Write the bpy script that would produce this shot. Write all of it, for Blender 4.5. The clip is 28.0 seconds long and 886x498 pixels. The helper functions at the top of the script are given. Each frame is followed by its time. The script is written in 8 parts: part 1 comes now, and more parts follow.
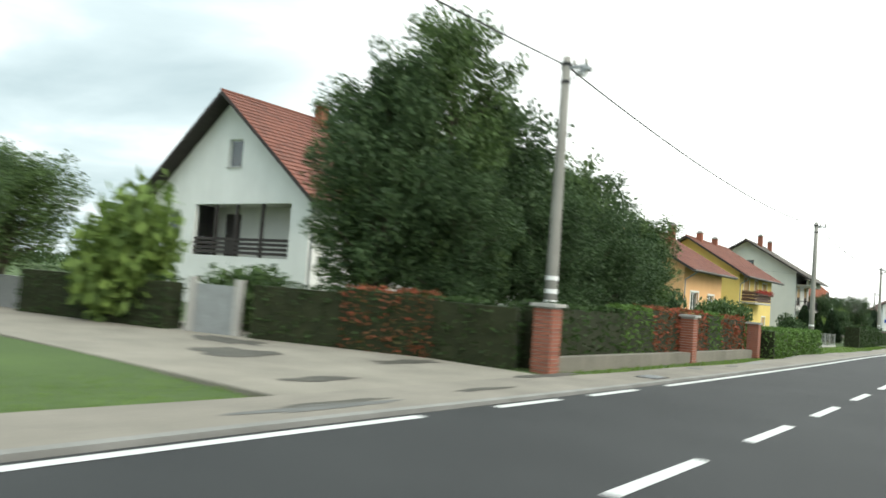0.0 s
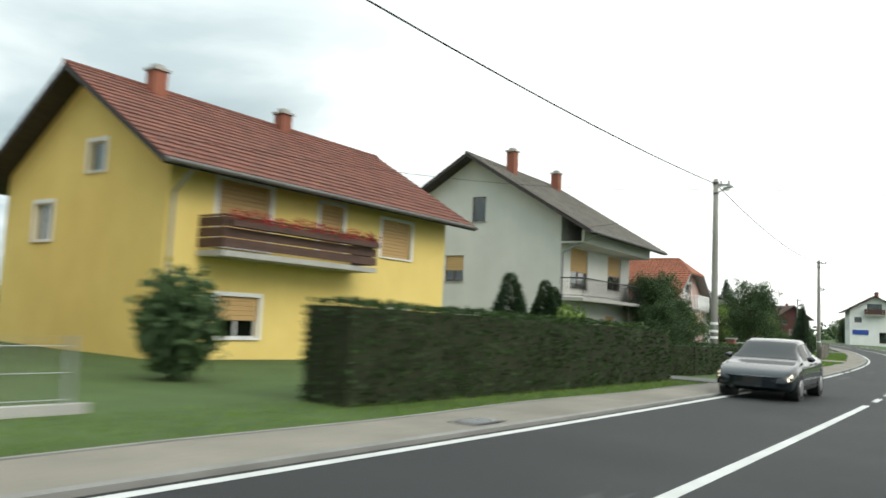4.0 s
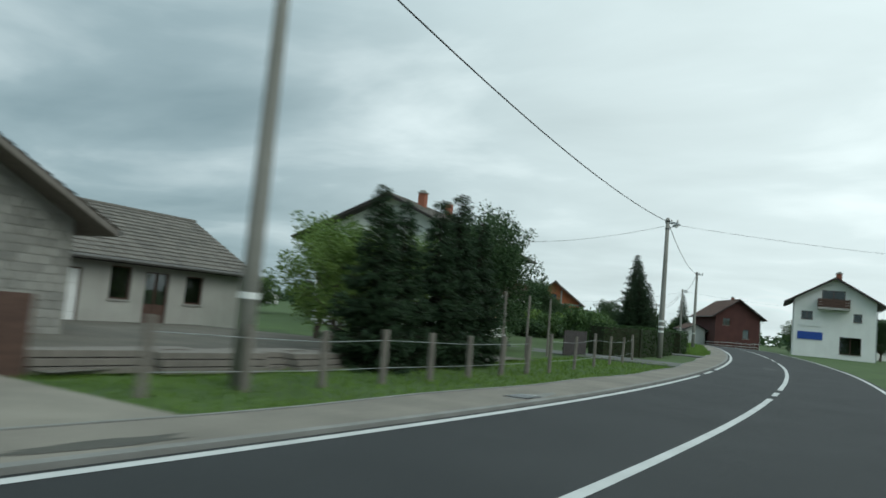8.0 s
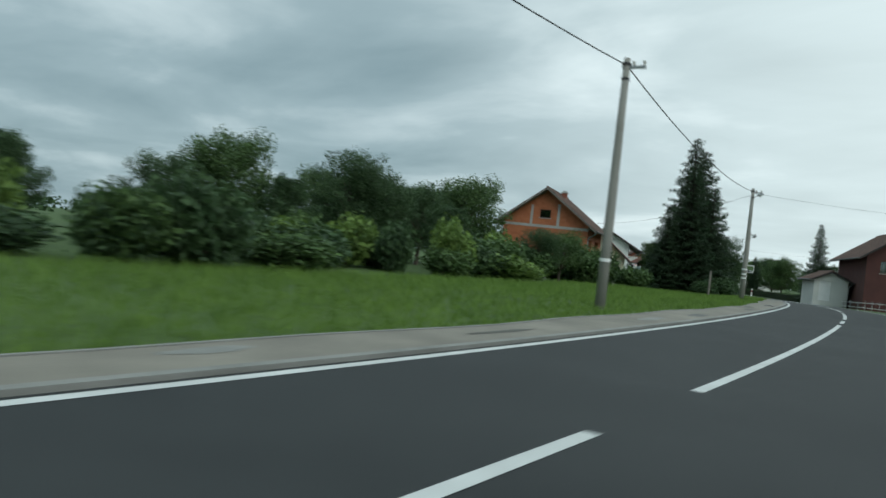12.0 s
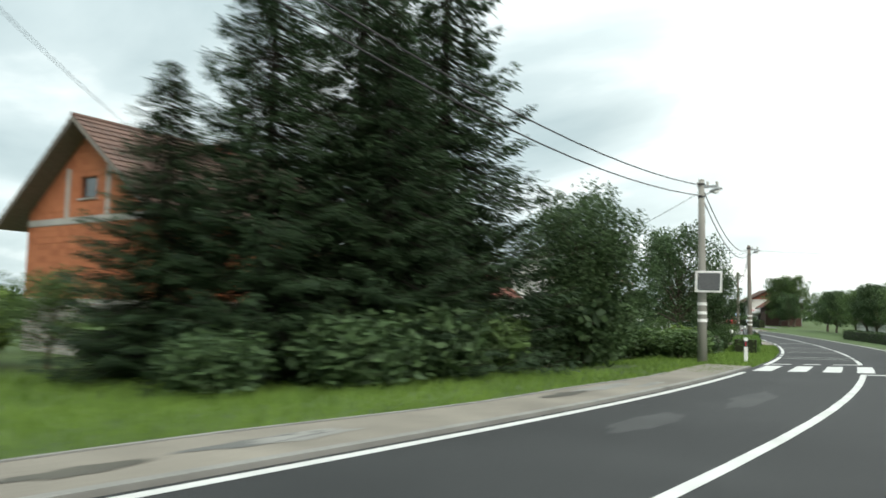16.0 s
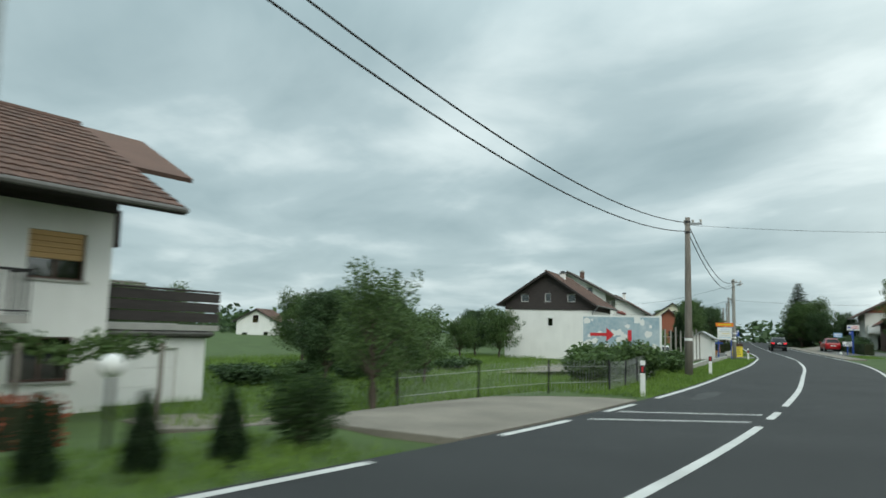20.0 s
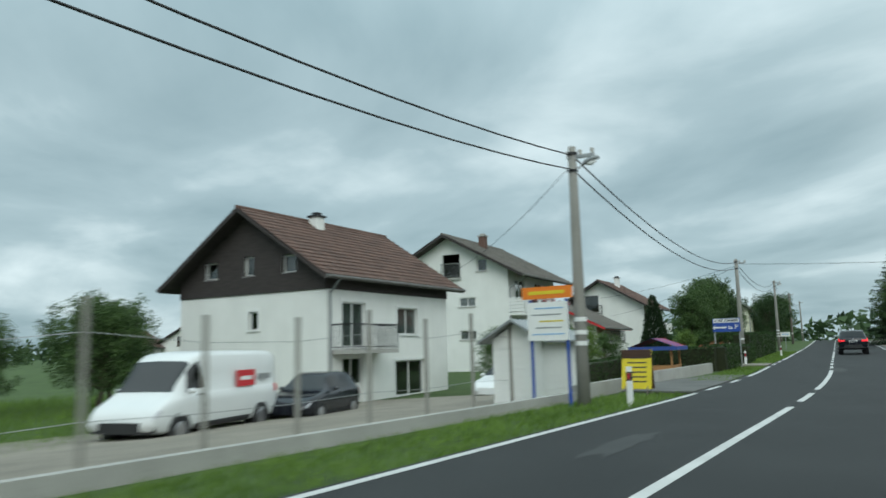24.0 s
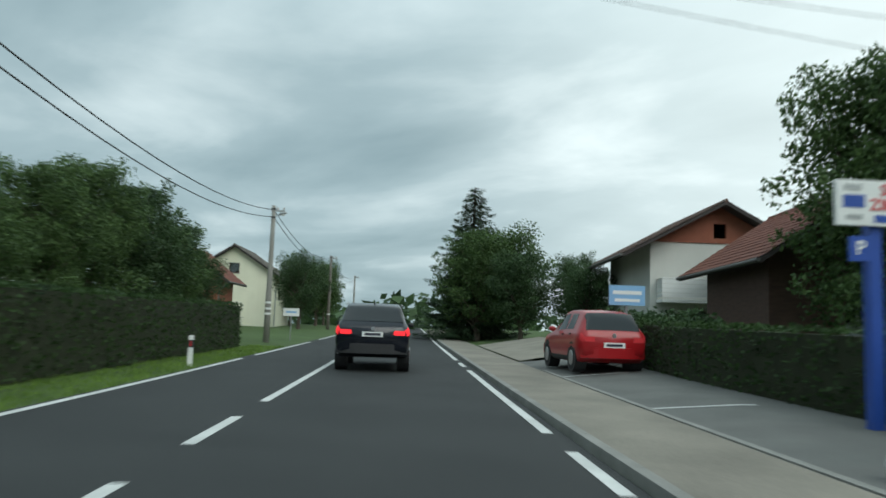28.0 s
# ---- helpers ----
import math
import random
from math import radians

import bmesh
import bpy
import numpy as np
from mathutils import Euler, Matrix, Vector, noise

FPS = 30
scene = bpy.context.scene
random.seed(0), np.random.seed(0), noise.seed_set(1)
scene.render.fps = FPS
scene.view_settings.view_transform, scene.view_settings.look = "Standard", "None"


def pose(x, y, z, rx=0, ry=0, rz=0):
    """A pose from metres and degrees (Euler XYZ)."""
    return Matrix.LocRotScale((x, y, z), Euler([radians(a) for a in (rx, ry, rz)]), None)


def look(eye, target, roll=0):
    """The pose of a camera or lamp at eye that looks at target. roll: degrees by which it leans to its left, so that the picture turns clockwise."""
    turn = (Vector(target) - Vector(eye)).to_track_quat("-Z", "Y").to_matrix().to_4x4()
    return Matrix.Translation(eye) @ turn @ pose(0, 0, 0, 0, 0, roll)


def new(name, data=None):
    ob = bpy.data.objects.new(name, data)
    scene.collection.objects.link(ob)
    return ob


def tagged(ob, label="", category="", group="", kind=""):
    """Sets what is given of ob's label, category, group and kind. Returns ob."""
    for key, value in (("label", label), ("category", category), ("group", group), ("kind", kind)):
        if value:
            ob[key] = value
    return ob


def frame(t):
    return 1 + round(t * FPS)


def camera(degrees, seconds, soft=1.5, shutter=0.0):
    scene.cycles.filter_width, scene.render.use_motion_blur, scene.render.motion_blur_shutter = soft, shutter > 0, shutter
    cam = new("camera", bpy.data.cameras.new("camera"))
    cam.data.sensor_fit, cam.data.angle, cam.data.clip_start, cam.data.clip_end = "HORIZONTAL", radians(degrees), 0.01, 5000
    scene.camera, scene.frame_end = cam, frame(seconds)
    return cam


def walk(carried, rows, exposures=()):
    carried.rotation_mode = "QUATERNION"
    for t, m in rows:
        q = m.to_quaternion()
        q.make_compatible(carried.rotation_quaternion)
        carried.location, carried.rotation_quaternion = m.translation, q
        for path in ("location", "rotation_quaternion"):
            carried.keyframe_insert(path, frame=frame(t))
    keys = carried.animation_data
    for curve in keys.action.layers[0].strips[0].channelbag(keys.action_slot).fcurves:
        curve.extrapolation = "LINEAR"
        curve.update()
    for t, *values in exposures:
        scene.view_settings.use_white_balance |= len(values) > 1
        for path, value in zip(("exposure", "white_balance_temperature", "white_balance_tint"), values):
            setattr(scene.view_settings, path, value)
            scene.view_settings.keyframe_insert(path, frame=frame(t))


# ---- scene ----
EXPO = [(0.0, 0.9, 6820, 9.5), (2.5, 0.9, 6770, 9.5), (4.5, 0.45, 6820, 10.5), (6.0, 0.2, 6820, 9.5), (7.0, 0.0, 6670, 7.5), (8.0, -0.25, 6120, 1.5), (11.5, -0.25, 6070, 1.5), (13.5, -0.05, 6370, 3.5), (15.0, 0.25, 6720, 5.5), (16.0, 0.75, 6870, 9.5), (17.0, 0.9, 7070, 11.5), (18.0, 0.45, 6970, 10.5), (19.0, 0.4, 6870, 8.5), (19.5, 0.36, 6950, 8.0), (20.0, 0.15, 6470, 4.5), (22.5, 0.08, 6120, 2.5), (26.0, 0.08, 6220, 2.5), (28.0, 0.0, 6220, 2.5)]
cam = camera(61.8, 28.0, soft=1.6, shutter=0.5)
PATH = [
    (0, (0.000, 0.000, 1.301), (-3.511, 9.349, 1.818), 4.40),
    (0.5, (1.765, 6.191, 1.206), (-1.864, 15.498, 1.656), 4.99),
    (1, (3.690, 12.487, 1.114), (0.117, 21.813, 1.643), 4.34),
    (1.5, (5.541, 18.952, 1.030), (1.942, 28.277, 1.325), 3.52),
    (2, (7.476, 25.488, 0.942), (3.972, 34.847, 1.308), 3.54),
    (2.5, (9.270, 32.254, 0.861), (5.808, 41.628, 1.234), 2.37),
    (3, (11.307, 39.178, 0.764), (7.849, 48.547, 1.285), 1.89),
    (3.5, (13.400, 46.257, 0.665), (9.916, 55.602, 1.392), 2.07),
    (4, (15.406, 53.420, 0.568), (11.873, 62.730, 1.486), 2.69),
    (4.5, (17.346, 60.548, 0.473), (13.734, 69.817, 1.494), 3.30),
    (5, (19.303, 67.547, 0.379), (15.571, 76.777, 1.319), 3.05),
    (5.5, (21.219, 74.463, 0.293), (17.383, 83.644, 1.286), 4.35),
    (6, (23.011, 81.583, 0.218), (19.092, 90.746, 1.043), 5.39),
    (6.5, (24.762, 88.803, 0.145), (21.088, 98.067, 0.973), 5.39),
    (7, (26.443, 96.029, 0.087), (23.124, 105.419, 0.982), 7.79),
    (7.5, (27.966, 103.153, 0.041), (24.684, 112.534, 1.155), 5.55),
    (8, (29.397, 110.062, 0.001), (25.775, 119.341, 0.887), 5.16),
    (8.5, (30.668, 116.856, -0.028), (26.690, 125.982, 0.918), 5.52),
    (9, (31.746, 123.667, -0.045), (27.659, 132.730, 1.025), 3.91),
    (9.5, (32.681, 130.485, -0.046), (28.362, 139.446, 0.977), 4.05),
    (10, (33.383, 137.364, -0.014), (28.854, 146.216, 1.050), 4.52),
    (10.5, (33.955, 144.102, 0.044), (29.253, 152.842, 1.268), 3.99),
    (11, (34.332, 150.490, 0.096), (29.425, 159.087, 1.520), 3.26),
    (11.5, (34.537, 156.713, 0.143), (29.080, 165.070, 0.762), 5.81),
    (12, (34.617, 162.989, 0.191), (28.939, 171.221, 0.202), 6.43),
    (12.5, (34.593, 169.383, 0.240), (28.704, 177.465, 0.310), 5.13),
    (13, (34.457, 175.874, 0.290), (28.348, 183.779, 0.729), 3.65),
    (13.5, (34.202, 182.407, 0.341), (27.857, 190.092, 1.174), 2.85),
    (14, (33.860, 188.947, 0.392), (27.227, 196.367, 1.364), 3.20),
    (14.5, (33.496, 195.522, 0.444), (26.562, 202.644, 1.537), 2.25),
    (15, (32.806, 202.008, 0.479), (25.692, 208.944, 1.614), 2.55),
    (15.5, (32.143, 208.253, 0.486), (24.816, 214.971, 1.568), 0.71),
    (16, (31.131, 214.482, 0.482), (23.673, 221.092, 1.314), 1.31),
    (16.5, (30.072, 220.739, 0.453), (22.438, 227.148, 1.252), 1.08),
    (17, (28.644, 226.897, 0.411), (20.725, 232.895, 1.560), 0.90),
    (17.5, (26.990, 232.927, 0.361), (18.967, 238.827, 1.270), 0.06),
    (18, (25.044, 238.840, 0.305), (16.803, 244.425, 1.250), 1.48),
    (18.5, (23.001, 244.482, 0.229), (14.601, 249.819, 1.205), 2.62),
    (19, (20.759, 249.901, 0.153), (12.344, 255.210, 1.156), 3.59),
    (19.5, (18.488, 255.211, 0.078), (10.189, 260.680, 1.185), 2.66),
    (20, (16.124, 260.344, 0.017), (7.636, 265.511, 1.136), 1.58),
    (20.5, (13.685, 265.403, -0.034), (5.052, 270.287, 1.239), 1.64),
    (21, (11.200, 270.371, -0.067), (2.219, 274.745, 0.406), 2.98),
    (21.5, (8.577, 275.224, -0.078), (-0.474, 279.450, 0.385), 2.29),
    (22, (5.791, 279.972, -0.075), (-3.197, 284.279, 0.741), 1.28),
    (22.5, (2.902, 284.664, -0.067), (-5.948, 289.165, 1.120), 1.25),
    (23, (-0.015, 289.331, -0.061), (-8.733, 294.071, 1.176), 3.48),
    (23.5, (-2.879, 293.977, -0.064), (-11.830, 298.352, 0.797), 2.15),
    (24, (-5.852, 298.539, -0.064), (-14.904, 302.575, 1.272), -1.44),
    (24.5, (-8.878, 303.024, -0.061), (-17.836, 307.202, 1.455), -0.68),
    (25, (-11.915, 307.544, -0.074), (-20.835, 311.817, 1.400), 0.15),
    (25.5, (-15.007, 312.000, -0.095), (-23.834, 316.502, 1.251), 1.33),
    (26, (-18.055, 316.403, -0.104), (-26.342, 321.826, 1.283), 1.96),
    (26.5, (-21.164, 320.548, -0.097), (-29.404, 326.119, 0.939), 2.58),
    (27, (-24.136, 324.561, -0.085), (-32.170, 330.346, 1.330), 3.92),
    (27.5, (-27.140, 328.414, -0.043), (-33.638, 335.901, 1.269), 3.98),
    (28, (-30.370, 332.477, -0.032), (-36.154, 340.566, 1.025), 2.08),
]
walk(cam, [(t, look(eye, target, roll)) for t, eye, target, roll in PATH], EXPO)

# ---- world and sun: an overcast afternoon, brightest low ahead ----
world = bpy.data.worlds.new("overcast")
scene.world = world
world.use_nodes = True
wn, wl = world.node_tree.nodes, world.node_tree.links
wn.clear()
w_out = wn.new("ShaderNodeOutputWorld")
w_bg = wn.new("ShaderNodeBackground")
w_sky = wn.new("ShaderNodeTexSky")
w_sky.sky_type, w_sky.sun_disc = "NISHITA", False
w_sky.sun_elevation, w_sky.sun_rotation = radians(40), radians(118)
w_sky.air_density, w_sky.dust_density = 1.0, 3.0
w_co = wn.new("ShaderNodeTexCoord")
w_sep = wn.new("ShaderNodeSeparateXYZ")
wl.new(w_co.outputs["Generated"], w_sep.inputs[0])
# cloud deck: the direction laid out on a flat layer
w_z = wn.new("ShaderNodeMath"); w_z.operation = "MAXIMUM"; w_z.inputs[1].default_value = 0.0
wl.new(w_sep.outputs[2], w_z.inputs[0])
w_za = wn.new("ShaderNodeMath"); w_za.operation = "ADD"; w_za.inputs[1].default_value = 0.16
wl.new(w_z.outputs[0], w_za.inputs[0])
w_div = wn.new("ShaderNodeVectorMath"); w_div.operation = "DIVIDE"
w_cmb = wn.new("ShaderNodeCombineXYZ")
for k in range(3):
    wl.new(w_za.outputs[0], w_cmb.inputs[k])
wl.new(w_co.outputs["Generated"], w_div.inputs[0])
wl.new(w_cmb.outputs[0], w_div.inputs[1])
w_map = wn.new("ShaderNodeMapping")
w_map.inputs["Scale"].default_value = (0.75, 1.0, 0.0)
w_map.inputs["Rotation"].default_value = (0, 0, radians(35))
wl.new(w_div.outputs[0], w_map.inputs[0])
w_no = wn.new("ShaderNodeTexNoise")
w_no.inputs["Scale"].default_value, w_no.inputs["Detail"].default_value = 1.25, 8
w_no.inputs["Roughness"].default_value, w_no.inputs["Distortion"].default_value = 0.5, 0.3
wl.new(w_map.outputs[0], w_no.inputs["Vector"])
w_ramp = wn.new("ShaderNodeValToRGB")
w_ramp.color_ramp.elements[0].position, w_ramp.color_ramp.elements[0].color = 0.30, (0.30, 0.395, 0.43, 1)
w_ramp.color_ramp.elements[1].position, w_ramp.color_ramp.elements[1].color = 0.74, (0.80, 0.88, 0.90, 1)
mid = w_ramp.color_ramp.elements.new(0.52)
mid.color = (0.44, 0.54, 0.575, 1)
wl.new(w_no.outputs["Fac"], w_ramp.inputs[0])
# the veiled sun brightens the cloud on its side
w_dot = wn.new("ShaderNodeVectorMath"); w_dot.operation = "DOT_PRODUCT"
w_dot.inputs[1].default_value = Vector((0.42, 0.88, 0.20)).normalized()
wl.new(w_co.outputs["Generated"], w_dot.inputs[0])
w_gl = wn.new("ShaderNodeMapRange")
for i, v in ((1, 0.40), (2, 0.97), (3, 0.0), (4, 1.0)):
    w_gl.inputs[i].default_value = v
w_gl.interpolation_type = "SMOOTHSTEP"
wl.new(w_dot.outputs["Value"], w_gl.inputs[0])
w_lift = wn.new("ShaderNodeMix"); w_lift.data_type = "RGBA"; w_lift.blend_type = "ADD"
wl.new(w_gl.outputs[0], w_lift.inputs[0])
wl.new(w_ramp.outputs[0], w_lift.inputs[6])
w_lift.inputs[7].default_value = (0.56, 0.53, 0.49, 1)
# an overcast dome grows brighter towards its top
w_top = wn.new("ShaderNodeMapRange")
for i, v in ((1, 0.28), (2, 0.95), (3, 1.0), (4, 2.1)):
    w_top.inputs[i].default_value = v
w_top.interpolation_type = "SMOOTHSTEP"
wl.new(w_sep.outputs[2], w_top.inputs[0])
w_gain = wn.new("ShaderNodeVectorMath"); w_gain.operation = "SCALE"
wl.new(w_lift.outputs[2], w_gain.inputs[0])
wl.new(w_top.outputs[0], w_gain.inputs["Scale"])
w_mix = wn.new("ShaderNodeMix"); w_mix.data_type = "RGBA"
w_mix.inputs[0].default_value = 0.94
w_skm = wn.new("ShaderNodeMix"); w_skm.data_type = "RGBA"; w_skm.blend_type = "MULTIPLY"
w_skm.inputs[0].default_value = 1.0
w_skm.inputs[7].default_value = (0.10, 0.10, 0.10, 1)
wl.new(w_sky.outputs[0], w_skm.inputs[6])
wl.new(w_skm.outputs[2], w_mix.inputs[6])
wl.new(w_gain.outputs[0], w_mix.inputs[7])
wl.new(w_mix.outputs[2], w_bg.inputs[0])
w_bg.inputs[1].default_value = 1.0
wl.new(w_bg.outputs[0], w_out.inputs[0])
sun = new("sun", bpy.data.lights.new("sun", "SUN"))
sun.data.energy, sun.data.angle, sun.data.color = 1.3, radians(40), (1.0, 0.97, 0.92)
sun.matrix_world = look((66, -35, 62), (0, 0, 0))


# ---- materials ----
def node_mat(name):
    m = bpy.data.materials.new(name)
    m.use_nodes = True
    nt = m.node_tree
    b = nt.nodes["Principled BSDF"]
    return m, nt.nodes, nt.links, b


def paint(name, c1, c2=None, rough=0.8, scale=1.5, fine=30.0, bump=0.15, metal=0.0, streak=0.0, per=None, spec=0.4, stretch=(1, 1, 1)):
    """A surface with broad and fine variation between two colours, and fine relief."""
    m, n, l, b = node_mat(name)
    c2 = c2 or tuple(v * 0.8 for v in c1)
    co = n.new("ShaderNodeTexCoord")
    mp = n.new("ShaderNodeMapping")
    mp.inputs["Scale"].default_value = stretch
    l.new(co.outputs["Object"], mp.inputs[0])
    a = n.new("ShaderNodeTexNoise"); a.inputs["Scale"].default_value = scale; a.inputs["Detail"].default_value = 5
    f = n.new("ShaderNodeTexNoise"); f.inputs["Scale"].default_value = fine; f.inputs["Detail"].default_value = 3
    l.new(mp.outputs[0], a.inputs["Vector"]); l.new(mp.outputs[0], f.inputs["Vector"])
    mx = n.new("ShaderNodeMath"); mx.operation = "MULTIPLY_ADD"
    mx.inputs[1].default_value, mx.inputs[2].default_value = 0.45, 0.0
    l.new(f.outputs["Fac"], mx.inputs[0])
    ad = n.new("ShaderNodeMath"); ad.operation = "MULTIPLY_ADD"; ad.inputs[1].default_value = 0.75
    l.new(a.outputs["Fac"], ad.inputs[0]); l.new(mx.outputs[0], ad.inputs[2])
    fac = ad.outputs[0]
    if streak:
        mp2 = n.new("ShaderNodeMapping"); mp2.inputs["Scale"].default_value = (3, 3, 0.25)
        st = n.new("ShaderNodeTexNoise"); st.inputs["Scale"].default_value = 1.2; st.inputs["Detail"].default_value = 4
        l.new(co.outputs["Object"], mp2.inputs[0]); l.new(mp2.outputs[0], st.inputs["Vector"])
        a2 = n.new("ShaderNodeMath"); a2.operation = "MULTIPLY_ADD"; a2.inputs[1].default_value = streak
        l.new(st.outputs["Fac"], a2.inputs[0]); l.new(fac, a2.inputs[2]); fac = a2.outputs[0]
    if per:
        g = n.new("ShaderNodeNewGeometry" if per == "island" else "ShaderNodeObjectInfo")
        a3 = n.new("ShaderNodeMath"); a3.operation = "MULTIPLY_ADD"; a3.inputs[1].default_value = 0.5
        l.new(g.outputs["Random Per Island" if per == "island" else "Random"], a3.inputs[0]); l.new(fac, a3.inputs[2]); fac = a3.outputs[0]
    r = n.new("ShaderNodeValToRGB")
    hi = 0.85 + streak * 0.5 + (0.5 if per else 0)
    r.color_ramp.elements[0].position, r.color_ramp.elements[0].color = 0.32, (*c2, 1)
    r.color_ramp.elements[1].position, r.color_ramp.elements[1].color = min(hi, 1.0), (*c1, 1)
    l.new(fac, r.inputs[0]); l.new(r.outputs[0], b.inputs["Base Color"])
    b.inputs["Roughness"].default_value, b.inputs["Metallic"].default_value = rough, metal
    b.inputs["Specular IOR Level"].default_value = spec
    if bump:
        bp = n.new("ShaderNodeBump"); bp.inputs["Strength"].default_value = bump; bp.inputs["Distance"].default_value = 0.02
        l.new(f.outputs["Fac"], bp.inputs["Height"]); l.new(bp.outputs[0], b.inputs["Normal"])
    return m


def leafy(name, c1, c2, rough=0.6):
    m, n, l, b = node_mat(name)
    g = n.new("ShaderNodeNewGeometry"); co = n.new("ShaderNodeTexCoord")
    a = n.new("ShaderNodeTexNoise"); a.inputs["Scale"].default_value = 0.9; a.inputs["Detail"].default_value = 3
    l.new(co.outputs["Object"], a.inputs["Vector"])
    ad = n.new("ShaderNodeMath"); ad.operation = "MULTIPLY_ADD"; ad.inputs[1].default_value = 0.55
    l.new(g.outputs["Random Per Island"], ad.inputs[0]); l.new(a.outputs["Fac"], ad.inputs[2])
    r = n.new("ShaderNodeValToRGB")
    r.color_ramp.elements[0].position, r.color_ramp.elements[0].color = 0.35, (*c2, 1)
    r.color_ramp.elements[1].position, r.color_ramp.elements[1].color = 1.0, (*c1, 1)
    l.new(ad.outputs[0], r.inputs[0]); l.new(r.outputs[0], b.inputs["Base Color"])
    b.inputs["Roughness"].default_value = rough
    b.inputs["Specular IOR Level"].default_value = 0.22
    tr = n.new("ShaderNodeBsdfTranslucent"); l.new(r.outputs[0], tr.inputs[0])
    mx = n.new("ShaderNodeMixShader"); mx.inputs[0].default_value = 0.25
    l.new(b.outputs[0], mx.inputs[1]); l.new(tr.outputs[0], mx.inputs[2])
    l.new(mx.outputs[0], n["Material Output"].inputs[0])
    return m


def pane_mat(name, tint=(0.55, 0.6, 0.6), base=0.10, rim=0.7):
    m, n, l, b = node_mat(name)
    n.remove(b)
    t = n.new("ShaderNodeBsdfTransparent"); t.inputs[0].default_value = (*tint, 1)
    g = n.new("ShaderNodeBsdfGlossy"); g.inputs["Roughness"].default_value = 0.03
    lw = n.new("ShaderNodeLayerWeight"); lw.inputs[0].default_value = 0.5
    pw = n.new("ShaderNodeMath"); pw.operation = "POWER"; pw.inputs[1].default_value = 3.0
    l.new(lw.outputs["Facing"], pw.inputs[0])
    fr = n.new("ShaderNodeMath"); fr.operation = "MULTIPLY_ADD"; fr.inputs[1].default_value, fr.inputs[2].default_value = rim, base
    l.new(pw.outputs[0], fr.inputs[0])
    mx = n.new("ShaderNodeMixShader")
    l.new(fr.outputs[0], mx.inputs[0]); l.new(t.outputs[0], mx.inputs[1]); l.new(g.outputs[0], mx.inputs[2])
    l.new(mx.outputs[0], n["Material Output"].inputs[0])
    return m


def gloss(name, c, rough=0.3, metal=0.0, coat=0.25):
    m, n, l, b = node_mat(name)
    a = n.new("ShaderNodeTexNoise"); a.inputs["Scale"].default_value = 3; a.inputs["Detail"].default_value = 6
    r = n.new("ShaderNodeValToRGB")
    r.color_ramp.elements[0].color = (*[v * 0.85 for v in c], 1); r.color_ramp.elements[1].color = (*c, 1)
    l.new(a.outputs["Fac"], r.inputs[0]); l.new(r.outputs[0], b.inputs["Base Color"])
    b.inputs["Roughness"].default_value, b.inputs["Metallic"].default_value = rough, metal
    b.inputs["Coat Weight"].default_value = coat
    b.inputs["Specular IOR Level"].default_value = 0.35
    return m


def glow(name, c, power):
    m, n, l, b = node_mat(name)
    b.inputs["Base Color"].default_value = (*c, 1)
    b.inputs["Emission Color"].default_value = (*c, 1)
    b.inputs["Emission Strength"].default_value = power
    return m


ASPHALT = paint("asphalt", (0.033, 0.035, 0.035), (0.0145, 0.016, 0.0165), 0.78, 0.5, 70, 0.45, spec=0.3)
OLD_ASPHALT = paint("old_asphalt", (0.14, 0.14, 0.13), (0.08, 0.08, 0.075), 0.9, 0.8, 40, 0.3)
OLD_ROAD = paint("old_road_patch", (0.056, 0.058, 0.057), (0.034, 0.036, 0.036), 0.85, 0.8, 40, 0.3)
LINE = paint("line_paint", (0.60, 0.60, 0.58), (0.40, 0.40, 0.385), 0.7, 2.0, 60, 0.1)
PAVING = paint("pavement_concrete", (0.25, 0.225, 0.185), (0.12, 0.107, 0.088), 0.9, 0.7, 25, 0.2)
KERB = paint("kerb_concrete", (0.26, 0.255, 0.235), (0.14, 0.137, 0.125), 0.9, 1.5, 30, 0.2)
GRAVEL = paint("sandy_gravel", (0.27, 0.245, 0.20), (0.15, 0.135, 0.11), 0.95, 0.8, 30, 0.4)
CONCRETE = paint("concrete", (0.42, 0.41, 0.38), (0.25, 0.245, 0.225), 0.9, 1.2, 30, 0.2, streak=0.3)
STAINED = paint("stained_concrete", (0.22, 0.20, 0.165), (0.09, 0.085, 0.065), 0.95, 0.9, 25, 0.35, streak=0.3)
DIRTY = paint("dirty_render", (0.44, 0.43, 0.39), (0.26, 0.25, 0.22), 0.95, 0.7, 30, 0.2, streak=0.2)
SOIL_GRASS = paint("grass_ground", (0.068, 0.112, 0.025), (0.030, 0.053, 0.012), 0.95, 0.5, 14, 0.5)
GRASS = leafy("grass_blades", (0.17, 0.265, 0.05), (0.06, 0.115, 0.022))
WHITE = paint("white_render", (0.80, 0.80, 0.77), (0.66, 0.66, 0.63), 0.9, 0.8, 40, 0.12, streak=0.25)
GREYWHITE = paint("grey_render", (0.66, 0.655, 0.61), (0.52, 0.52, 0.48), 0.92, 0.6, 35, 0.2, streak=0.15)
ORANGE = paint("orange_render", (0.76, 0.45, 0.22), (0.66, 0.37, 0.17), 0.9, 0.8, 40, 0.12, streak=0.2)
YELLOW = paint("yellow_render", (0.78, 0.60, 0.20), (0.66, 0.49, 0.15), 0.9, 0.8, 40, 0.12, streak=0.2)
PINK = paint("pink_render", (0.62, 0.43, 0.38), (0.50, 0.34, 0.30), 0.9, 0.8, 40, 0.12, streak=0.2)
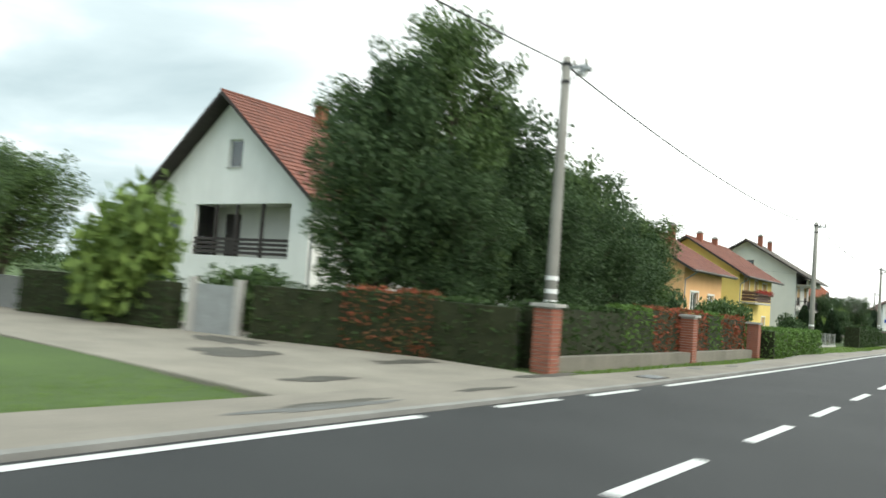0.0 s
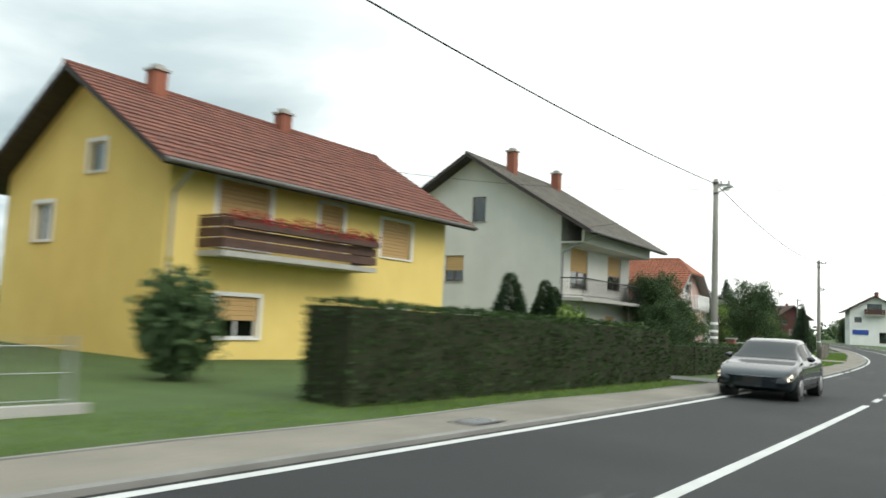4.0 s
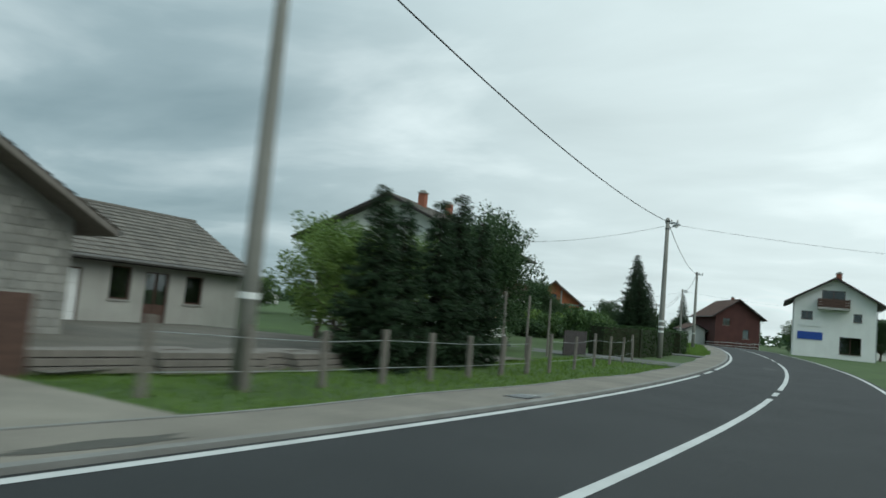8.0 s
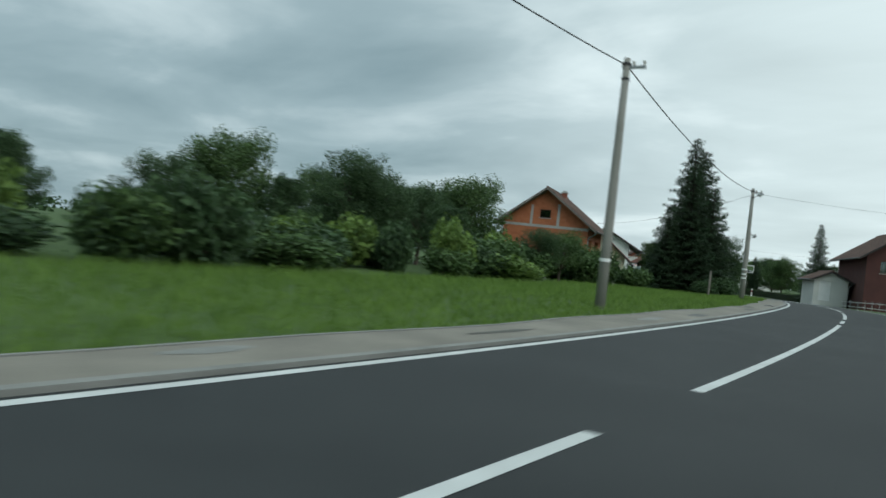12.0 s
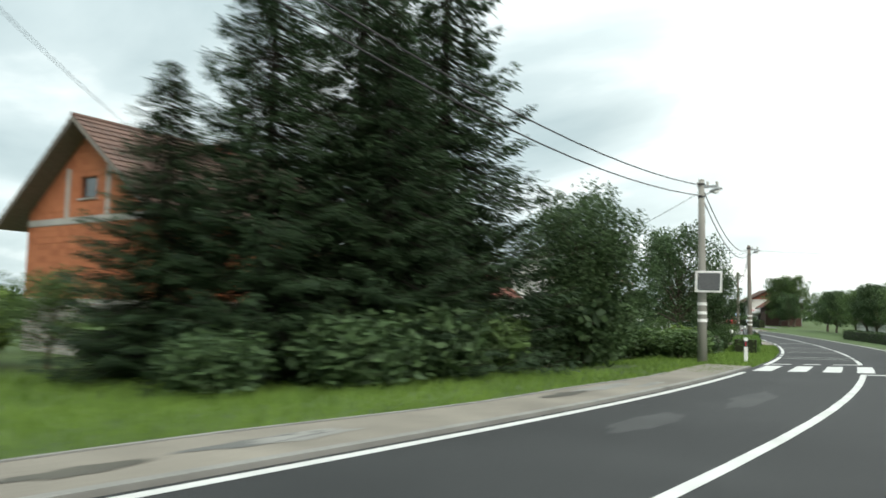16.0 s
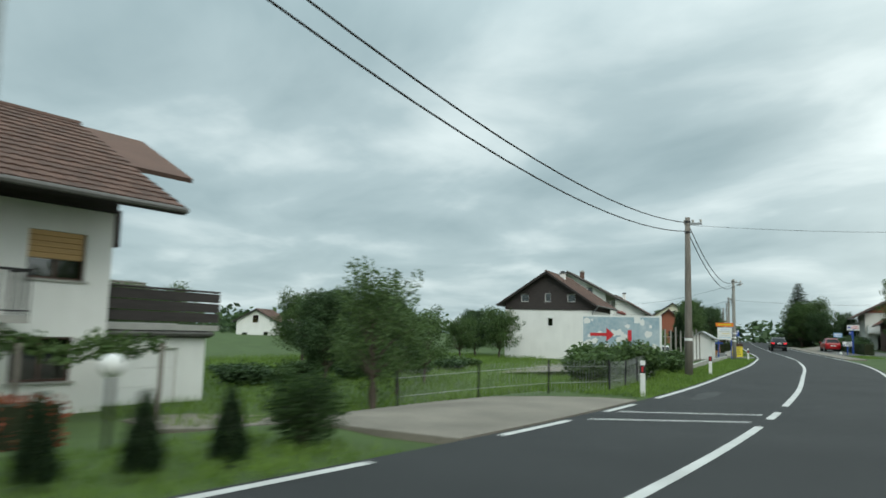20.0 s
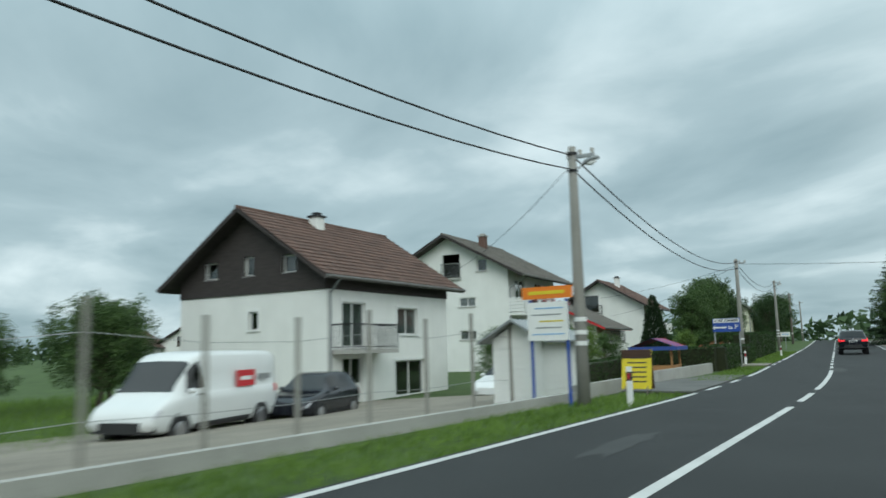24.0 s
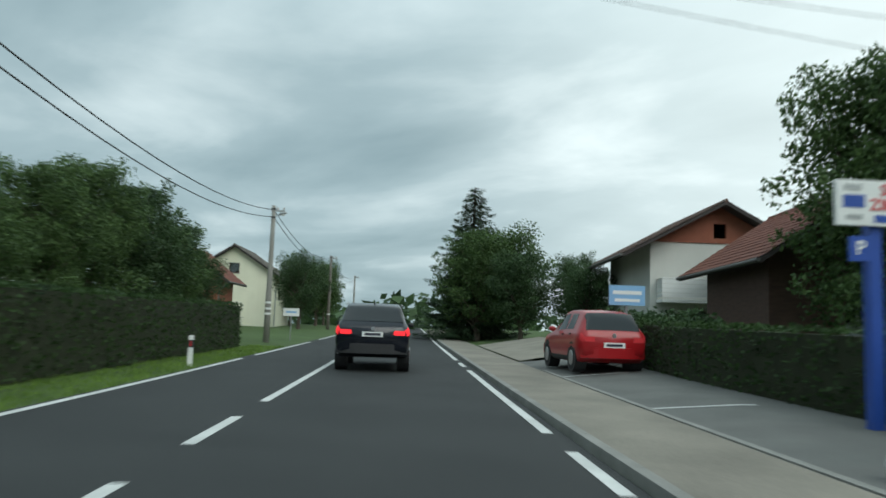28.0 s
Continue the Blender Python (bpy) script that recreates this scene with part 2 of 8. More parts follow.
CREAM = paint("cream_render", (0.78, 0.76, 0.60), (0.65, 0.63, 0.49), 0.9, 0.8, 40, 0.12, streak=0.3)
BLOCK = paint("hollow_brick", (0.42, 0.15, 0.07), (0.29, 0.095, 0.045), 0.9, 1.5, 20, 0.3, per="island")
GREYBLOCK = paint("grey_block", (0.31, 0.30, 0.27), (0.17, 0.165, 0.15), 0.95, 1.2, 20, 0.4, per="island")
BRICK = paint("brick", (0.29, 0.105, 0.065), (0.17, 0.06, 0.040), 0.9, 2.0, 40, 0.3, per="object")
TILE_RED = paint("roof_tile_red", (0.185, 0.070, 0.048), (0.10, 0.042, 0.032), 0.85, 0.9, 12, 0.25, per="island")
TILE_BROWN = paint("roof_tile_brown", (0.135, 0.080, 0.062), (0.068, 0.044, 0.036), 0.88, 0.9, 12, 0.25, per="island")
TILE_GREY = paint("roof_sheet_grey", (0.155, 0.14, 0.12), (0.085, 0.078, 0.068), 0.9, 0.9, 12, 0.25, per="island")
TILE_ORANGE = paint("roof_tile_orange", (0.27, 0.088, 0.045), (0.16, 0.055, 0.032), 0.85, 0.9, 12, 0.25, per="island")
TILE_PIECE = {
    "roof_tile_red": paint("loose_tile_red", (0.185, 0.070, 0.048), (0.10, 0.042, 0.032), 0.85, 0.9, 12, 0.25, per="object"),
    "roof_tile_brown": paint("loose_tile_brown", (0.135, 0.080, 0.062), (0.068, 0.044, 0.036), 0.88, 0.9, 12, 0.25, per="object"),
    "roof_sheet_grey": paint("loose_tile_grey", (0.155, 0.14, 0.12), (0.085, 0.078, 0.068), 0.9, 0.9, 12, 0.25, per="object"),
    "roof_tile_orange": paint("loose_tile_orange", (0.27, 0.088, 0.045), (0.16, 0.055, 0.032), 0.85, 0.9, 12, 0.25, per="object"),
}
DARKWOOD = paint("dark_wood", (0.055, 0.045, 0.042), (0.028, 0.023, 0.022), 0.75, 2, 25, 0.3, stretch=(1, 1, 6))
BROWNWOOD = paint("brown_wood", (0.11, 0.062, 0.045), (0.055, 0.03, 0.024), 0.75, 2, 25, 0.3, stretch=(1, 1, 5))
OLDWOOD = paint("weathered_wood", (0.24, 0.215, 0.185), (0.12, 0.105, 0.09), 0.9, 2, 25, 0.4, stretch=(6, 6, 1))
PINEWOOD = paint("pine_wood", (0.42, 0.22, 0.09), (0.28, 0.13, 0.05), 0.7, 2, 25, 0.2, stretch=(1, 1, 5))
BLIND = paint("roller_blind", (0.55, 0.36, 0.16), (0.42, 0.27, 0.12), 0.75, 2, 3, 0.2, stretch=(0.2, 0.2, 14))
CURTAIN = paint("curtain", (0.62, 0.62, 0.58), (0.40, 0.40, 0.37), 0.9, 2, 6, 0.2, stretch=(9, 9, 0.3))
WHITEPVC = paint("white_pvc", (0.80, 0.80, 0.78), (0.70, 0.70, 0.68), 0.45, 2, 20, 0.02)
GUTTER = paint("zinc_gutter", (0.36, 0.38, 0.38), (0.24, 0.25, 0.25), 0.5, 3, 20, 0.05, metal=0.5)
EAVE_GUTTER = paint("eave_gutter", (0.15, 0.145, 0.135), (0.085, 0.08, 0.075), 0.6, 3, 20, 0.05, metal=0.2)
STEEL = paint("galvanised_steel", (0.42, 0.43, 0.43), (0.28, 0.29, 0.29), 0.5, 3, 25, 0.05, metal=0.7)
DARKSTEEL = paint("dark_steel", (0.035, 0.035, 0.038), (0.02, 0.02, 0.02), 0.5, 3, 25, 0.05, metal=0.3)
POLE = paint("pole_concrete", (0.29, 0.28, 0.25), (0.17, 0.165, 0.15), 0.9, 1.0, 25, 0.25, streak=0.4)
WIRE = paint("cable_black", (0.03, 0.03, 0.032), (0.015, 0.015, 0.015), 0.6)
PORCELAIN = paint("porcelain", (0.5, 0.48, 0.44), (0.35, 0.33, 0.3), 0.3)
BARK = paint("bark", (0.13, 0.105, 0.08), (0.055, 0.045, 0.035), 0.95, 3, 18, 0.8, stretch=(4, 4, 1))
LEAF = leafy("leaf_green", (0.10, 0.16, 0.052), (0.028, 0.053, 0.020))
LEAF_DARK = leafy("leaf_dark", (0.072, 0.12, 0.048), (0.019, 0.038, 0.017))
LEAF_LIGHT = leafy("leaf_light", (0.17, 0.25, 0.06), (0.05, 0.09, 0.022))
TWIG = paint("dark_twig", (0.035, 0.028, 0.022), (0.018, 0.014, 0.011), 0.95, 3, 18, 0.5)
NEEDLE = leafy("needle_green", (0.045, 0.078, 0.035), (0.012, 0.026, 0.013))
HEDGE = leafy("hedge_leaf", (0.105, 0.19, 0.042), (0.055, 0.112, 0.025))
HEDGE_DARK = leafy("hedge_leaf_dark", (0.045, 0.085, 0.024), (0.012, 0.025, 0.008))
HEDGE_RED = leafy("hedge_leaf_red", (0.32, 0.075, 0.042), (0.045, 0.065, 0.02))
# near-black with the inner shade of hedges and rooms painted in
DARK_INSIDE = paint("dark_inside", (0.030, 0.036, 0.014), (0.012, 0.016, 0.006), 1.0, 3, 30, 0.5)
FLOWER = leafy("red_flower", (0.55, 0.03, 0.05), (0.22, 0.012, 0.03))
FLOWER_DARK = leafy("dark_red_flower", (0.16, 0.022, 0.03), (0.035, 0.04, 0.015))
GLASS = pane_mat("window_glass")
CARGLASS = pane_mat("car_glass", (0.03, 0.034, 0.034), 0.07, 0.4)
RUBBER = paint("tyre_rubber", (0.025, 0.025, 0.026), (0.014, 0.014, 0.014), 0.85)
CHROME = gloss("alloy", (0.5, 0.5, 0.52), 0.3, 0.9, 0)
PLASTIC = paint("black_plastic", (0.03, 0.03, 0.032), (0.018, 0.018, 0.018), 0.6)
PLATE = paint("plate_white", (0.75, 0.75, 0.73), (0.65, 0.65, 0.63), 0.5)
INK = paint("dark_ink", (0.03, 0.03, 0.05), (0.02, 0.02, 0.03), 0.6)
BLUE = paint("sign_blue", (0.03, 0.08, 0.36), (0.02, 0.06, 0.27), 0.4)
SKYBLUE = paint("sign_light_blue", (0.25, 0.45, 0.68), (0.2, 0.36, 0.58), 0.5)
SIGNWHITE = paint("sign_white", (0.78, 0.78, 0.76), (0.68, 0.68, 0.66), 0.5)
SIGNRED = paint("sign_red", (0.60, 0.03, 0.035), (0.48, 0.02, 0.03), 0.5)
SIGNORANGE = paint("sign_orange", (0.78, 0.22, 0.02), (0.66, 0.17, 0.015), 0.5)
SIGNYELLOW = paint("sign_yellow", (0.72, 0.58, 0.03), (0.58, 0.46, 0.02), 0.6)
SHELTER_RED = paint("canvas_red", (0.40, 0.05, 0.05), (0.28, 0.035, 0.035), 0.85)
SHELTER_BLUE = paint("canvas_blue", (0.04, 0.08, 0.30), (0.03, 0.055, 0.2), 0.85)
STONE = paint("pale_stone", (0.52, 0.48, 0.41), (0.33, 0.30, 0.26), 0.9, 2.5, 25, 0.4, per="island")
TAIL_GLOW = glow("tail_light_lit", (0.9, 0.02, 0.03), 0.8)
HEAD_GLOW = glow("headlight_lit", (1.0, 0.86, 0.62), 0.7)
HILL = paint("hill_grass", (0.10, 0.14, 0.045), (0.04, 0.065, 0.025), 1.0, 0.05, 0.6, 0)

# ---- the plan: the road's axis, then everything by its way along the road and its distance to the left of it ----
AXIS = [(-2.05, 0.58, 0.0), (1.65, 13.09, -0.19), (5.43, 26.06, -0.36), (9.27, 39.78, -0.54), (13.36, 53.99, -0.73), (17.25, 68.12, -0.92), (20.95, 82.09, -1.08), (24.37, 96.49, -1.21), (27.31, 110.47, -1.3), (29.64, 123.98, -1.35), (31.27, 137.56, -1.31), (32.21, 150.59, -1.2), (32.49, 163.0, -1.11), (32.33, 175.81, -1.01), (31.74, 188.83, -0.91), (30.69, 201.78, -0.82), (29.03, 214.13, -0.82), (26.58, 226.38, -0.89), (23.03, 238.15, -1.0), (18.8, 249.08, -1.15), (14.2, 259.44, -1.28), (9.31, 269.39, -1.37), (3.97, 278.88, -1.38), (-1.82, 288.21, -1.36), (-7.62, 297.36, -1.36), (-13.67, 306.34, -1.37), (-19.78, 315.16, -1.4), (-25.83, 323.28, -1.39), (-32.03, 331.15, -1.33)]
AXIS = [Vector(p) for p in AXIS]
lead, tail = AXIS[0] - AXIS[1], AXIS[-1] - AXIS[-2]
lead.z = tail.z = 0
lead.normalize(); tail.normalize()
RISE = (0.08, 0.2, 0.33, 0.5, 0.72, 0.95, 1.1, 1.1, 0.95, 0.7, 0.4, 0.1, -0.2, -0.5, -0.8)
AXIS = [AXIS[0] + lead * 13 * k for k in (4, 3, 2, 1)] + AXIS + [AXIS[-1] + tail * 13 * (k + 1) + Vector((0, 0, RISE[k])) for k in range(15)]


def spline(points, step=20):
    p = [2 * points[0] - points[1], *points, 2 * points[-1] - points[-2]]
    out = []
    for i in range(len(points) - 1):
        a, b, c, d = p[i:i + 4]
        for k in range(step):
            u = k / step
            out.append(0.5 * (2 * b + (c - a) * u + (2 * a - 5 * b + 4 * c - d) * u * u + (3 * b - a - 3 * c + d) * u ** 3))
    return out + [points[-1].copy()]


LINE_PTS = spline(AXIS)
way, RUN = 0.0, [0.0]
for p, q in zip(LINE_PTS, LINE_PTS[1:]):
    way += (q - p).xy.length
    RUN.append(way)
RUN = np.array(RUN) - RUN[80]
LP = np.array([tuple(p) for p in LINE_PTS])
S_MIN, S_MAX = float(RUN[0]), float(RUN[-1])


def axis_at(s):
    return np.array([np.interp(s, RUN, LP[:, k]) for k in range(3)])


def heading(s):
    a, b = axis_at(s - 1.5), axis_at(s + 1.5)
    return math.atan2(b[1] - a[1], b[0] - a[0])


def smooth(a, b, v):
    u = min(max((v - a) / (b - a), 0), 1)
    return u * u * (3 - 2 * u)


def fall(s, lat):
    """How far the ground lies above the road."""
    h = -0.03
    if lat > 4:
        deep = np.interp(s, [180, 225, 255, 330, 352, 372], [0, 0.25, 0.7, 0.7, 0.3, 0.0])
        h -= float(deep) * smooth(5.0, 11, lat)
    if lat < -4.4:
        h += float(np.interp(s, [340, 360, 385, 430], [0, 0.12, 0.35, 0.2])) * smooth(-5.9, -8.5, lat)
    return h


def at(s, lat, h=0.0):
    p, a = axis_at(s), heading(s)
    return Vector((p[0] - math.sin(a) * lat, p[1] + math.cos(a) * lat, p[2] + h))


def ground(s, lat):
    return at(s, lat, fall(s, lat))


def place(s, lat, rot=0.0, h=None):
    """The pose at a place: x along the road, y away to the left, z up."""
    p = at(s, lat, fall(s, lat) if h is None else h)
    return Matrix.Translation(p) @ Matrix.Rotation(heading(s) + radians(rot), 4, "Z")


# ---- mesh helpers ----
class Mesh:
    def __init__(self):
        self.v, self.f = [], []

    def face(self, *pts):
        n = len(self.v)
        self.v += [tuple(p) for p in pts]
        self.f.append(tuple(range(n, n + len(pts))))
        return self

    def box(self, x0, x1, y0, y1, z0, z1, m=None):
        c = [(x, y, z) for z in (z0, z1) for y in (y0, y1) for x in (x0, x1)]
        if m is not None:
            c = [tuple(m @ Vector(p)) for p in c]
        n = len(self.v)
        self.v += c
        self.f += [tuple(n + i for i in q) for q in ((0, 2, 3, 1), (4, 5, 7, 6), (0, 1, 5, 4), (2, 6, 7, 3), (0, 4, 6, 2), (1, 3, 7, 5))]
        return self

    def tube(self, p, q, r0, r1=None, n=8, caps=True):
        p, q = Vector(p), Vector(q)
        r1 = r0 if r1 is None else r1
        d = (q - p).normalized()
        u = d.orthogonal().normalized()
        w = d.cross(u)
        k = len(self.v)
        for c, r in ((p, r0), (q, r1)):
            for i in range(n):
                a = 2 * math.pi * i / n
                self.v.append(tuple(c + u * (r * math.cos(a)) + w * (r * math.sin(a))))
        self.f += [(k + i, k + (i + 1) % n, k + n + (i + 1) % n, k + n + i) for i in range(n)]
        if caps:
            self.f += [tuple(range(k + n - 1, k - 1, -1)), tuple(range(k + n, k + 2 * n))]
        return self

    def pipe(self, pts, radii, n=8, caps=True):
        """One unbroken round pipe through a row of points."""
        k = len(self.v)
        pts = [Vector(p) for p in pts]
        for i, p in enumerate(pts):
            d = (pts[min(i + 1, len(pts) - 1)] - pts[max(i - 1, 0)]).normalized()
            u = d.cross(Vector((0.31, 0.11, 0.94) if abs(d.z) < 0.9 else (1, 0.1, 0))).normalized()
            w = d.cross(u)
            for j in range(n):
                a = 2 * math.pi * j / n
                self.v.append(tuple(p + u * (radii[i] * math.cos(a)) + w * (radii[i] * math.sin(a))))
        for i in range(len(pts) - 1):
            for j in range(n):
                a, b = k + i * n + j, k + i * n + (j + 1) % n
                self.f.append((a, b, b + n, a + n))
        if caps:
            e = k + (len(pts) - 1) * n
            self.f += [tuple(range(k + n - 1, k - 1, -1)), tuple(range(e, e + n))]
        return self

    def ball(self, c, r, n=12, squash=1.0):
        c = Vector(c)
        rings = max(n // 2, 4)
        k = len(self.v)
        for j in range(rings + 1):
            a = math.pi * j / rings
            for i in range(n):
                b = 2 * math.pi * i / n
                self.v.append((c.x + r * math.sin(a) * math.cos(b), c.y + r * math.sin(a) * math.sin(b), c.z + r * squash * math.cos(a)))
        for j in range(rings):
            for i in range(n):
                self.f.append((k + j * n + i, k + (j + 1) * n + i, k + (j + 1) * n + (i + 1) % n, k + j * n + (i + 1) % n))
        return self

    def strip(self, left, right, z=0.0):
        """A ribbon between two rows of points."""
        k = len(self.v)
        for a, b in zip(left, right):
            self.v += [tuple(a), tuple(b)]
        self.f += [(k + 2 * i + 1, k + 2 * i + 3, k + 2 * i + 2, k + 2 * i) for i in range(len(left) - 1)]
        return self

    def data(self, name, material, smoothed=False):
        me = bpy.data.meshes.new(name)
        _, first, back = np.unique(np.round(np.array(self.v), 4), axis=0, return_index=True, return_inverse=True)
        back = back.ravel()
        faces = []
        for f in self.f:
            g = [int(back[i]) for i in f]
            g = [a for i, a in enumerate(g) if a != g[i - 1]]
            if len(g) > 2:
                faces.append(g)
        me.from_pydata([self.v[i] for i in first], [], faces)
        me.materials.append(material)
        if smoothed:
            me.polygons.foreach_set("use_smooth", [True] * len(me.polygons))
        me.update()
        return me


def part(name, mesh, material, parent=None, label="", smoothed=False):
    ob = new(name, mesh.data(name, material, smoothed) if isinstance(mesh, Mesh) else mesh)
    if parent is not None:
        ob.parent = parent
    return tagged(ob, label)


def thing(name, m, label, category, group=""):
    ob = new(name)
    ob.empty_display_size = 0.2
    ob.matrix_basis = m
    return tagged(ob, label, category, group)


def setting(name, mesh, material, label="", smoothed=False):
    return tagged(part(name, mesh, material, None, label, smoothed), kind="structure")


def srange(a, b, step=2.0):
    n = max(int(math.ceil((b - a) / step)), 1)
    return [a + (b - a) * i / n for i in range(n + 1)]


# ---- ground, road, pavement ----
def make_ground():
    lats = [-90, -60, -40, -26, -17, -12, -9, -7, -6, -5, -4.4, -3.6, 0, 2.4, 3.2, 4.2, 5, 6, 7, 8.5, 10, 12, 15, 20, 27, 38, 55, 90]
    ss = srange(S_MIN + 2, S_MAX - 2, 4.0)
    me = Mesh()
    for s in ss:
        for lat in lats:
            h = fall(s, lat) - (0.06 if -4.4 < lat < 4.3 else 0.0)
            if abs(lat) > 6:
                h += 0.10 * noise.noise(Vector((s * 0.11, lat * 0.13, 0)))
            me.v.append(tuple(at(s, lat, h)))
    n = len(lats)
    for i in range(len(ss) - 1):
        for j in range(n - 1):
            a = i * n + j
            me.f.append((a, a + n, a + n + 1, a + 1)[::-1])
    rim = [j for j in range(n)] + [i * n + n - 1 for i in range(1, len(ss))] + [(len(ss) - 1) * n + j for j in range(n - 2, -1, -1)] + [i * n for i in range(len(ss) - 2, 0, -1)]
    mid = Vector((0, 170, 0))
    rows = [rim]
    for far, z in ((260, -2.0), (900, -4.0), (4000, -6.0)):
        row = []
        for r in rim:
            d = Vector(me.v[r]) - mid
            d.z = 0
            row.append(len(me.v))
            me.v.append(tuple(mid + d * (1 + far / d.length) + Vector((0, 0, z))))
        rows.append(row)
    for a, b in zip(rows, rows[1:]):
        for i in range(len(a)):
            j = (i + 1) % len(a)
            me.f.append((a[i], b[i], b[j], a[j]))
    setting("ground", me, SOIL_GRASS, "uneven green meadow ground reaching the horizon", True)


def right_edge(s):
    return float(np.interp(s, [300, 325], [3.1, 3.92]))


def ribbon(name, s0, s1, la, lb, h, material, label="", thick=0.0, step=2.0, mesh=None):
    """A band along the road between two distances, which may be functions of the way."""
    fa = la if callable(la) else (lambda s: la)
    fb = lb if callable(lb) else (lambda s: lb)
    me = mesh or Mesh()
    ss = srange(s0, s1, step)
    a, b = [at(s, fa(s), h) for s in ss], [at(s, fb(s), h) for s in ss]
    me.strip(a, b)
    if thick:
        dn = Vector((0, 0, -thick))
        me.strip([p + dn for p in a], a)
        me.strip(b, [p + dn for p in b])
        for k in (0, -1):
            me.face(a[k], b[k], b[k] + dn, a[k] + dn)
    return None if mesh else setting(name, me, material, label)


L_EDGE = 2.73
make_ground()
ribbon("road", S_MIN + 4, S_MAX - 4, L_EDGE + 0.16, lambda s: -right_edge(s) - 0.2, 0.0, ASPHALT, "worn dark grey asphalt village road", 0.1)
# road markings
LEFT_SOLID = [(-40, 6.3), (7.8, 9.4), (10.4, 12.2), (13.6, 76), (77, 78.6), (80, 95), (96.5, 98), (99.5, 110), (111, 113), (114, 141.5), (143, 145.5), (147, 238.9), (243.6, 252), (253.2, 255), (256.2, 272), (275, 277.5), (279.5, 281.5), (283.5, 330), (331.5, 333.5), (335.5, 337.5), (340, 350), (352, 354), (356, 358), (360, 374), (376, 390), (394, 520)]
CENTRE = [(s, s + 2.0) for s in (-8, -4, 0, 5.0, 8.6, 12.2, 16)] + [(20, 47), (48.5, 50), (52, 75), (76.5, 78), (79.5, 92), (93, 94.5), (96, 106.5), (107.5, 109), (110, 134), (135.2, 136.8), (138, 165), (168, 172), (175, 196), (197.5, 200), (202, 210), (211.5, 213), (215, 240.6), (247.2, 252.0), (253.0, 254.6), (255.8, 266), (267.2, 269), (270, 279), (280.4, 282), (283.6, 326), (327.5, 330.5), (332, 345)] + [(s, s + 2.2) for s in (347, 351, 355, 359)] + [(363, 380)] + [(s, s + 3) for s in range(384, 500, 6)]
RIGHT = [(-40, 345.5), (347, 349), (350.5, 356), (357.2, 359.2), (360.5, 372), (373.5, 375.5), (377, 500)]
for a, b in LEFT_SOLID:
    ribbon("edge_line", a, b, L_EDGE + 0.07, L_EDGE - 0.07, 0.005, LINE, "white painted edge line")
for a, b in CENTRE:
    ribbon("centre_line", a, b, 0.07, -0.07, 0.005, LINE, "white painted centre line")
for a, b in RIGHT:
    ribbon("edge_line", a, b, lambda s: -right_edge(s) + 0.07, lambda s: -right_edge(s) - 0.07, 0.005, LINE, "white painted edge line")
# zebra crossing laid askew with its stop lines, and the rumble strips behind it
def mark(name, corners, label, h=0.006):
    me = Mesh()
    rows = 4
    (sa, la), (sb, lb), (sc, lc), (sd, ld) = corners
    left = [at(sa + (sd - sa) * k / rows, la + (ld - la) * k / rows, h) for k in range(rows + 1)]
    right = [at(sb + (sc - sb) * k / rows, lb + (lc - lb) * k / rows, h) for k in range(rows + 1)]
    me.strip(left, right)
    setting(name, me, LINE, label)


for k in range(7):
    la, lb = 2.66 - 0.83 * k, 2.66 - 0.83 * k - 0.45
    mark("crossing_bar", [(239.7 + 0.72 * (2.73 - la), la), (239.7 + 0.72 * (2.73 - lb), lb), (243.0 + 0.88 * (2.73 - lb), lb), (243.0 + 0.88 * (2.73 - la), la)], "white painted zebra crossing bar")
for la, lb in ((2.62, 2.06), (1.72, 1.22), (0.86, 0.07)):
    mark("stop_line", [(244.1 + 1.03 * (2.7 - la), la), (244.1 + 1.03 * (2.7 - lb), lb), (244.55 + 1.03 * (2.7 - lb), lb), (244.55 + 1.03 * (2.7 - la), la)], "white painted stop line segment")
mark("stop_line", [(240.45, 0.07), (242.15, -2.75), (242.55, -2.75), (240.85, 0.07)], "white painted stop line segment")
for a, skew in ((250.3, 0.6), (252.1, 0.72), (259.4, 0.6), (261.2, 0.6), (266.5, 0.42), (268.3, 0.56), (277.9, 0.70), (279.6, 0.62)):
    mark("rumble_line", [(a, 2.55), (a + skew * 2.35, 0.2), (a + skew * 2.35 + 0.15, 0.2), (a + 0.15, 2.55)], "thin white rumble strip across one lane")


def kerb_line(s0, s1, la, h, mat=KERB, lay=1.0):
    k = 0
    s = s0
    while s < s1 - 0.05:
        e = min(s + lay, s1)
        me = Mesh()
        top = at(s, la, h), at(e - 0.015, la, h), at(e - 0.015, la + 0.13, h), at(s, la + 0.13, h)
        dn = Vector((0, 0, -0.2))
        me.face(*top)
        for i in range(4):
            me.face(top[i], top[i] + dn, top[(i + 1) % 4] + dn, top[(i + 1) % 4])
        yield me
        s = e


def kerbs(name, s0, s1, la, h):
    base = tagged(new(name), "row of worn concrete kerb stones", kind="structure")
    for one in kerb_line(s0, s1, la, h):
        part("kerb_stone", one, KERB, base)
    return base


# pavement on the left up to the crossing
def pave_out(s):
    return 4.15 + 0.12 * math.sin(s * 0.21) + 0.08 * math.sin(s * 0.77)


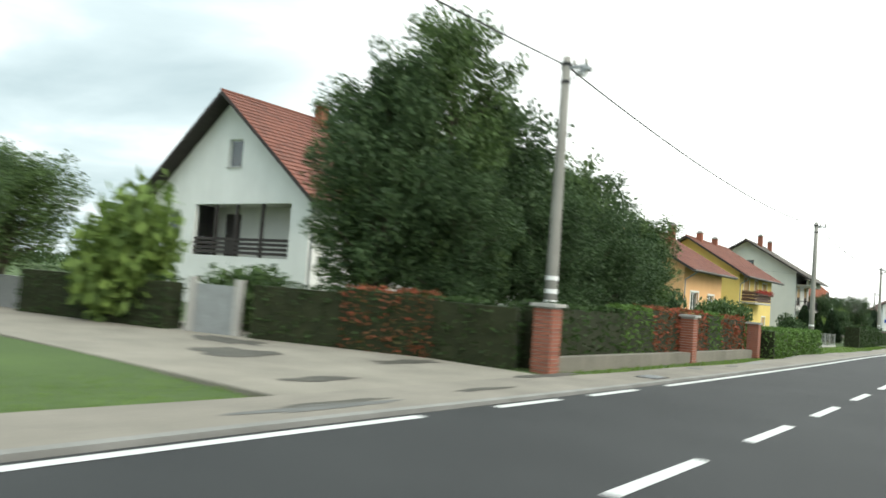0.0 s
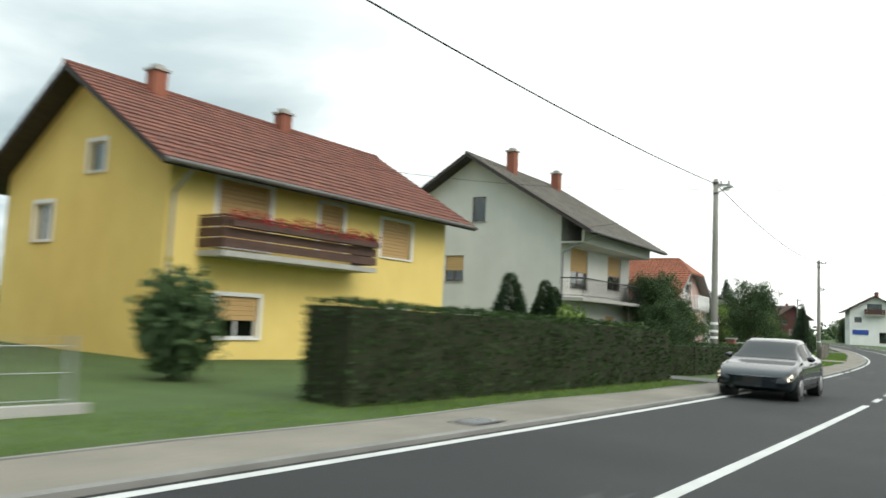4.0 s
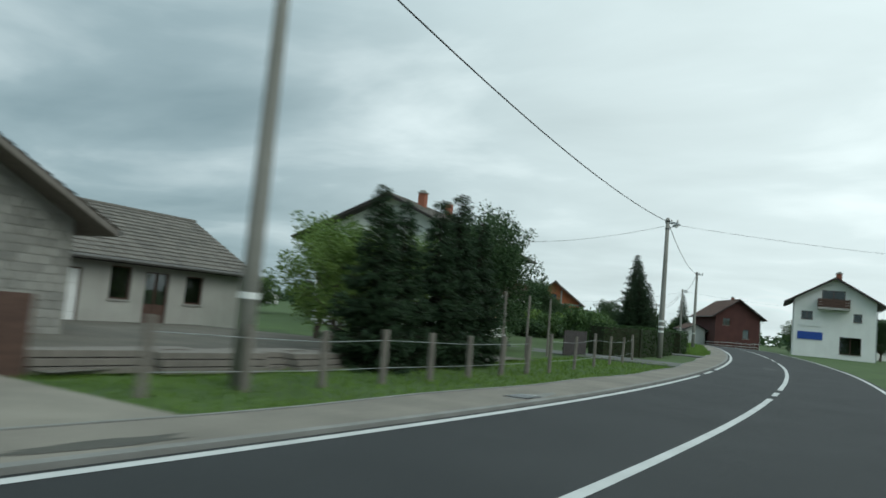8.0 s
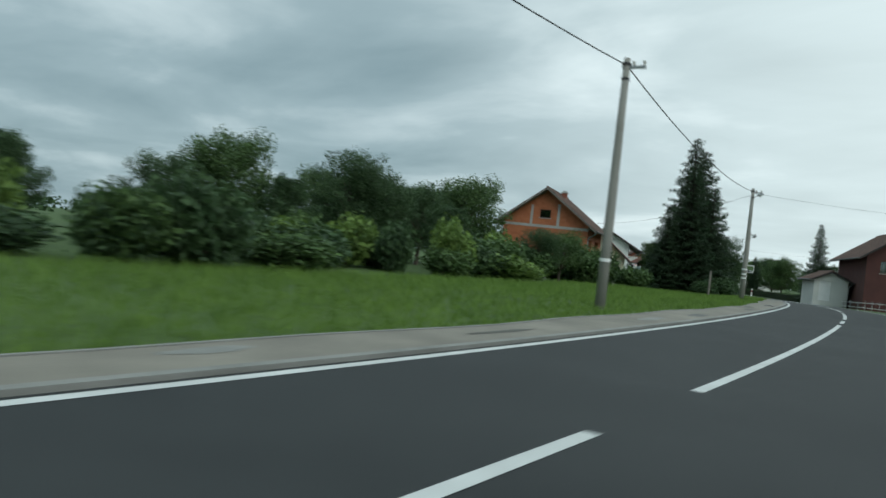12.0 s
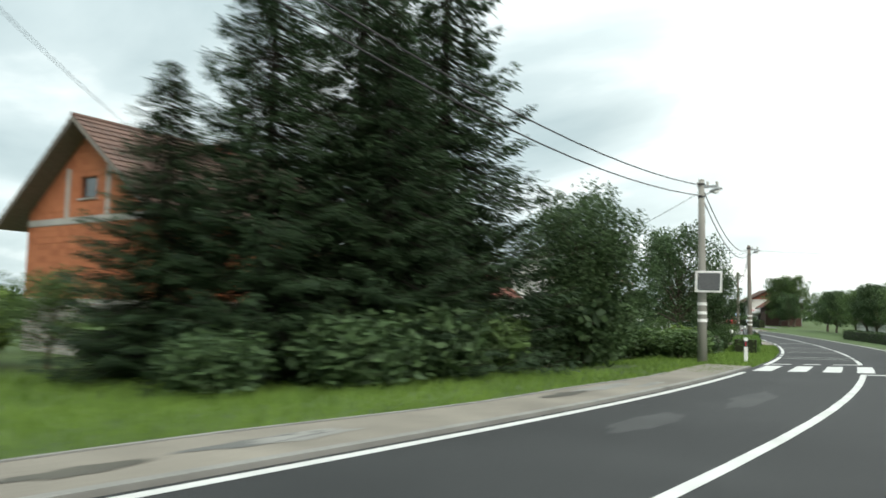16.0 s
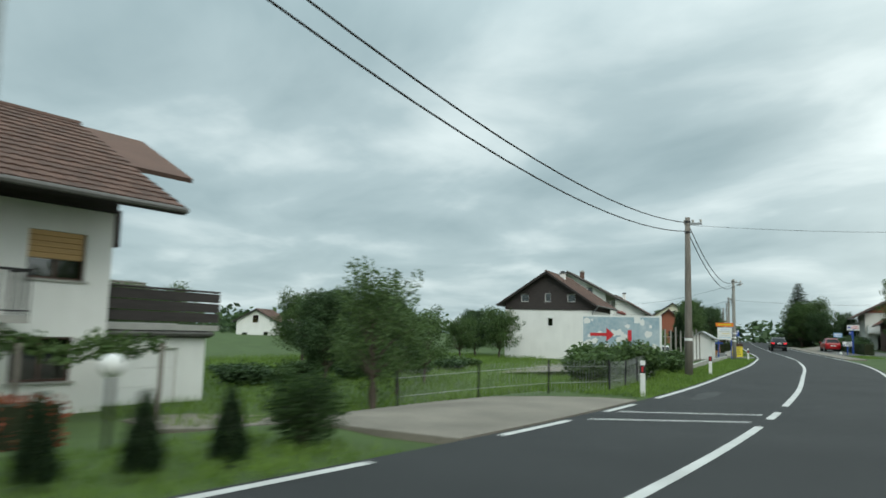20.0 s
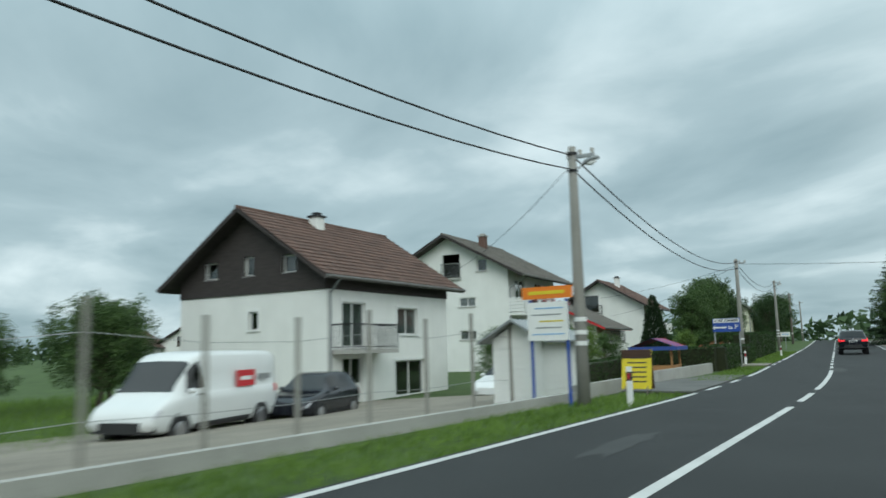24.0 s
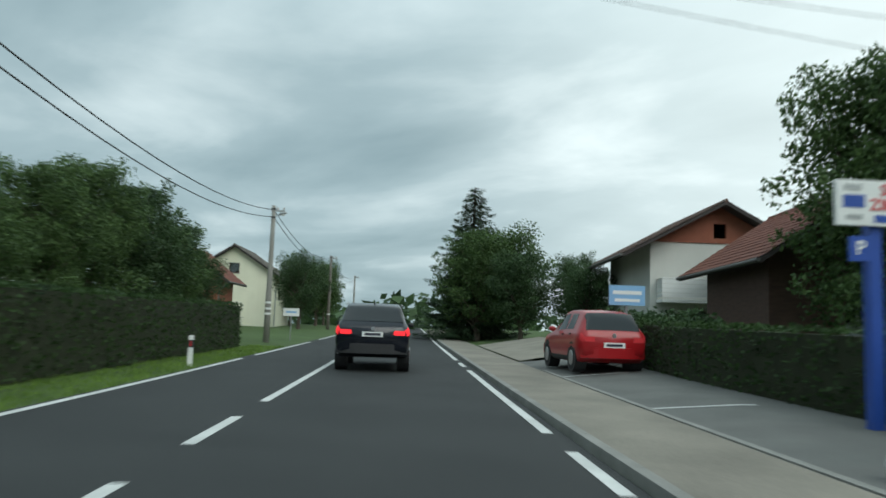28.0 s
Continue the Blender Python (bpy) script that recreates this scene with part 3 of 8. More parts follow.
ribbon("pavement", -30, 241.5, pave_out, L_EDGE + 0.30, 0.045, PAVING, "stained pale concrete pavement with patches", 0.1, 1.5)
ribbon("kerb", -30, 241.5, L_EDGE + 0.30, L_EDGE + 0.17, 0.05, KERB, "low worn kerb edge beside the road", 0.12, 1.0)
ribbon("pavement_edge", 30, 236, lambda s: pave_out(s) + 0.06, lambda s: pave_out(s), 0.06, KERB, "thin concrete edging of the pavement", 0.1, 1.5)
ribbon("pavement", 338, 430, lambda s: -right_edge(s) - 0.38, lambda s: -right_edge(s) - 2.0, 0.07, PAVING, "sandy worn concrete pavement", 0.1, 1.5)
kerbs("kerb", 338, 400, -4.30, 0.09)
for a, b, lo, mat, lab in ((5.6, 12.0, 30.0, GRAVEL, "sandy gravel side road mouth"), (78.6, 80.4, 9.0, OLD_ASPHALT, "short worn asphalt driveway"), (95.7, 98.6, 12.0, OLD_ASPHALT, "cracked driveway to the gate"), (115.6, 119.2, 13.0, GRAVEL, "sandy unpaved driveway to the yard"), (145.8, 149.4, 16.0, OLD_ASPHALT, "wet grey concrete driveway"), (161.4, 163.8, 9.0, OLD_ASPHALT, "grey driveway between hedges")):
    ribbon("driveway", a, b, lo, pave_out(a) - 0.1, 0.03, mat, lab, 0.08)
prng = random.Random(12)
DIRT = paint("damp_dirt", (0.085, 0.078, 0.06), (0.045, 0.042, 0.034), 0.7, 1.5, 30, 0.3)


def blot(name, s, lat, r_s, r_l, h, mat, label):
    me = Mesh()
    k = 18
    ring = []
    for i in range(k):
        a = 6.283 * i / k
        q = prng.uniform(0.6, 1.15)
        ring.append(at(s + math.cos(a) * r_s * q, lat + math.sin(a) * r_l * q, h))
    me.face(*ring)
    setting(name, me, mat, label)


for s, lat, a, b in ((12.0, 4.3, 1.2, 0.22), (10.8, 6.6, 1.0, 0.35), (8.2, 8.4, 0.9, 0.8), (7.2, 5.2, 0.8, 0.25), (9.6, 10.5, 0.6, 1.2)):
    blot("dirt_patch", s, lat, a, b, 0.049 if lat < 4.4 else 0.036, DIRT, "dark damp dirt on the gravel")
for k in range(26):
    s = prng.uniform(4, 238)
    blot("pavement_patch", s, prng.uniform(3.25, 3.85), prng.uniform(0.4, 1.5), prng.uniform(0.10, 0.24), 0.049, prng.choice((OLD_ASPHALT, DIRT, KERB)), "worn patch on the concrete pavement")
for k in range(16):
    s = prng.uniform(60, 350)
    blot("road_patch", s, prng.uniform(-0.4, 2.3), prng.uniform(0.5, 2.2), prng.uniform(0.12, 0.4), 0.0035, OLD_ROAD, "slightly paler patch of old asphalt")
for s in (14.5, 64.0, 126.0, 207.0):
    drain = thing("drain_cover", place(s, 3.35, 0, 0.046), "dark cast iron drain cover in the pavement", "drain cover", "drain covers")
    part("frame", Mesh().box(-0.34, 0.34, -0.22, 0.22, -0.03, 0.012), DARKSTEEL, drain)
    for q in range(6):
        part("bar", Mesh().box(-0.28 + q * 0.1, -0.23 + q * 0.1, -0.17, 0.17, 0.012, 0.02), STEEL, drain)
# yard of the house with the garage, and the car lot
yard = Mesh()
for k in range(9):
    u0, u1 = k / 9, (k + 1) / 9
    ss = srange(274.2, 282.6, 0.7)
    wide = [3.2 + 9.5 * smooth(283.5, 277.5, s) * smooth(273.0, 276.5, s) for s in ss]
    yard.strip([at(s, 2.95 + (q - 2.95) * u1, fall(s, 2.95 + (q - 2.95) * u1) + 0.045) for s, q in zip(ss, wide)], [at(s, 2.95 + (q - 2.95) * u0, fall(s, 2.95 + (q - 2.95) * u0) + 0.045) for s, q in zip(ss, wide)])
edge_in, edge_out = [at(s, 2.95, fall(s, 2.95) + 0.045) for s in ss], [at(s, q, fall(s, q) + 0.045) for s, q in zip(ss, wide)]
for line in (edge_in, edge_out):
    yard.strip(line, [p - Vector((0, 0, 0.3)) for p in line])
for s, q in ((ss[0], wide[0]), (ss[-1], wide[-1])):
    row = [2.95 + (q - 2.95) * i / 9 for i in range(10)]
    line = [at(s, l, fall(s, l) + 0.045) for l in row]
    yard.strip(line, [p - Vector((0, 0, 0.3)) for p in line])
setting("driveway", yard, PAVING, "pale concrete forecourt to the garage")
me = Mesh()
pts = [(s, lat) for s, lat in ((303, 7.0), (334, 6.2), (334, 16), (330, 16), (318, 17), (303, 15))]
me.face(*[at(s, l, fall(s, l) + 0.03) for s, l in pts][::-1])
setting("car_lot", me, GRAVEL, "gravel car lot lying below the road")
ribbon("forecourt", 331, 341.5, lambda s: 6.5 - 2.0 * min(1, max(0, (s - 337) / 1.5)), 3.0, 0.0, OLD_ASPHALT, "patched asphalt lay-by", 0.05)
ribbon("driveway", 351.3, 354.2, 9.0, 2.95, 0.02, PAVING, "short pale concrete driveway", 0.08)
lot = Mesh()
cols = [-6.05, -6.8, -7.6, -8.5, -10, -12.5]
for a, b in zip(cols, cols[1:]):
    ss = srange(355.5, 377, 2.0)
    lot.strip([at(s, a, fall(s, a) + 0.05) for s in ss], [at(s, b, fall(s, b) + 0.05) for s in ss])
setting("parking_lot", lot, OLD_ASPHALT, "damp grey asphalt parking bay beside the hedge")
ribbon("parking_edge", 340, 372, -5.94, -6.06, 0.085, KERB, "thin pale kerb edge of the parking bay", 0.12)
for s in (356.0, 363.4, 370.2):
    mark = Mesh()
    mark.strip([at(s, l, fall(s, l) + 0.056) for l in (-6.2, -7.6, -9.0)], [at(s + 0.12, l, fall(s + 0.12, l) + 0.056) for l in (-6.2, -7.6, -9.0)])
    setting("bay_line", mark, LINE, "white painted parking bay line")


# ---- poles and cables ----
POLES = [(15.1, 6.06, 7.1, "l"), (48.2, 6.35, 7.5, "i"), (85.9, 6.3, 7.75, "l"), (121.9, 6.2, 7.9, "i"), (154.55, 6.08, 7.5, "l"), (186.6, 5.5, 7.1, "i"), (217.1, 5.5, 7.1, "l"), (243.6, 4.65, 6.15, "l"), (268.65, 4.45, 6.4, "l"), (295.9, 3.95, 6.2, "i"), (325.9, 4.3, 6.05, "l"), (358.2, 4.8, 6.3, "i"), (388.4, 4.7, 6.8, "l"), (420, 5.0, 6.8, "i"), (452, 5, 6.8, "i")]


def pole(s, lat, height, kind, wood=False):
    foot = ground(s, lat)
    ob = thing("utility_pole", Matrix.Translation(foot) @ Matrix.Rotation(heading(s), 4, "Z"), "weathered grey utility pole beside the road", "utility pole", "utility poles")
    me = Mesh()
    me.pipe([(0, 0, -0.3), (0, 0, height * 0.35), (0, 0, height * 0.7), (0, 0, height)], (0.158, 0.136, 0.113, 0.094), 14)
    part("shaft", me, OLDWOOD if wood else POLE, ob, smoothed=True)
    part("bracket", Mesh().box(-0.04, 0.04, -0.55, 0.12, height - 0.30, height - 0.22), STEEL, ob, "rusty steel bracket")
    for y in (-0.5, -0.2, 0.1):
        ins = Mesh().tube((0, y, height - 0.24), (0, y, height - 0.10), 0.035, 0.05, 8)
        part("insulator", ins, PORCELAIN, ob)
    if kind == "l":
        lamp = part("street_lamp_head", Mesh().tube((0, -0.08, height - 0.56), (0, -0.34, height - 0.42), 0.022, 0.022, 8), STEEL, ob, "grey street lamp head on a short arm")
        part("housing", Mesh().pipe([(0, -0.26, height - 0.46), (0, -0.34, height - 0.41), (0, -0.52, height - 0.35), (0, -0.66, height - 0.33)], (0.035, 0.065, 0.072, 0.04), 10), GUTTER, lamp, smoothed=True)
        part("diffuser", Mesh().pipe([(0, -0.36, height - 0.47), (0, -0.46, height - 0.46), (0, -0.58, height - 0.41)], (0.03, 0.06, 0.03), 10), SIGNWHITE, lamp, smoothed=True)
    for z in (0.62, 0.2):
        part("clamp", Mesh().tube((0, 0, height - z), (0, 0, height - z + 0.06), 0.122, 0.120, 12), DARKSTEEL, ob, "dark steel clamp band")
    for k, z in enumerate((1.35, 1.6, 1.9)[: 3 if kind == "l" else 1]):
        part("notice", Mesh().tube((0, 0, z), (0, 0, z + 0.1), 0.152, 0.150, 12), SIGNWHITE, ob, "torn white paper notice")
    return foot + Vector((0, 0, height))


def cable(name, p, q, sag, r=0.012, label="black overhead cable between the poles"):
    me = Mesh()
    n = 16
    me.pipe([p.lerp(q, i / n) - Vector((0, 0, sag * 4 * (i / n) * (1 - i / n))) for i in range(n + 1)], [r] * (n + 1), 6)
    return tagged(part(name, me, WIRE, None, label), category="cable", group="overhead cables")


TOPS = [pole(s, lat, h, k, wood=(i in (8, 9, 13))) for i, (s, lat, h, k) in enumerate(POLES)]
back = ground(-22, 6.8) + Vector((0, 0, 7.4))
for i, (p, q) in enumerate(zip([back, *TOPS], TOPS)):
    cable("overhead_cable", p - Vector((0, 0, 0.2)), q - Vector((0, 0, 0.2)), 0.55 if i < 7 else 0.9, 0.018)
    if i >= 7:
        cable("overhead_cable", p - Vector((0, 0, 0.55)), q - Vector((0, 0, 0.55)), 0.95, 0.018)


# ---- plants ----
def leaf_cloud(me, centre, radius, count, size, rng, squash=1.0, shell=0.45, droop=0.0):
    """Single leaves spread through a clump."""
    c = Vector(centre)
    for _ in range(count):
        d = Vector((rng.gauss(0, 1), rng.gauss(0, 1), rng.gauss(0, 1)))
        d.normalize()
        r = radius * (shell + (1 - shell) * rng.random() ** 0.5) * (0.85 + 0.3 * rng.random())
        p = c + Vector((d.x * r, d.y * r, d.z * r * squash))
        u = Vector((rng.gauss(0, 1), rng.gauss(0, 1), rng.gauss(0, 0.6) - droop)).normalized()
        w = u.cross(Vector((rng.gauss(0, 1), rng.gauss(0, 1), rng.gauss(0, 1)))).normalized()
        a = size * (0.6 + 0.8 * rng.random())
        me.face(p - u * a * 0.5, p + w * a * 0.28, p + u * a * 0.55, p - w * a * 0.28)


def tree_meshes(seed, height, spread, base, leaf, size, clumps, per, openness=0.3):
    """A trunk with limbs, and a crown of leaves in uneven clumps."""
    rng = random.Random(seed)
    wood, crown = Mesh(), Mesh()
    top = Vector((rng.uniform(-0.3, 0.3), rng.uniform(-0.3, 0.3), height * 0.72))
    knots = [Vector((0, 0, -0.25)), Vector((0.05, 0.03, base * 0.5)), Vector((rng.uniform(-.15, .15), rng.uniform(-.15, .15), base)), (Vector((0, 0, base)) + top) * 0.5, top]
    r = 0.045 * height * 0.55
    for i in range(4):
        wood.tube(knots[i], knots[i + 1], r * (1.25 - 0.26 * i), r * (1.25 - 0.26 * (i + 1)), 9, False)
    for k in range(clumps):
        v = k / clumps
        z = base + (height - base) * (0.08 + 0.86 * v)
        wide = math.sin(math.pi * (0.18 + 0.74 * v)) ** 0.8
        a = k * 2.399 + rng.uniform(-.4, .4)
        rad = spread * wide * rng.uniform(0.35, 0.92)
        c = Vector((math.cos(a) * rad, math.sin(a) * rad, z + rng.uniform(-0.25, 0.25)))
        root = knots[2].lerp(top, min(max((z - base) / (height - base) - 0.22, 0), 0.95))
        elbow = root.lerp(c, 0.55) + Vector((0, 0, 0.12 * rad))
        wood.tube(root, elbow, r * 0.42 * (1 - v * 0.6), r * 0.26 * (1 - v * 0.6), 6, False)
        wood.tube(elbow, c, r * 0.26 * (1 - v * 0.6), r * 0.06, 5, False)
        leaf_cloud(crown, c, spread * rng.uniform(0.24, 0.40), int(per * rng.uniform(0.7, 1.3)), size, rng, 0.8, openness)
        tip = c + Vector((math.cos(a), math.sin(a), rng.uniform(0.1, 0.8))) * spread * 0.3
        leaf_cloud(crown, tip, spread * 0.13, per // 6, size, rng, 1.0, 0.2)
    for k in range(clumps // 2):
        c = Vector((rng.gauss(0, 0.28) * spread, rng.gauss(0, 0.28) * spread, base + (height - base) * rng.uniform(0.25, 0.95)))
        leaf_cloud(crown, c, spread * 0.34, per, size, rng, 0.9, 0.1)
    return wood.data("trunk", BARK, True), crown.data("crown", leaf)


def spruce_meshes(seed, height, spread, per=46):
    """A straight trunk with drooping, upturned boughs in uneven tiers, each a flat spray of twigs."""
    rng = random.Random(seed)
    wood, crown = Mesh(), Mesh()
    wood.tube((0, 0, -0.2), (0, 0, height * 0.98), 0.02 * height, 0.015, 8)
    tiers = int(height / 0.24)
    lobes = [rng.uniform(0.82, 1.18) for _ in range(9)]
    for t in range(tiers):
        v = t / tiers
        z = height * (0.04 + 0.955 * v)
        reach = spread * ((1 - v) ** 0.80 * (0.9 + 0.12 * math.sin(t * 1.9)) + 0.06)
        n = max(int(6 + 8 * (1 - v)), 7)
        for k in range(n):
            a = t * 1.7 + 2 * math.pi * k / n + rng.uniform(-.25, .25)
            ln = reach * rng.uniform(0.72, 1.12) * lobes[int(a / 6.2832 * 9) % 9]
            d = Vector((math.cos(a), math.sin(a), 0))
            side = Vector((-d.y, d.x, 0))
            root = Vector((0, 0, max(z + rng.uniform(-0.14, 0.14), 0.05)))
            mid = d * ln * 0.62 + Vector((0, 0, root.z - ln * rng.uniform(0.20, 0.36)))
            tip = d * ln + Vector((0, 0, root.z - ln * rng.uniform(0.10, 0.28)))
            wood.tube(root, mid, 0.022, 0.012, 4, False)
            wood.tube(mid, tip, 0.012, 0.003, 4, False)
            for _ in range(max(int(per * ln / spread), 24)):
                u = 0.12 + 0.88 * rng.random() ** 0.75
                c = root.lerp(mid, u / 0.62) if u < 0.62 else mid.lerp(tip, (u - 0.62) / 0.38)
                w = rng.choice((-1, 1)) * rng.random() * min(0.5, 0.30 * ln + 0.04) * (1.15 - u)
                p = c + side * w + Vector((rng.gauss(0, 0.03), rng.gauss(0, 0.03), rng.gauss(0, 0.035) - 0.35 * abs(w) - 0.10 * rng.random()))
                o = (d * rng.uniform(0.5, 1.0) + side * math.copysign(rng.uniform(0.1, 0.8), w) + Vector((0, 0, rng.uniform(-0.75, 0.12)))).normalized()
                x = o.cross(Vector((rng.gauss(0, .5), rng.gauss(0, .5), 1))).normalized()
                q = 0.17 * rng.uniform(0.6, 1.5)
                crown.face(p, p + o * q * 0.45 + x * 0.021, p + o * q, p + o * q * 0.45 - x * 0.021)
    return wood.data("trunk", TWIG), crown.data("crown", NEEDLE)


def cone_meshes(seed, height, spread):
    """A clipped-looking small conifer: one dense, pointed mass of short needles."""
    rng = random.Random(seed)
    wood, crown = Mesh(), Mesh()
    wood.tube((0, 0, -0.1), (0, 0, height * 0.8), 0.06, 0.02, 7)
    for _ in range(11000):
        v = 1 - rng.random() ** 0.6
        a = rng.uniform(0, 6.2832)
        r = spread * (min(1, (1 - v) * 1.25) ** 0.75) * (0.55 + 0.5 * rng.random() ** 0.5) * (1 + 0.12 * math.sin(a * 5 + v * 17))
        p = Vector((math.cos(a) * r, math.sin(a) * r, height * (0.02 + 0.97 * v)))
        o = (Vector((math.cos(a), math.sin(a), 0.9)) + Vector((rng.gauss(0, .5), rng.gauss(0, .5), rng.gauss(0, .5)))).normalized()
        x = o.cross(Vector((rng.gauss(0, 1), rng.gauss(0, 1), rng.gauss(0, 1)))).normalized()
        q = 0.15 * rng.uniform(0.6, 1.4)
        crown.face(p, p + o * q * 0.5 + x * 0.025, p + o * q, p + o * q * 0.5 - x * 0.025)
    return wood.data("trunk", TWIG), crown.data("crown", NEEDLE)


TREES = {
    "round": tree_meshes(1, 6.0, 2.3, 0.9, LEAF_DARK, 0.125, 38, 420),
    "tall": tree_meshes(2, 8.0, 2.6, 1.0, LEAF, 0.14, 42, 390),
    "fruit": tree_meshes(3, 4.2, 1.9, 1.0, LEAF, 0.11, 24, 210, 0.1),
    "wide": tree_meshes(4, 6.5, 3.0, 1.3, LEAF, 0.14, 38, 400),
    "open": tree_meshes(5, 7.0, 2.7, 1.7, LEAF_DARK, 0.125, 38, 400, 0.1),
    "light": tree_meshes(6, 4.6, 1.8, 0.8, LEAF_LIGHT, 0.11, 24, 240, 0.1),
    "dense": tree_meshes(7, 6.0, 2.6, 0.5, LEAF_DARK, 0.12, 56, 420),
}
SPRUCES = {"spruce": spruce_meshes(11, 10.0, 2.7, 230), "young": spruce_meshes(12, 5.0, 1.35, 170), "column": cone_meshes(13, 4.6, 0.66)}


def tree(kind, s, lat, height, label, rot=0.0, wide=1.0, h=None, name="tree"):
    wood, crown = TREES[kind] if kind in TREES else SPRUCES[kind]
    full = {"round": 6.0, "tall": 8.0, "fruit": 4.2, "wide": 6.5, "open": 7.0, "light": 4.6, "dense": 6.0, "spruce": 10.0, "young": 5.0, "column": 4.6}[kind]
    k = height / full
    ob = thing(name, place(s, lat, rot, h) @ Matrix.Diagonal((k * wide, k * wide, k, 1)), label, "tree")
    part("trunk", wood, None, ob)
    part("crown", crown, None, ob)
    return ob


def bush_mesh(seed, leaf, size, count=2600):
    rng = random.Random(seed)
    wood, crown = Mesh(), Mesh()
    for k in range(9):
        a = k * 2.4
        c = Vector((math.cos(a) * 0.35, math.sin(a) * 0.35, 0.45 + 0.3 * rng.random()))
        wood.tube((0, 0, -0.1), c, 0.03, 0.01, 5, False)
        leaf_cloud(crown, c, 0.42 + 0.15 * rng.random(), count // 12, size, rng, 0.9, 0.3)
    leaf_cloud(crown, (0, 0, 0.42), 0.6, count // 4, size, rng, 0.75, 0.5)
    return wood.data("stem", BARK), crown.data("leaves", leaf)


BUSHES = {"dark": bush_mesh(21, LEAF_DARK, 0.13), "green": bush_mesh(22, LEAF, 0.13), "light": bush_mesh(23, LEAF_LIGHT, 0.14), "red": bush_mesh(24, HEDGE_RED, 0.13), "trim": bush_mesh(25, HEDGE_DARK, 0.07, 5200)}


def bush(kind, s, lat, height, width, label, rot=0.0, name="bush", h=None):
    wood, crown = BUSHES[kind]
    ob = thing(name, place(s, lat, rot, h) @ Matrix.Diagonal((width, width, height, 1)), label, "bush")
    part("stem", wood, None, ob)
    part("leaves", crown, None, ob)
    return ob


def hedge(pts, height, thick, leaf, label, seed=0, dens=95, size=0.085, h0=None, wavy=0.05):
    """A clipped hedge along a line of (way, distance): a near-black core painted as twigs and the shade among them,
    single leaves over it.
    """
    rng = random.Random(seed + 500)
    core, skin = Mesh(), Mesh()
    ob = thing("hedge", Matrix.Translation(ground(*pts[0])), label, "hedge")
    inv = ob.matrix_basis.inverted()
    for (s0, l0), (s1, l1) in zip(pts, pts[1:]):
        n = max(int(math.hypot(s1 - s0, l1 - l0) / 1.5), 1)
        for k in range(n):
            a, b = [inv @ (ground(s0 + (s1 - s0) * u, l0 + (l1 - l0) * u) if h0 is None else at(s0 + (s1 - s0) * u, l0 + (l1 - l0) * u, h0)) for u in (k / n, (k + 1) / n)]
            d = (b - a).normalized()
            side = Vector((-d.y, d.x, 0)).normalized()
            # solid core: twigs and the hedge's inner shade in one dark colour
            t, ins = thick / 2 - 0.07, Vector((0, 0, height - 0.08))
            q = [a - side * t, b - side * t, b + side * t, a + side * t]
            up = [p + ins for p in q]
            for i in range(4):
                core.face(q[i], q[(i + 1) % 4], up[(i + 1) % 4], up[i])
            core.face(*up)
            ln = (b - a).length
            area = ln * (2 * height + thick)
            for _ in range(int(area * dens)):
                u, w = rng.random(), rng.random() * (2 * height + thick)
                swell = wavy * noise.noise(Vector((a.x + d.x * u * ln, a.y + d.y * u * ln, w)) * 1.7)
                if w < height:
                    p = a.lerp(b, u) - side * (thick / 2 + swell) + Vector((0, 0, w))
                    nrm = -side
                elif w > height + thick:
                    p = a.lerp(b, u) + side * (thick / 2 + swell) + Vector((0, 0, w - height - thick))
                    nrm = side
                else:
                    p = a.lerp(b, u) + side * (w - height - thick / 2) + Vector((0, 0, height + swell))
                    nrm = Vector((0, 0, 1))
                p += nrm * rng.gauss(0, 0.025)
                o = (nrm * rng.uniform(0.2, 1.0) + Vector((rng.gauss(0, .6), rng.gauss(0, .6), rng.gauss(0.15, .6)))).normalized()
                x = o.cross(Vector((rng.gauss(0, 1), rng.gauss(0, 1), rng.gauss(0, 1)))).normalized()
                z = size * rng.uniform(0.6, 1.4)
                skin.face(p - o * z * 0.5, p + x * z * 0.35, p + o * z * 0.6, p - x * z * 0.35)
    ends = [(pts[0], pts[1]), (pts[-1], pts[-2])]
    for e, nb in ends:
        a = inv @ (ground(*e) if h0 is None else at(*e, h0))
        b = inv @ (ground(*nb) if h0 is None else at(*nb, h0))
        d = (a - b).normalized()
        side = Vector((-d.y, d.x, 0)).normalized()
        for _ in range(int(thick * height * dens * 1.2)):
            p = a + side * rng.uniform(-.5, .5) * thick + Vector((0, 0, rng.random() * height)) + d * rng.gauss(0, 0.03)
            o = (d * 0.6 + Vector((rng.gauss(0, .6), rng.gauss(0, .6), rng.gauss(0, .6)))).normalized()
            x = o.cross(Vector((rng.gauss(0, 1), rng.gauss(0, 1), rng.gauss(0, 1)))).normalized()
            z = size * rng.uniform(0.6, 1.4)
            skin.face(p - o * z * 0.5, p + x * z * 0.35, p + o * z * 0.6, p - x * z * 0.35)
    part("core", core, DARK_INSIDE, ob)
    part("leaves", skin, leaf, ob)
    return ob


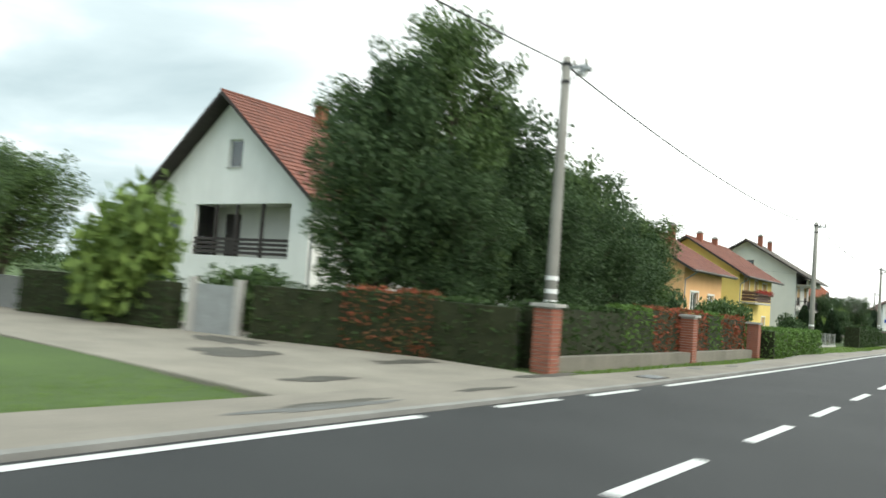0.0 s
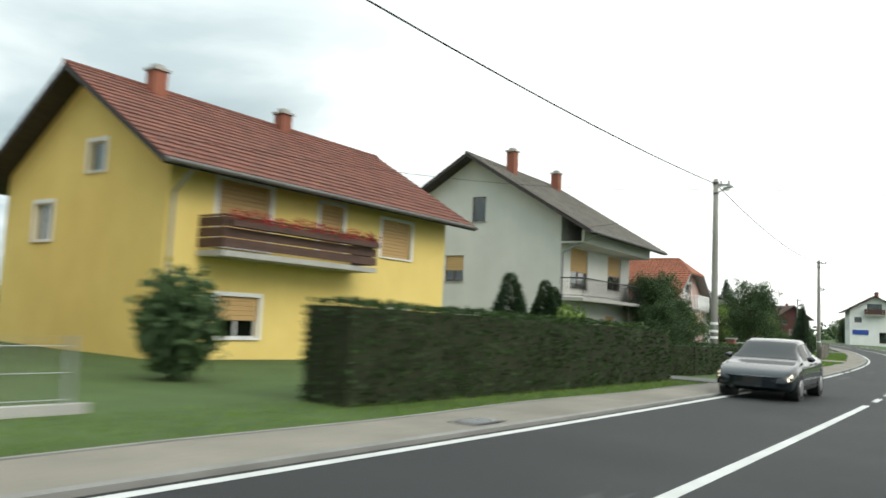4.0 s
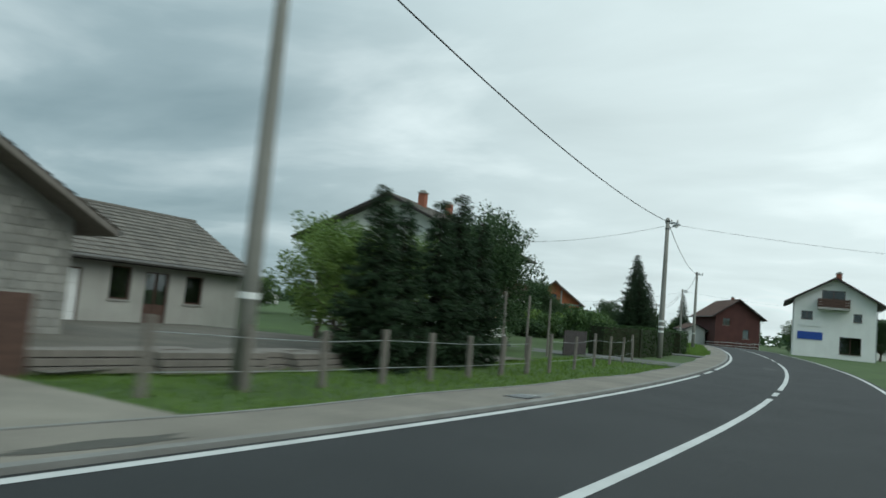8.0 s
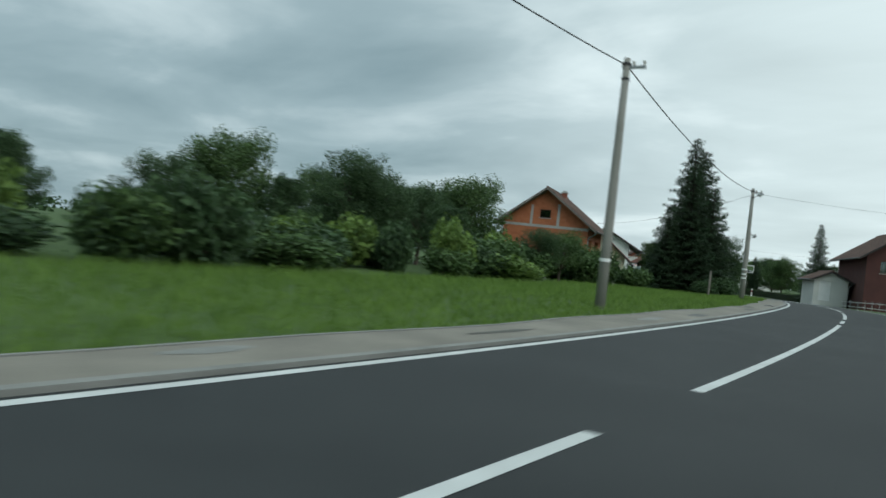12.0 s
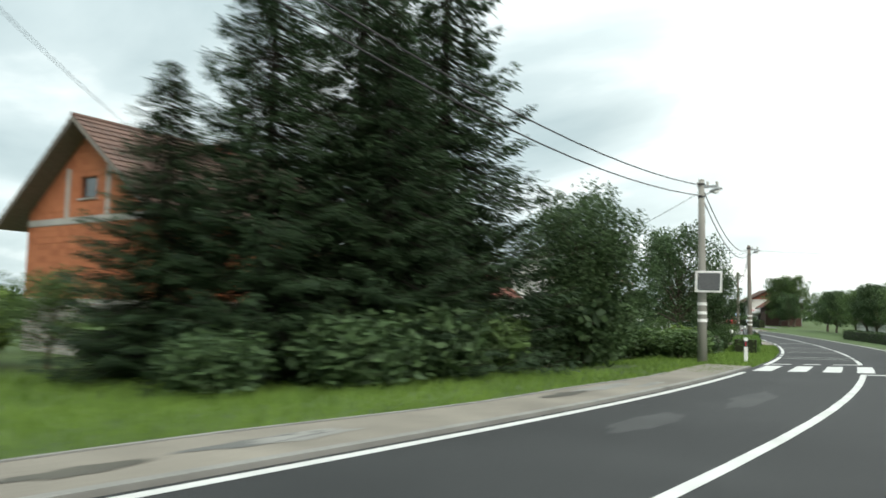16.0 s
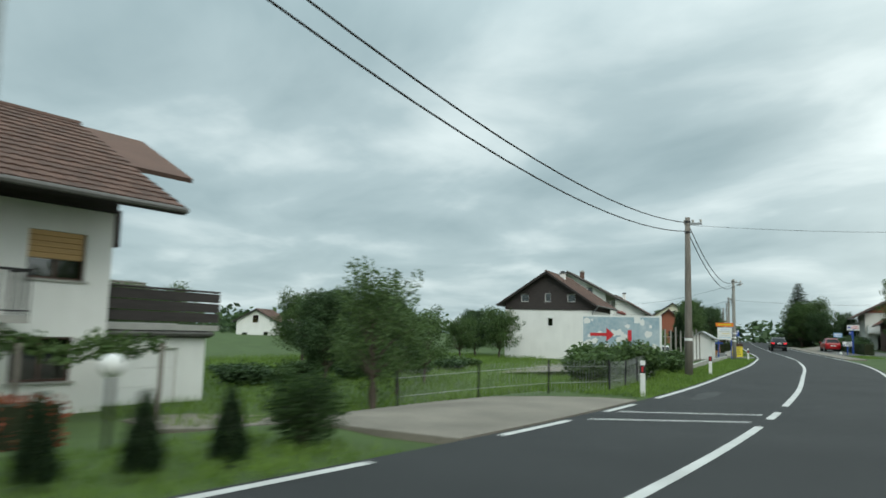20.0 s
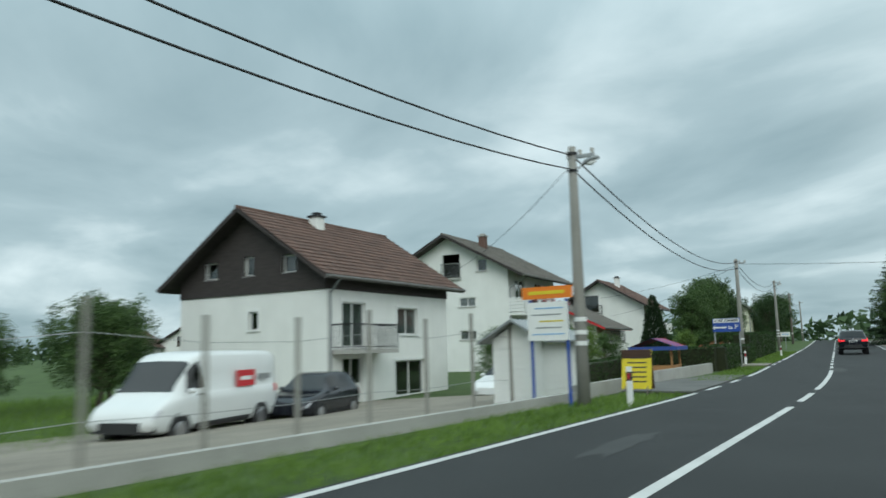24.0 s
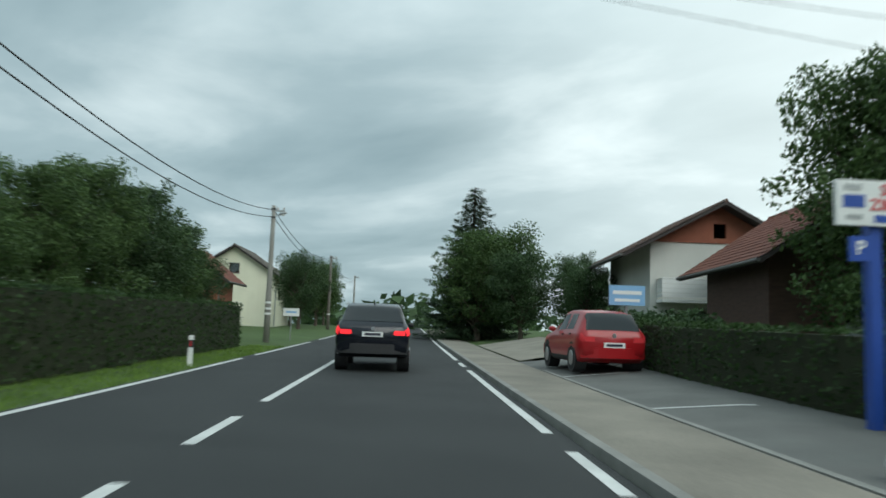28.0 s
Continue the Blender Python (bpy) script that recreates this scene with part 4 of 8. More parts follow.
def grass_band(s0, s1, la, lb, count, tall, seed, name="grass"):
    rng = random.Random(seed)
    me = Mesh()
    fa = la if callable(la) else (lambda s: la)
    fb = lb if callable(lb) else (lambda s: lb)
    for _ in range(count):
        s = rng.uniform(s0, s1)
        lat = fa(s) + (fb(s) - fa(s)) * rng.random()
        p = ground(s, lat)
        for _ in range(2):
            a = rng.uniform(0, 6.28)
            z = tall * rng.uniform(0.5, 1.5)
            d = Vector((math.cos(a), math.sin(a), 0))
            p2 = p + Vector((rng.gauss(0, .04), rng.gauss(0, .04), -0.02))
            lean = Vector((rng.gauss(0, .35) * z, rng.gauss(0, .35) * z, z))
            me.face(p2 - d * 0.012, p2 + d * 0.012, p2 + lean * 0.6 + d * 0.007, p2 + lean)
    ob = part(name, me, GRASS, None, "rough green grass blades on the verge")
    return tagged(ob, category="grass", kind="stuff")


# ---- houses ----
def clip(poly, lines):
    """Keeps the part of a flat polygon below each line (a, b, c): a*u + b*v <= c."""
    for a, b, c in lines:
        out = []
        for i, p in enumerate(poly):
            q = poly[(i + 1) % len(poly)]
            dp, dq = a * p[0] + b * p[1] - c, a * q[0] + b * q[1] - c
            if dp <= 0:
                out.append(p)
            if dp * dq < 0:
                u = dp / (dp - dq)
                out.append((p[0] + u * (q[0] - p[0]), p[1] + u * (q[1] - p[1])))
        poly = out
        if len(poly) < 3:
            return []
    return poly


def wall_side(me, m, width, z0, height, holes, lines=(), deep=0.22):
    """One side of a house, with its openings cut through and lined; m lays (u, depth, v) into the house."""
    us = sorted({0, width, *[h[0] for h in holes], *[h[0] + h[2] for h in holes]})
    vs = sorted({z0, height, *[h[1] for h in holes], *[h[1] + h[3] for h in holes]})
    for u0, u1 in zip(us, us[1:]):
        for v0, v1 in zip(vs, vs[1:]):
            cu, cv = (u0 + u1) / 2, (v0 + v1) / 2
            if any(h[0] < cu < h[0] + h[2] and h[1] < cv < h[1] + h[3] for h in holes):
                continue
            poly = clip([(u0, v0), (u1, v0), (u1, v1), (u0, v1)], lines)
            if poly:
                me.face(*[m @ Vector((u, 0, v)) for u, v in poly])
                me.face(*[m @ Vector((u, deep, v)) for u, v in poly[::-1]])
    me.face(*[m @ Vector(p) for p in ((0, 0, z0), (0, deep, z0), (width, deep, z0), (width, 0, z0))])
    for u, v, w, h, *_ in holes:
        c = [(u, v), (u + w, v), (u + w, v + h), (u, v + h)]
        for i in range(4):
            p, q = c[i], c[(i + 1) % 4]
            me.face(m @ Vector((p[0], 0, p[1])), m @ Vector((p[0], deep, p[1])), m @ Vector((q[0], deep, q[1])), m @ Vector((q[0], 0, q[1])))


def window_unit(parent, m, u, v, w, h, style, trim):
    """Frame, panes and sill in an opening. style: b blind down, h half blind, c curtain, d door, o open dark hole, g garage door, w plain."""
    win = part("door" if style in "dg" else "window", Mesh(), WHITEPVC, parent)
    fr = WHITEPVC if trim != "dark" else BROWNWOOD
    t, y0, y1 = 0.055, 0.09, 0.15
    if style == "o":
        return
    frame_mesh = Mesh()
    for a, b, c, d in ((0, t, 0, h), (w - t, w, 0, h), (t, w - t, 0, t), (t, w - t, h - t, h)) + (((w / 2 - t / 2, w / 2 + t / 2, t, h - t),) if w > 1.0 and style not in "g" else ()):
        frame_mesh.box(u + a, u + b, y0, y1, v + c, v + d, m)
    part("frame", frame_mesh, fr, win)
    if style == "g":
        slab = Mesh()
        k = int(h / 0.45)
        for i in range(k):
            slab.box(u + t, u + w - t, 0.10, 0.14, v + t + (h - 2 * t) * i / k + 0.008, v + t + (h - 2 * t) * (i + 1) / k, m)
        part("panel", slab, WHITEPVC, win)
        return
    glass = part("pane", Mesh().box(u + t, u + w - t, 0.115, 0.123, v + t, v + h - t, m), GLASS, win)
    glass.visible_shadow = False
    if style in "bh":
        cut = 0.0 if style == "b" else h * 0.42
        bl = Mesh()
        k = max(int((h - cut) / 0.12), 1)
        for i in range(k):
            za, zb = v + cut + (h - cut) * i / k, v + cut + (h - cut) * (i + 1) / k
            a, b = u + t * 0.6, u + w - t * 0.6
            bl.face(*[m @ Vector(p) for p in ((a, 0.085, za), (b, 0.085, za), (b, 0.066, za + 0.015), (a, 0.066, za + 0.015))])
            bl.face(*[m @ Vector(p) for p in ((a, 0.066, za + 0.015), (b, 0.066, za + 0.015), (b, 0.07, zb - 0.01), (a, 0.07, zb - 0.01))])
            bl.face(*[m @ Vector(p) for p in ((a, 0.07, zb - 0.01), (b, 0.07, zb - 0.01), (b, 0.085, zb), (a, 0.085, zb))])
        part("roller_blind", bl, BLIND, win, "wooden roller blind let down" if style == "b" else "wooden roller blind half down")
    # net curtain for c; otherwise a near-black sheet paints the room's darkness
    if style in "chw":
        part("curtain", Mesh().box(u, u + w, 0.2, 0.21, v, v + h * 1.0, m), CURTAIN if style == "c" else DARK_INSIDE, win, "pale net curtain" if style == "c" else "near-black sheet painted as the unlit room")
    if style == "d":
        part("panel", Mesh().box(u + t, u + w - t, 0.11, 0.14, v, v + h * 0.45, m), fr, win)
        # the same near-black sheet, room shade put into its colour
        part("curtain", Mesh().box(u, u + w, 0.2, 0.21, v, v + h, m), DARK_INSIDE, win, "near-black sheet painted as the unlit room")
    if style in "bhcw":
        part("sill", Mesh().box(u - 0.06, u + w + 0.06, -0.06, 0.10, v - 0.05, v, m), fr if trim == "white" else CONCRETE, win)
    if trim == "white":
        sur = Mesh()
        for a, b, c, d in ((-0.12, 0, -0.05, h + 0.12), (w, w + 0.12, -0.05, h + 0.12), (0, w, h, h + 0.12)):
            sur.box(u + a, u + b, -0.025, 0.02, v + c, v + d, m)
        part("surround", sur, WHITEPVC, win, "white painted surround")


def roof_slab(me, eave, ridge_v, length, course=0.34, tile=0.30, thick=0.05, seed=0, pieces=None):
    """One slope as overlapping courses of tiles: eave corner, vector up the slope, vector along it."""
    up, run = Vector(ridge_v), Vector(length)
    nrm = run.cross(up).normalized()
    if nrm.z < 0:
        nrm = -nrm
    n, k = max(int(up.length / course), 1), max(int(run.length / tile), 1)
    rng = random.Random(seed)
    e = Vector(eave)
    rows = 0
    if pieces is not None:
        rows = min(240 // k, n - 2)
        lift, low, d, w0, w1 = nrm * thick, nrm * 0.012, up * (1.12 / n), run * (0.02 / k), run * (0.98 / k)
        c = [w0 + lift, w1 + lift, d + w1 + low, d + w0 + low]
        m1, m2 = (c[0] + c[1]) / 2 + nrm * 0.022, (c[2] + c[3]) / 2 + nrm * 0.022
        one = Mesh().face(c[0], m1, m2, c[3]).face(m1, c[1], c[2], m2).face(w0, w1, c[1], m1, c[0])
        pieces.append(one)
        for i in range(rows):
            for j in range(k):
                pieces.append(e + up * (i / n) + run * (j / k) + nrm * rng.uniform(-0.006, 0.006))
    for i in range(rows, n):
        a, b = e + up * (i / n), e + up * min((i + 1.12) / n, 1.0)
        for j in range(k):
            g = 0.006 + 0.006 * rng.random()
            p, q = run * ((j + 0.02) / k), run * ((j + 0.98) / k)
            lift = nrm * (thick + rng.uniform(-0.006, 0.006))
            low = nrm * 0.012
            c = [a + p + lift, a + q + lift, b + q + low, b + p + low]
            m1, m2 = (c[0] + c[1]) / 2 + nrm * 0.022, (c[2] + c[3]) / 2 + nrm * 0.022
            me.face(c[0], m1, m2, c[3])
            me.face(m1, c[1], c[2], m2)
            me.face(a + p, a + q, c[1], m1, c[0])


def house(name, s, lat, rot, lx, ly, eave, ridge, wall_mat, roof_mat, label, ridge_axis="x", over=(0.6, 0.9), windows=(), chimneys=(), balconies=(), trim="white", h=None, plinth=None, gable_mat=None, gable_label="dark stained vertical boarding", fascia=DARKWOOD, pipes=True, tile=(0.34, 0.30), half_hip=0.0, block=None):
    """A gabled house. x runs along the road, y away from it; sides: f road front, b back, l the end met first, r the far end."""
    ob = thing(name, place(s, lat, rot, h), label, "house")
    base = -0.9
    rise = ridge - eave
    sides = {
        "f": (Matrix(((1, 0, 0, 0), (0, 1, 0, 0), (0, 0, 1, 0), (0, 0, 0, 1))), lx),
        "b": (Matrix(((-1, 0, 0, lx), (0, -1, 0, ly), (0, 0, 1, 0), (0, 0, 0, 1))), lx),
        "l": (Matrix(((0, 1, 0, 0), (-1, 0, 0, ly), (0, 0, 1, 0), (0, 0, 0, 1))), ly),
        "r": (Matrix(((0, -1, 0, lx), (1, 0, 0, 0), (0, 0, 1, 0), (0, 0, 0, 1))), ly),
    }
    gables = "lr" if ridge_axis == "x" else "fb"
    for key, (m, width) in sides.items():
        holes = [w[1:5] for w in windows if w[0] == key]
        me = Mesh()
        if key in gables:
            k = rise / (width / 2)
            lines = [(-k, 1, eave), (k, 1, eave + k * width)]
            if half_hip and key == "f":
                lines.append((0, 1, ridge - half_hip + half_hip * over[0] / (1.15 * half_hip)))
            if gable_mat:
                wall_side(me, m, width, base, eave, [q for q in holes if q[1] < eave])
                up = Mesh()
                wall_side(up, m @ Matrix.Translation((0, -0.06, 0)), width, eave, ridge, [q for q in holes if q[1] >= eave], lines)
                part("gable", up, gable_mat, ob, gable_label)
            else:
                wall_side(me, m, width, base, ridge, holes, lines)
        else:
            wall_side(me, m, width, base, eave, holes)
        part("wall", me, wall_mat, ob)
        for w in windows:
            if w[0] == key:
                window_unit(ob, m, *w[1:6], trim)
    # roof slopes
    ox, oy = over
    rf = Mesh()
    under = Mesh()
    th = 0.16
    loose = [] if 0 < lat < 19.5 and roof_mat.name in TILE_PIECE else None
    if ridge_axis == "x":
        k = rise / (ly / 2)
        for sgn in (0, 1):
            y = -oy if sgn == 0 else ly + oy
            z = eave - k * oy + 0.12
            top = Vector((0, (ly / 2 - y), ridge + 0.12 - z))
            roof_slab(rf, (-ox, y, z), top, (lx + 2 * ox, 0, 0), *tile, seed=sgn, pieces=loose if sgn == 0 else None)
            a, b = Vector((-ox, y, z - 0.012)), Vector((lx + ox, y, z - 0.012))
            q = [a, b, b + top, a + top]
            dn = Vector((0, 0, -th))
            under.face(*q)
            under.face(*[p + dn for p in q[::-1]])
            for i in range(4):
                under.face(q[i], q[i] + dn, q[(i + 1) % 4] + dn, q[(i + 1) % 4])
            part("gutter", Mesh().tube((-ox, y - 0.07 * (1 - 2 * sgn), z - 0.06), (lx + ox, y - 0.07 * (1 - 2 * sgn), z - 0.06), 0.075, 0.075, 8), EAVE_GUTTER, ob)
        part("ridge_cap", Mesh().tube((-ox, ly / 2, ridge + 0.13), (lx + ox, ly / 2, ridge + 0.13), 0.1, 0.1, 8), roof_mat, ob)
        if pipes:
            z = eave - k * oy
            part("downpipe", Mesh().tube((0.12, -oy, z), (0.12, -0.07, z - 0.35 - oy * 0.25), 0.045).tube((0.12, -0.07, z - 0.35 - oy * 0.25), (0.12, -0.07, base), 0.045), GUTTER, ob)
    else:
        k = rise / (lx / 2)
        for sgn in (0, 1):
            x = -oy if sgn == 0 else lx + oy
            z = eave - k * oy + 0.12
            top = Vector((lx / 2 - x, 0, ridge + 0.12 - z))
            roof_slab(rf, (x, -ox, z), top, (0, ly + 2 * ox, 0), *tile, seed=sgn, pieces=loose if sgn == 0 else None)
            a, b = Vector((x, -ox, z - 0.012)), Vector((x, ly + ox, z - 0.012))
            q = [a, b, b + top, a + top]
            dn = Vector((0, 0, -th))
            under.face(*q)
            under.face(*[p + dn for p in q[::-1]])
            for i in range(4):
                under.face(q[i], q[i] + dn, q[(i + 1) % 4] + dn, q[(i + 1) % 4])
            part("gutter", Mesh().tube((x - 0.07 * (1 - 2 * sgn), -ox, z - 0.06), (x - 0.07 * (1 - 2 * sgn), ly + ox, z - 0.06), 0.075, 0.075, 8), EAVE_GUTTER, ob)
        part("ridge_cap", Mesh().tube((lx / 2, -ox, ridge + 0.13), (lx / 2, ly + ox, ridge + 0.13), 0.1, 0.1, 8), roof_mat, ob)
    roof = part("roof", rf, roof_mat, ob)
    if loose:
        one = loose[0].data("roof_tile", TILE_PIECE[roof_mat.name])
        for p in loose[1:]:
            tl = new("roof_tile", one)
            tl.parent = roof
            tl.matrix_basis = Matrix.Translation(p)
    deck = part("roof_deck", under, fascia, ob)
    if half_hip:
        # the gable's top is cut back to a small hipped slope
        run = 1.15 * half_hip
        for cut in [roof, deck] + [o for o in ob.children if o.name.startswith("ridge_cap")]:
            bm = bmesh.new()
            bm.from_mesh(cut.data)
            bmesh.ops.bisect_plane(bm, geom=bm.verts[:] + bm.edges[:] + bm.faces[:], plane_co=(0, run - ox, ridge + 0.16), plane_no=(0, -half_hip, run), clear_outer=True)
            bm.to_mesh(cut.data)
            bm.free()
        half = half_hip / (rise / (lx / 2))
        tri = [Vector((lx / 2 - half, -ox, ridge + 0.17 - half_hip)), Vector((lx / 2 + half, -ox, ridge + 0.17 - half_hip)), Vector((lx / 2, run - ox, ridge + 0.17))]
        dn = Vector((0, 0, -0.12))
        hip = Mesh().face(*tri).face(*[q + dn for q in tri[::-1]])
        for i in range(3):
            hip.face(tri[i], tri[i] + dn, tri[(i + 1) % 3] + dn, tri[(i + 1) % 3])
        part("hip_slope", hip, roof_mat, ob)
    if plinth:
        pl = Mesh()
        for key, (m, width) in sides.items():
            pl.box(-0.03, width + 0.03, -0.05, 0.0, base, plinth[0], m)
        part("plinth", pl, plinth[1], ob)
    for cx, cy, ctop, *rest in chimneys:
        cm = rest[0] if rest else BRICK
        zc = (eave + (rise / (ly / 2)) * min(cy, ly - cy)) if ridge_axis == "x" else (eave + (rise / (lx / 2)) * min(cx, lx - cx))
        ch = part("chimney", Mesh().box(cx - 0.24, cx + 0.24, cy - 0.24, cy + 0.24, zc - 0.3, ctop), cm, ob)
        part("cap", Mesh().box(cx - 0.31, cx + 0.31, cy - 0.31, cy + 0.31, ctop, ctop + 0.08).box(cx - 0.16, cx + 0.16, cy - 0.16, cy + 0.16, ctop + 0.08, ctop + 0.22), CONCRETE if cm is not WHITE else DARKSTEEL, ch)
    for b in balconies:
        balcony(ob, sides[b[0]][0], *b[1:])
    if block:
        blocks(ob, sides, lx, ly, eave, ridge, windows, gables, *block)
    return ob


def flowers(parent, m, u0, u1, y, z, mat, seed):
    rng = random.Random(seed)
    tufts = []
    n = max(int((u1 - u0) / 0.28), 1)
    for i in range(n):
        c = m @ Vector((u0 + (u1 - u0) * (i + 0.5) / n, y, z + rng.uniform(-0.05, 0.08)))
        a, b = Mesh(), Mesh()
        leaf_cloud(a, c, 0.24, 60, 0.075, rng, 0.9, 0.2)
        leaf_cloud(b, c, 0.22, 22, 0.07, rng, 0.9, 0.1)
        tufts.append((a, b))
    box = part("flower_box", Mesh().box(u0, u1, y - 0.09, y + 0.09, z - 0.25, z - 0.08, m), BROWNWOOD, parent, "brown flower box")
    for a, b in tufts:
        tagged(part("bloom", a, mat, box), kind="stuff")
        tagged(part("foliage", b, LEAF, box), kind="stuff")


def balcony(ob, m, u0, u1, z, out, kind, bloom=None, petals=None):
    """Slab and railing in front of a side; kind: iron bars, white slats, brown boards or a low white wall."""
    bal = part("balcony", Mesh().box(u0, u1, -out, 0.0, z - 0.16, z, m), CONCRETE if kind != "white" else WHITE, ob)
    mat = {"iron": DARKSTEEL, "black": DARKSTEEL, "board": BROWNWOOD, "white": WHITEPVC, "baluster": WHITEPVC, "grey": STEEL, "dark": DARKWOOD}[kind]
    hh = 0.95
    runs = [((u0, -out + 0.04), (u1, -out + 0.04)), ((u0 + 0.03, -out + 0.04), (u0 + 0.03, 0)), ((u1 - 0.03, -out + 0.04), (u1 - 0.03, 0))]
    rail = Mesh()
    bars = Mesh()
    for p, q in runs:
        P, Q = m @ Vector((*p, z)), m @ Vector((*q, z))
        up = Vector((0, 0, hh))
        rail.tube(P + up, Q + up, 0.03, 0.03, 6)
        d = (Q - P)
        if kind in ("iron", "grey", "black"):
            rail.tube(P + Vector((0, 0, 0.1)), Q + Vector((0, 0, 0.1)), 0.015, 0.015, 5)
            n = max(int(d.length / 0.13), 1)
            for i in range(n + 1):
                bars.tube(P + d * (i / n), P + d * (i / n) + up, 0.010, 0.010, 4, False)
        elif kind == "baluster":
            n = max(int(d.length / 0.22), 1)
            for i in range(n + 1):
                c = P + d * (i / n)
                bars.tube(c, c + up * 0.3, 0.035, 0.06, 7, False).tube(c + up * 0.3, c + up, 0.06, 0.03, 7, False)
        else:
            n = 4 if kind == "white" else 3
            for i in range(n):
                a = P + Vector((0, 0, 0.08 + (hh - 0.1) * i / n))
                b = Q + Vector((0, 0, 0.08 + (hh - 0.1) * i / n))
                w = Vector((0, 0, (hh - 0.1) / n - 0.03))
                k = (b - a).normalized().cross(Vector((0, 0, 1))) * 0.02
                bars.face(a + k, b + k, b + k + w, a + k + w)
                bars.face(a - k, a - k + w, b - k + w, b - k)
                bars.face(a + k + w, b + k + w, b - k + w, a - k + w)
                bars.face(a + k, a - k, b - k, b + k)
    part("handrail", rail, mat, bal)
    part("railing", bars, mat, bal)
    if bloom:
        for a, b in bloom:
            flowers(bal, m, a, b, -out - 0.10, z + hh * 0.95, petals or FLOWER, int(u0 * 10 + a * 7))


def blocks(ob, sides, lx, ly, eave, ridge, windows, gables, mat, size, keys, floor=-0.9, top=None):
    """Bare masonry blocks standing a little proud of the bed joints."""
    bw, bh = size
    for key in keys:
        m, width = sides[key]
        me = Mesh()
        k = (ridge - eave) / (width / 2)
        z, row = floor, 0
        zt = top if top is not None else (ridge if key in gables else eave)
        while z < zt - 0.02:
            u = -bw / 2 * (row % 2)
            while u < width:
                a, b = max(u, 0), min(u + bw - 0.012, width)
                v = z + bh - 0.012
                lim = eave + k * min(a, width - b) if key in gables else eave
                hit = any(w[0] == key and a < w[1] + w[3] and b > w[1] and z < w[2] + w[4] and v > w[2] for w in windows)
                if b - a > 0.05 and not hit and v < lim - 0.02:
                    me.box(a, b, -0.022, 0.0, z, v, m)
                u += bw
            z += bh
            row += 1
        tagged(part("blockwork", me, mat, ob, "bare masonry blocks"), kind="stuff")
# ---- vehicles ----
def car_shell(stations, length, width):
    """A smooth body: at each part of the length from the tail (underside, belt, top, width at the belt, width at the roof)."""
    us = np.linspace(0, 1, 61)
    cols = [np.interp(us, [q[0] for q in stations], [q[i] for q in stations]) for i in range(1, 6)]
    for c in cols:
        for _ in range(2):
            c[1:-1] = 0.25 * c[:-2] + 0.5 * c[1:-1] + 0.25 * c[2:]
    w = width / 2

    def surf(u, q, side, out=0.0):
        zb, belt, top, k, rk = [float(np.interp(u, us, c)) for c in cols]
        rise = top - belt
        e = min(rise / 0.3, 1.0)
        edge = 0.88 * k * (1 - e) + rk * e
        pts = ((0, zb), (.86 * k, zb), (.965 * k, zb + .09), (k, zb + (belt - zb) * .48), (.985 * k, belt - .09), (.935 * k, belt), (edge, belt + rise * .84), (edge * .86, belt + rise * .97), (0, top))
        i = min(int(q), 7)
        f = q - i
        a, b, c, d = pts[max(i - 1, 0)], pts[i], pts[i + 1], pts[min(i + 2, 8)]
        y, z = [0.5 * (2 * b[j] + (c[j] - a[j]) * f + (2 * a[j] - 5 * b[j] + 4 * c[j] - d[j]) * f * f + (3 * b[j] - a[j] - 3 * c[j] + d[j]) * f ** 3) * 0.5 + (b[j] + (c[j] - b[j]) * f) * 0.5 for j in (0, 1)]
        return Vector(((u - 0.5) * length, side * (y * w + (out if q < 7 else out * 0.3)), z + (out if q > 5.9 else 0)))
    return surf


def patch(surf, u0, u1, q0, q1, side, out=0.006, nu=8, nq=5, skew=0.0):
    """A sheet laid on the shell; skew leans its ends with the pillars."""
    me = Mesh()
    for i in range(nu + 1):
        for j in range(nq + 1):
            v = j / nq
            u = u0 + (u1 - u0) * i / nu + skew * v * (1 if i < nu / 2 else -1) * abs(1 - 2 * i / nu)
            me.v.append(tuple(surf(u, q0 + (q1 - q0) * v, side, out)))
    for i in range(nu):
        for j in range(nq):
            a = i * (nq + 1) + j
            me.f.append((a, a + nq + 1, a + nq + 2, a + 1) if side > 0 else (a + 1, a + nq + 2, a + nq + 1, a))
    return me


def cross_patch(surf, u0, u1, q0=6.1, out=0.006, nu=8, nq=6):
    """A sheet right across the shell, for windscreens."""
    me = Mesh()
    row = [(q0 + (8 - q0) * j / nq, -1) for j in range(nq + 1)] + [(8 - (8 - q0) * j / nq, 1) for j in range(1, nq + 1)]
    for i in range(nu + 1):
        for q, side in row:
            me.v.append(tuple(surf(u0 + (u1 - u0) * i / nu, q, side, out) + Vector((0, 0, 0.006))))
    n = len(row)
    for i in range(nu):
        for j in range(n - 1):
            a = i * n + j
            me.f.append((a, a + n, a + n + 1, a + 1)[::-1])
    return me


